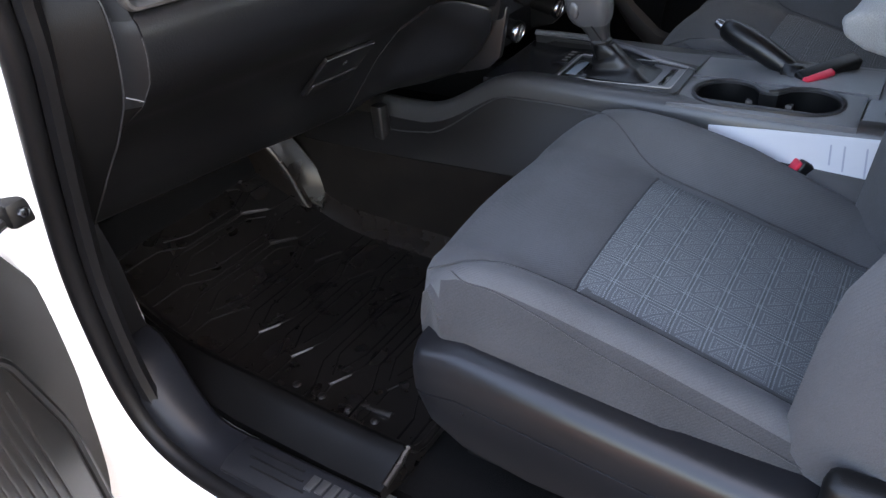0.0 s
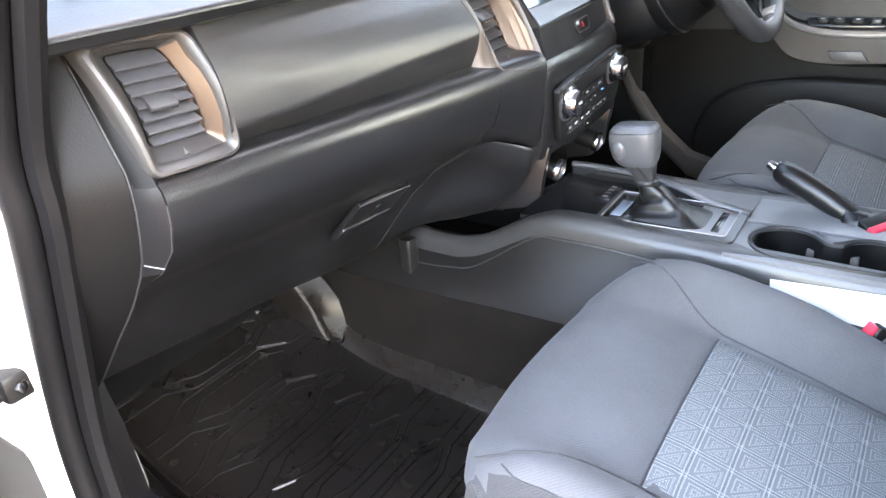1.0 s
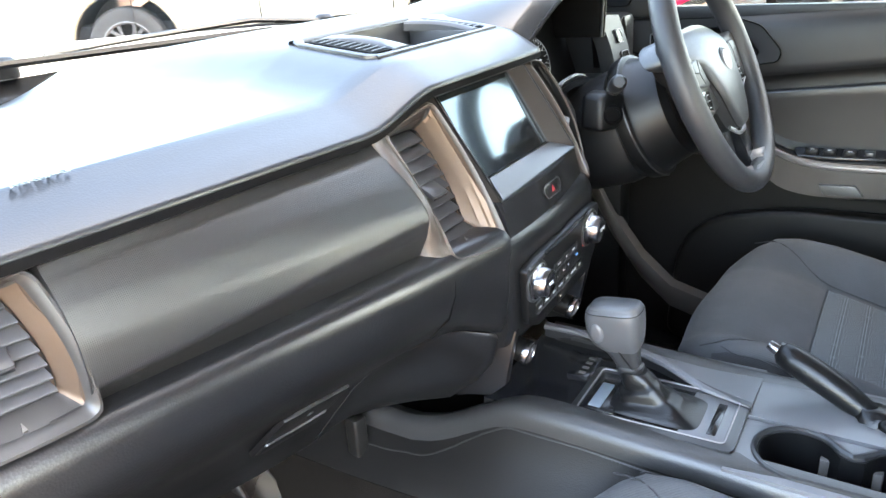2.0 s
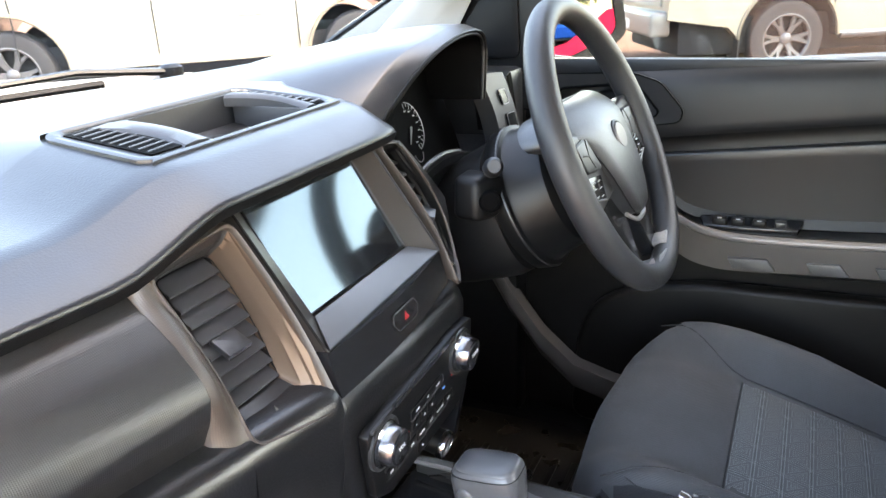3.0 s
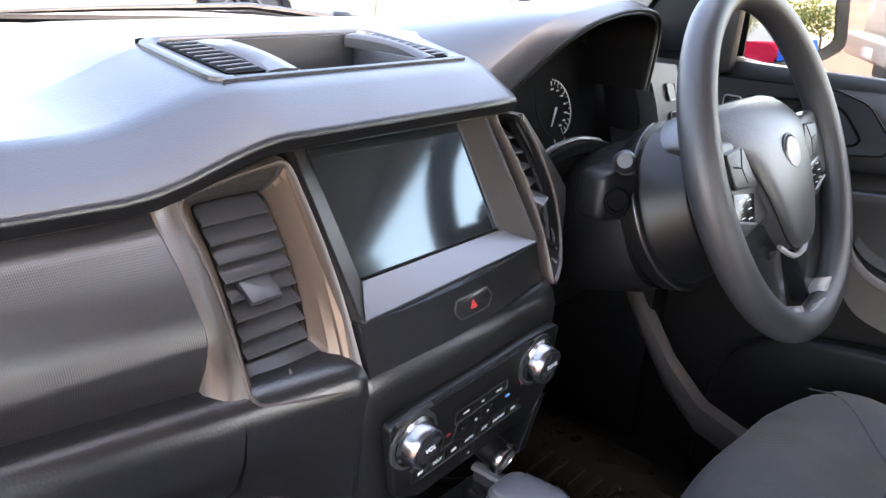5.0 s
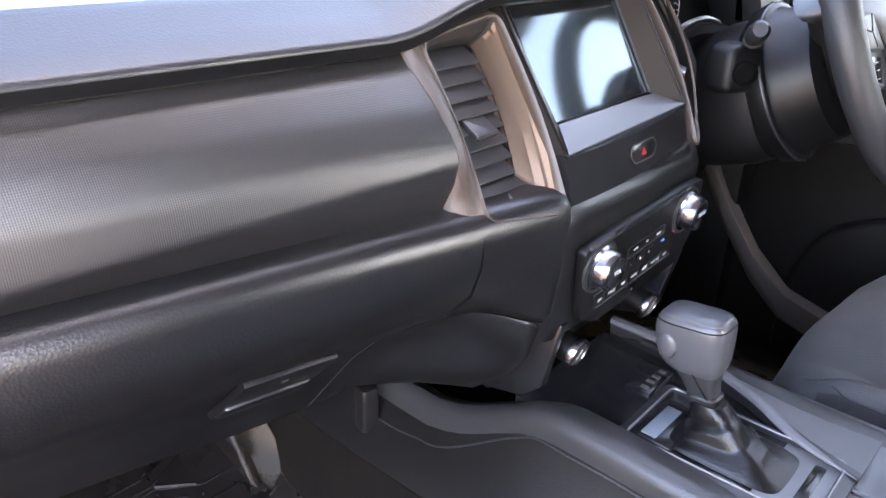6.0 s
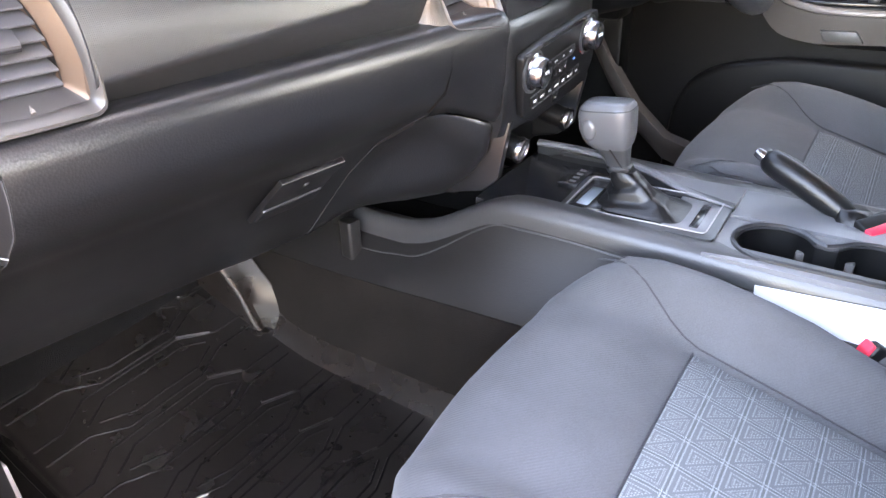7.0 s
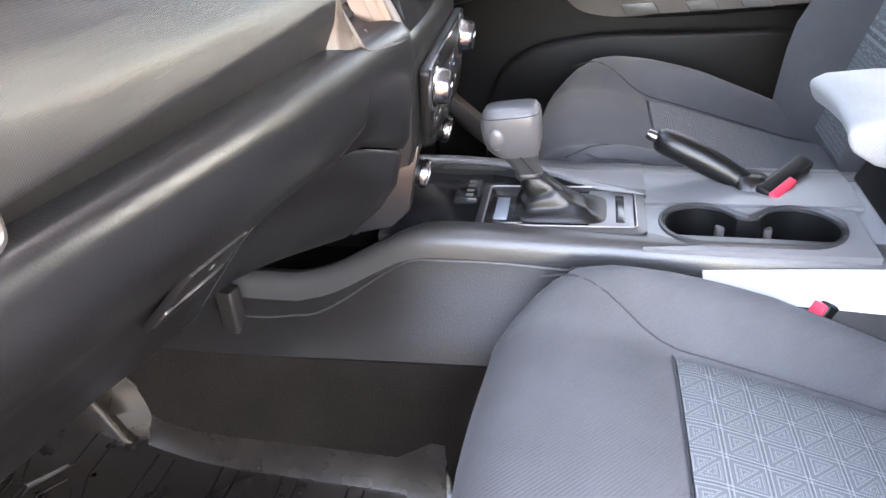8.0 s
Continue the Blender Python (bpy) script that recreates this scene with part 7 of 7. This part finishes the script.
def mat_z(y):
    return lerp(y, (0.16, 0.25, 0.5, 0.56, 0.60, 0.63, 0.68, 0.74, 0.86), (0.672, 0.672, 0.690, 0.699, 0.712, 0.727, 0.755, 0.79, 0.86))


def mat_sec(y):
    z = mat_z(y)
    f = lerp(y, (0.165, 0.225, 0.24, 0.34, 0.52, 0.61, 0.8), (0.005, 0.006, 0.077, 0.074, 0.064, 0.050, 0.045))
    xi = lerp(y, (0.16, 0.62, 0.8), (-0.216, -0.213, -0.20))
    o = 0.034 * ease(y, 0.44, 0.62)
    return [(-0.6735 + o, y, 0.676 + (z - 0.672) * 0.8), (-0.6730 + o, y, 0.690 + (z - 0.672) * 0.8), (-0.628 + 0.4 * o, y, z + 0.027), (-0.616, y, z + 0.035), (-0.608, y, z + 0.033), (-0.600, y, z + 0.020), (-0.590, y, z + 0.003), (-0.582, y, z), (-0.5, y, z + 0.001), (-0.4, y, z), (-0.3, y, z), (xi - 0.014, y, z + 0.001), (xi - 0.004, y, z + 0.007),
            (xi + 0.005, y, z + f * 0.6), (xi + 0.010, y, z + f), (xi + 0.016, y, z + f + 0.002), (xi + 0.018, y, z + f - 0.006), (xi + 0.012, y, z - 0.008), (-0.5, y, z - 0.010), (-0.64 + o, y, z - 0.008)]


def wall_sec(y):
    z, f = mat_z(y), lerp(y, (0.165, 0.225, 0.24, 0.34, 0.52, 0.61, 0.8), (0.005, 0.006, 0.077, 0.074, 0.064, 0.050, 0.045))
    xi = lerp(y, (0.16, 0.24, 0.30, 0.62, 0.8), (-0.220, -0.219, -0.214, -0.213, -0.20))
    return [(xi - 0.016, y, z - 0.001), (xi - 0.007, y, z + 0.007), (xi + 0.002, y, z + f * 0.6), (xi + 0.0075, y, z + f + 0.002), (xi + 0.016, y, z + f + 0.0035), (xi + 0.0195, y, z + f - 0.005), (xi + 0.012, y, z + 0.004)]


wall_ys = (0.24, 0.26, 0.285, 0.30, 0.33, 0.4, 0.5, 0.56, 0.60, 0.62)
part("side_wall", loft([wall_sec(y) for y in wall_ys]), M_MATWALL_LIT, mat_p, "raised side wall of the tray", sharp=50)
# pale tube painted as the glint along the wall's top roll
part("wall_edge_glint", tube([Vector(wall_sec(y)[4]) + Vector((-0.001, 0, 0.0014)) for y in wall_ys[:-1]], 0.0022, 8), M_MATGLINT, mat_p, "thin painted highlight on the side wall's top edge")
part("mat_tray", loft([mat_sec(y) for y in (0.165, 0.172, 0.19, 0.225, 0.24, 0.3, 0.4, 0.5, 0.56, 0.60, 0.63, 0.66, 0.68, 0.70, 0.74, 0.78, 0.82)]), M_RUBBER, mat_p, "shiny black rubber tray", sharp=50)
# door-side faces get the darker copy, painting them out of the sky's light
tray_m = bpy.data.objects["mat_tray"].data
tray_m.materials.append(M_RUBBER_SHADE)
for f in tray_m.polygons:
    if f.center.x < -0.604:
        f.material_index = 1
part("rear_lip", tube([(-0.664, 0.166, 0.690), (-0.628, 0.166, 0.697), (-0.612, 0.166, 0.704), (-0.60, 0.165, 0.69), (-0.58, 0.165, 0.682), (-0.4, 0.165, 0.681), (-0.24, 0.166, 0.682)], 0.005, 8), M_RUBBER, mat_p)
# the corner wraps the tunnel's bulge: a slanting face with a rounded upright fold
rows_c = []
for z, rx, ry, fx, fy in ((0.68, -0.211, 0.594, -0.226, 0.618), (0.705, -0.208, 0.600, -0.230, 0.625), (0.735, -0.205, 0.606, -0.237, 0.637), (0.77, -0.203, 0.614, -0.243, 0.646), (0.80, -0.206, 0.630, -0.248, 0.653), (0.84, -0.214, 0.652, -0.258, 0.668), (0.87, -0.222, 0.670, -0.268, 0.684)):
    rows_c.append([(rx + 0.004, ry + 0.006, z), (rx, ry, z + 0.002), (rx * 0.6 + fx * 0.4, ry * 0.6 + fy * 0.4 + 0.003, z), (fx + 0.012, fy + 0.001, z), (fx + 0.004, fy, z), (fx, fy + 0.003, z), (fx - 0.002, fy + 0.009, z), (fx - 0.004, fy + 0.05, z), (fx - 0.004, fy + 0.12, z), (rx + 0.004, ry + 0.12, z)])
rows_c = [list(r_) for r_ in zip(*[spline(col_, 4) for col_ in zip(*rows_c)])]
# pale tube stands in for the highlight down the fold
part("corner_fold_glint", tube([Vector(r_[5]) + Vector((0.0030, 0.0022, 0)) for r_ in rows_c[3:]], 0.0052, 14), M_MATGLINT, mat_p, "rounded fold of the corner with its highlight painted pale")
part("corner_seam", tube([Vector(r_[1]) + Vector((0, -0.001, 0)) for r_ in rows_c[6:]], 0.0012, 6), M_FLANGE_LIT, mat_p)
part("corner_flange", loft(rows_c), M_FLANGE_LIT, mat_p, "raised corner flange of the tray", sharp=60)


def ridge(pts, r=0.0017):
    fine_ = []
    for a, b in zip(pts, pts[1:]):
        n_ = max(1, int(abs(b[0] - a[0]) / 0.03 + abs(b[1] - a[1]) / 0.015))
        fine_ += [(a[0] + (b[0] - a[0]) * j / n_, a[1] + (b[1] - a[1]) * j / n_) for j in range(n_)]
    fine_.append(pts[-1])
    # thin ridges are coloured darker to paint their shaded sides
    part("ridge", tube([(x, y, mat_z(y) + 0.0002) for x, y in fine_], r, 6), M_RUBBER_SHADE if r < 0.003 else M_RUBBER, mat_p)


# pairs of ridges leave the tunnel side, fork, run across and close again before the door side
for k, y0 in enumerate((0.205, 0.285, 0.362, 0.446, 0.524, 0.604, 0.672, 0.736)):
    s_ = 0.012 * math.sin(2.1 * k)
    x1 = -0.222 - (0.012 if y0 > 0.60 else 0)
    xa, xb, xc, xd = -0.292 + s_, -0.345 + s_, -0.480 + 1.5 * s_, -0.525 + 1.5 * s_
    ridge([(x1, y0), (xa, y0), (xb, y0 + 0.021), (xc - 0.02, y0 + 0.021), (xd - 0.02, y0 + 0.001), (-0.584, y0 + 0.001)])
    ridge([(x1, y0 - 0.020), (xa - 0.012, y0 - 0.020), (xb - 0.012, y0 - 0.038), (xc, y0 - 0.038), (xd, y0 - 0.020), (-0.584, y0 - 0.020)])
    ridge([(xb + 0.030, y0 - 0.004), (xb, y0 + 0.009), (xc + 0.004, y0 + 0.009), (xd + 0.008, y0 - 0.009)])
    ridge([(xb + 0.030, y0 - 0.012), (xb - 0.008, y0 - 0.026), (xc + 0.022, y0 - 0.026), (xd + 0.022, y0 - 0.013)])
    ridge([(xa - 0.006, y0 + 0.004), (xb + 0.002, y0 + 0.0235)], 0.0034)
    if 0.22 < y0 < 0.6:
        ridge([(xc - 0.022, y0 - 0.031), (xd - 0.008, y0 - 0.016)], 0.0034)
# worn heel plate: a low strip with a few studs
part("heel_strip", rbox((-0.560, 0.235, 0.6715), (-0.548, 0.42, 0.676), 0.002), M_RUBBER, mat_p, "low moulded strip")
for k in range(4):
    part("stud", lathe([(0.006, -0.002), (0.006, 0.002), (0.0035, 0.0034)], 12, Matrix.Translation((-0.572, 0.25 + 0.045 * k, mat_z(0.25 + 0.045 * k)))), M_RUBBER, mat_p)


# ---- outside ----
SX, SY = 0.040, 0.039  # the lot's fall


def lot(x, y):
    return SX * x + SY * y - 0.02


M_PAVE = ground_mat("brick_paving", (0.160, 0.098, 0.072), (0.225, 0.150, 0.115), 40)
bm = bmesh.new()
n = 24
gridv = [[bm.verts.new((x, y, lot(x, y))) for y in np.linspace(-160, 160, n)] for x in np.linspace(-160, 160, n)]
for i in range(n - 1):
    for j in range(n - 1):
        bm.faces.new((gridv[i][j], gridv[i + 1][j], gridv[i + 1][j + 1], gridv[i][j + 1]))
solo("ground", bm, M_PAVE, "reddish paved sales yard", "ground", "structure")


M_ASPHALT = ground_mat("asphalt", (0.032, 0.030, 0.028), (0.055, 0.051, 0.047), 60)
bm = loft([[(x, y, lot(x, y) + 0.006) for y in (-40, -20, 0, 20, 40)] for x in (-2.4, -1, 0, 1.5, 3.2)], ring=False, caps=False)
solo("road", bm, M_ASPHALT, "dark asphalt lane under the vehicle", "road", "structure")


def paint(name, color, rough=0.3, coat=0.6, spec=0.5):
    m, nd, lk, b = nodes_of(name, color, rough, 0, spec)
    b.inputs["Coat Weight"].default_value = coat
    d = tex(nd, lk, "ShaderNodeTexNoise", 3, Detail=4.0)
    r = ramp(nd, lk, d.outputs["Fac"], [(0.3, [c * 0.94 for c in color]), (0.7, color)])
    lk.new(r.outputs[0], b.inputs["Base Color"])
    return m


P_CREAM = paint("warm_white_paint", (0.215, 0.188, 0.142))
P_WHITE2 = paint("cool_white_paint", (0.35, 0.333, 0.295))
P_BLUE = paint("blue_paint", (0.008, 0.07, 0.30), 0.6, 0.0, 0.0)
P_RED = paint("red_paint", (0.30, 0.012, 0.030), 0.6, 0.0, 0.0)
M_TYRE = plastic("tyre_rubber", (0.03, 0.03, 0.032), 0.75, 60, 0.3)
M_RIM = nodes_of("alloy", (0.13, 0.13, 0.135), 0.35, 0.4)[0]
M_TGLASS = nodes_of("dark_window", (0.02, 0.022, 0.025), 0.06, 0, 0.6)[0]
M_LAMP = nodes_of("tail_lamp_red", (0.55, 0.02, 0.03), 0.15)[0]
M_CLEAR = nodes_of("lamp_clear", (0.6, 0.6, 0.6), 0.15)[0]
M_UNDER = nodes_of("underbody", (0.015, 0.015, 0.016), 0.8)[0]


def wheel_at(parent, x, y, r, side):
    """A wheel with its axle along y; side: which way its face looks."""
    m = Matrix.Translation((x, y, r)) @ Matrix.Rotation(radians(90) * side, 4, "X")
    w = part("wheel", lathe([(0.60 * r, -0.10), (0.80 * r, -0.115), (0.95 * r, -0.10), (r, -0.07), (r, 0.07), (0.95 * r, 0.10), (0.80 * r, 0.115), (0.64 * r, 0.10), (0.62 * r, 0.06), (0.60 * r, -0.10)], 40, m, caps=False), M_TYRE, parent, "black tyre on an alloy rim")
    part("rim_barrel", lathe([(0.62 * r, 0.098), (0.655 * r, 0.104), (0.62 * r, 0.085), (0.60 * r, 0.0), (0.1 * r, -0.02)], 36, m, caps=False), M_UNDER, w)
    part("rim_ring", lathe([(0.61 * r, 0.085), (0.655 * r, 0.106), (0.625 * r, 0.108), (0.58 * r, 0.09), (0.61 * r, 0.085)], 36, m, caps=False), M_RIM, w, "bright rim edge")
    for k in range(6):
        a0 = 2 * math.pi * k / 6
        for da in (-0.16, 0.16):
            a, b = a0 + da * 0.6, a0 + da * 1.25
            part("spoke", bevel(loft([[m @ Vector((q * math.cos(c) - s * t * math.sin(c), q * math.sin(c) + s * t * math.cos(c), z)) for s, z in ((-1, 0.06), (1, 0.06), (0.8, 0.092 - 0.012 * i), (-0.8, 0.092 - 0.012 * i))] for i, (q, c, t) in enumerate(((0.62 * r, b, 0.018), (0.36 * r, a, 0.02), (0.13 * r, a, 0.022)))]), 0.0), M_RIM, w)
    part("hub_cap", lathe([(0.15 * r, 0.06), (0.15 * r, 0.085), (0.10 * r, 0.098), (0.03 * r, 0.10)], 24, m), M_RIM, w)
    return w


def arch_outline(base, arches, top, r, tail_z):
    """A lower body edge along x with round wheel arches cut into it."""
    x0, x1 = base
    out = [(x0, tail_z), (arches[0] - r - 0.12, tail_z - 0.10)]
    for c in arches:
        for k in range(17):
            a = math.pi - math.pi * k / 16
            out.append((c + r * math.cos(a), 0.40 + r * math.sin(a)))
    out.append((x1, 0.34))
    return out + top


def car(name, label, cat, paintwork, length, arches, top, windows, wheel_r, width=1.85, doors=(), mirror_x=None, tail_z=0.44):
    """A parked vehicle: local x to its front, y = 0 its near side, going back to y = width."""
    v = thing(name, (0, 0, 0), label, cat)
    side = arch_outline((0.0, length), arches, top, wheel_r + 0.11, tail_z)
    body = loft([[(x, y, z) for x, z in side] for y in (0.0, 0.03, width - 0.03, width)])
    for vert in body.verts:
        t = max(0.0, (vert.co.z - 0.95)) * 0.16
        if vert.co.y < width / 2:
            vert.co.y += t
        else:
            vert.co.y -= t
    bmesh.ops.recalc_face_normals(body, faces=body.faces[:])
    shell = part("body", body, paintwork, v, "painted body with wheel arches", sharp=30)
    part("underbody", rbox((0.15, 0.12, 0.25), (length - 0.15, width - 0.12, 0.62), 0.03), M_UNDER, v)
    for c in arches:
        lin = [(c + (wheel_r + 0.105) * math.cos(math.pi * k / 16), 0.40 + (wheel_r + 0.105) * math.sin(math.pi * k / 16)) for k in range(17)]
        part("arch_liner", slab(lambda u, w_, lin=lin: (lin[round(u * 16)][0], 0.015 + 0.5 * w_, lin[round(u * 16)][1]), 16, 2, (0, 0, 0.012)), M_UNDER, shell)
        part("arch_flare", tube([(x, -0.004, z) for x, z in ((c + (wheel_r + 0.125) * math.cos(math.pi * k / 16), 0.40 + (wheel_r + 0.125) * math.sin(math.pi * k / 16)) for k in range(17))], 0.018, 6), paintwork, shell)
        wheel_at(v, c, 0.12, wheel_r, 1)
        wheel_at(v, c, width - 0.12, wheel_r, -1)
    for win in windows:
        wb = loft([[(x, d + max(0, z - 0.95) * 0.16, z) for x, z in rounded(win, 0.04)] for d in (-0.006, 0.02)])
        part("side_window", wb, M_TGLASS, v, "dark side window")
    for x in doors:
        part("door_gap", tube([(x, -0.002, 0.5), (x, -0.002, 0.95), (x - 0.02, 0.03, 1.15)], 0.006, 5), M_UNDER, shell)
    if mirror_x:
        part("side_mirror", rbox((mirror_x, -0.22, 1.10), (mirror_x + 0.12, -0.02, 1.30), 0.03, 3), M_UNDER, v, "dark side mirror")
    return v, shell


def park(v, hub, near, heading, wheel_r, lane=0.12):
    """Sets the local point (hub, lane) over the place near; heading: degrees of the local x."""
    c, s = math.cos(radians(heading)), math.sin(radians(heading))
    ox, oy = near[0] - (hub * c - lane * s), near[1] - (hub * s + lane * c)
    v.matrix_basis = Matrix.Translation((ox, oy, lot(near[0], near[1]))) @ Matrix.Rotation(radians(heading), 4, "Z")


# pick-up seen through the driver's window, its tail towards the front of our car
top_u = [(5.25, 0.75), (5.15, 1.0), (4.1, 1.12), (3.55, 1.14), (2.75, 1.78), (1.9, 1.80), (1.62, 1.22), (0.08, 1.16), (0.02, 0.95), (0.0, 0.62)]
ute, sh = car("pickup_truck", "cream-lit white pick-up truck parked on the paving", "pickup truck", P_CREAM, 5.25, (1.22, 4.4), top_u,
              (((1.75, 1.20), (3.4, 1.18), (2.75, 1.70), (1.95, 1.72)),), 0.38, doors=(1.66, 2.6, 3.6), tail_z=0.62)
part("tail_lamp", rbox((-0.012, -0.012, 0.86), (0.10, 0.16, 1.20), 0.02, 3), M_LAMP, ute, "red tail lamp")
part("lamp_band", rbox((-0.016, -0.016, 1.0), (0.08, 0.14, 1.07), 0.01), M_CLEAR, ute)
part("rear_bumper", rbox((-0.16, 0.04, 0.46), (0.05, 1.81, 0.70), 0.04, 3), paint("bumper_silver", (0.16, 0.155, 0.148)), ute, "silver rear bumper step")
part("tailgate_panel", rbox((-0.015, 0.22, 0.74), (0.02, 1.63, 1.12), 0.02), P_WHITE2, ute, "white tailgate")
part("plate_bar", rbox((-0.165, 0.75, 0.50), (-0.15, 1.1, 0.60), 0.005), M_CLEAR, ute)
part("mud_flap", rbox((0.72, 0.0, 0.16), (0.74, 0.26, 0.46), 0.005), M_UNDER, ute, "black mud flap")
part("side_step", tube([(1.75, 0.02, 0.40), (3.85, 0.02, 0.40)], 0.04, 10), M_RIM, ute, "silver side step")
park(ute, 1.22, (7.97, 0.23), -62, 0.38)

# long-cab vehicle across the front
top_t = [(5.35, 0.75), (5.3, 1.0), (4.2, 1.16), (3.65, 1.2), (2.9, 1.82), (0.9, 1.84), (0.55, 1.25), (0.0, 1.2), (-0.05, 0.7)]
trk, sh = car("white_truck", "white four-wheel-drive truck parked across the front", "truck", P_CREAM, 5.3, (1.05, 4.25), top_t,
              (((1.2, 1.24), (2.3, 1.24), (2.3, 1.74), (1.0, 1.76)), ((2.4, 1.24), (3.5, 1.22), (2.9, 1.74), (2.4, 1.74))), 0.39, doors=(2.35, 1.15, 3.65), mirror_x=3.45)
part("side_badge", rbox((3.05, -0.008, 0.80), (3.45, 0.01, 0.83), 0.003), M_CLEAR, sh)
park(trk, 1.05, (4.10, 6.54), -52, 0.39)

# cars and trees behind, seen in the door mirror
top_c = [(4.2, 0.7), (4.1, 0.85), (3.2, 1.0), (2.5, 1.45), (1.0, 1.5), (0.3, 1.05), (0.0, 0.95), (-0.02, 0.6)]
cw = (((0.75, 1.05), (1.75, 1.05), (1.75, 1.40), (1.1, 1.40)), ((1.85, 1.05), (2.85, 1.02), (2.4, 1.38), (1.85, 1.40)))
blue, sh = car("blue_hatchback", "bright blue hatchback parked in the yard", "car", P_BLUE, 4.2, (0.8, 3.35), top_c, cw, 0.31, 1.75)
part("rear_window", loft([[(0.34, y, 1.10), (0.92, y, 1.465), (0.90, y, 1.482), (0.32, y, 1.117)] for y in (0.30, 1.45)]), M_TGLASS, blue, "dark rear window")
for y in (0.12, 1.45):
    part("tail_lamp", rbox((-0.02, y, 0.78), (0.12, y + 0.18, 0.98), 0.02), M_LAMP, blue, "red tail lamp")
park(blue, 0.3, (18.6, -35.4), -63, 0.31, 0.87)
redc, sh = car("red_hatchback", "red hatchback parked in the yard", "car", P_RED, 4.2, (0.8, 3.35), top_c, cw, 0.31, 1.75)
park(redc, 3.65, (5.35, -8.6), 180, 0.31, 0.9)
copy_thing(redc, Matrix.Translation((18.3, -40.5, lot(18.3, -40.5))) @ Matrix.Rotation(radians(60), 4, "Z"))

M_LEAF = bpy.data.materials.new("leaves")
M_LEAF.use_nodes = True
nd, lk = M_LEAF.node_tree.nodes, M_LEAF.node_tree.links
gi = nd.new("ShaderNodeNewGeometry")
r = ramp(nd, lk, gi.outputs["Random Per Island"], [(0.0, (0.06, 0.10, 0.02)), (0.6, (0.16, 0.18, 0.03)), (1.0, (0.34, 0.27, 0.04))])
lk.new(r.outputs[0], nd["Principled BSDF"].inputs["Base Color"])
M_BARK = ground_mat("bark", (0.10, 0.08, 0.06), (0.18, 0.15, 0.12), 20)


def tree(x, y, h, seed):
    rn = random.Random(seed)
    z = lot(x, y)
    t = thing("tree", (x, y, z), "small yellowing street tree with an uneven crown", "tree", "yard trees")
    part("trunk", tube([(x, y, z), (x + 0.05, y, z + 0.2 * h), (x, y + 0.06, z + 0.45 * h), (x + 0.1, y, z + 0.7 * h)], [0.14, 0.12, 0.09, 0.04], 10), M_BARK, t)
    for k in range(6):
        a, s = rn.uniform(0, 6.28), rn.uniform(0.35, 0.6) * h
        part("limb", tube([(x, y, z + s), (x + 0.5 * math.cos(a), y + 0.5 * math.sin(a), z + s + 0.4), (x + 1.1 * math.cos(a), y + 1.1 * math.sin(a), z + s + 1.0)], [0.06, 0.04, 0.015], 6), M_BARK, t)
    bm = bmesh.new()
    for k in range(1500):
        a, b, q = rn.uniform(0, 6.28), rn.uniform(-1, 1), rn.random() ** 0.5
        bump = 1 + 0.3 * math.sin(3 * a + seed) * math.cos(2.5 * b)
        c = Vector((x + 1.7 * q * bump * math.cos(a) * math.sqrt(1 - b * b), y + 1.7 * q * bump * math.sin(a) * math.sqrt(1 - b * b), z + 0.68 * h + 0.33 * h * q * b * bump))
        d, e = Vector((rn.gauss(0, 1), rn.gauss(0, 1), rn.gauss(0, 1))).normalized() * 0.11, Vector((rn.gauss(0, 1), rn.gauss(0, 1), rn.gauss(0, 1))).normalized() * 0.08
        bm.faces.new([bm.verts.new(c + o) for o in (d, e, -d, -e)])
    part("crown", bm, M_LEAF, t, "yellow-green leaves", sharp=5)


for k, (x, y, h) in enumerate(((25.0, -48.5, 4.6), (27.2, -50, 4.4), (24.0, -56, 5.0), (31, -52, 5.2))):
    tree(x, y, h, k + 1)
M_WALL = ground_mat("rendered_wall", (0.5, 0.47, 0.42), (0.62, 0.58, 0.52), 4)
shop = thing("showroom_building", (16, -66, lot(16, -66)), "pale rendered two-storey building behind the yard", "building")
zb = lot(16, -66)
part("wall", rbox((0, -70, zb - 0.5), (30.8, -64, zb + 5.4), 0.02), M_WALL, shop)
part("roof", rbox((-0.4, -70.4, zb + 5.4), (31.2, -63.4, zb + 5.8), 0.02), M_UNDER, shop)
for k in range(9):
    for st_ in (0.4, 2.9):
        wd = part("window", rbox((1.2 + 3.1 * k, -63.99, zb + st_), (3.3 + 3.1 * k, -63.93, zb + st_ + 1.7), 0.02), M_TGLASS, shop)
        part("window_frame", rbox((1.1 + 3.1 * k, -63.96, zb + st_ - 0.08), (3.4 + 3.1 * k, -63.88, zb + st_), 0.01), M_CLEAR, wd)
post = thing("lamp_post", (15.9, -37.5, lot(15.9, -37.5)), "thin dark yard lamp post", "lamp post")
part("pole", tube([(15.9, -37.5, lot(15.9, -37.5)), (15.9, -37.5, lot(15.9, -37.5) + 6.0)], [0.07, 0.05], 10), M_UNDER, post)
part("lamp_head", rbox((15.6, -37.6, lot(15.9, -37.5) + 5.95), (16.3, -37.4, lot(15.9, -37.5) + 6.08), 0.02), M_UNDER, post)
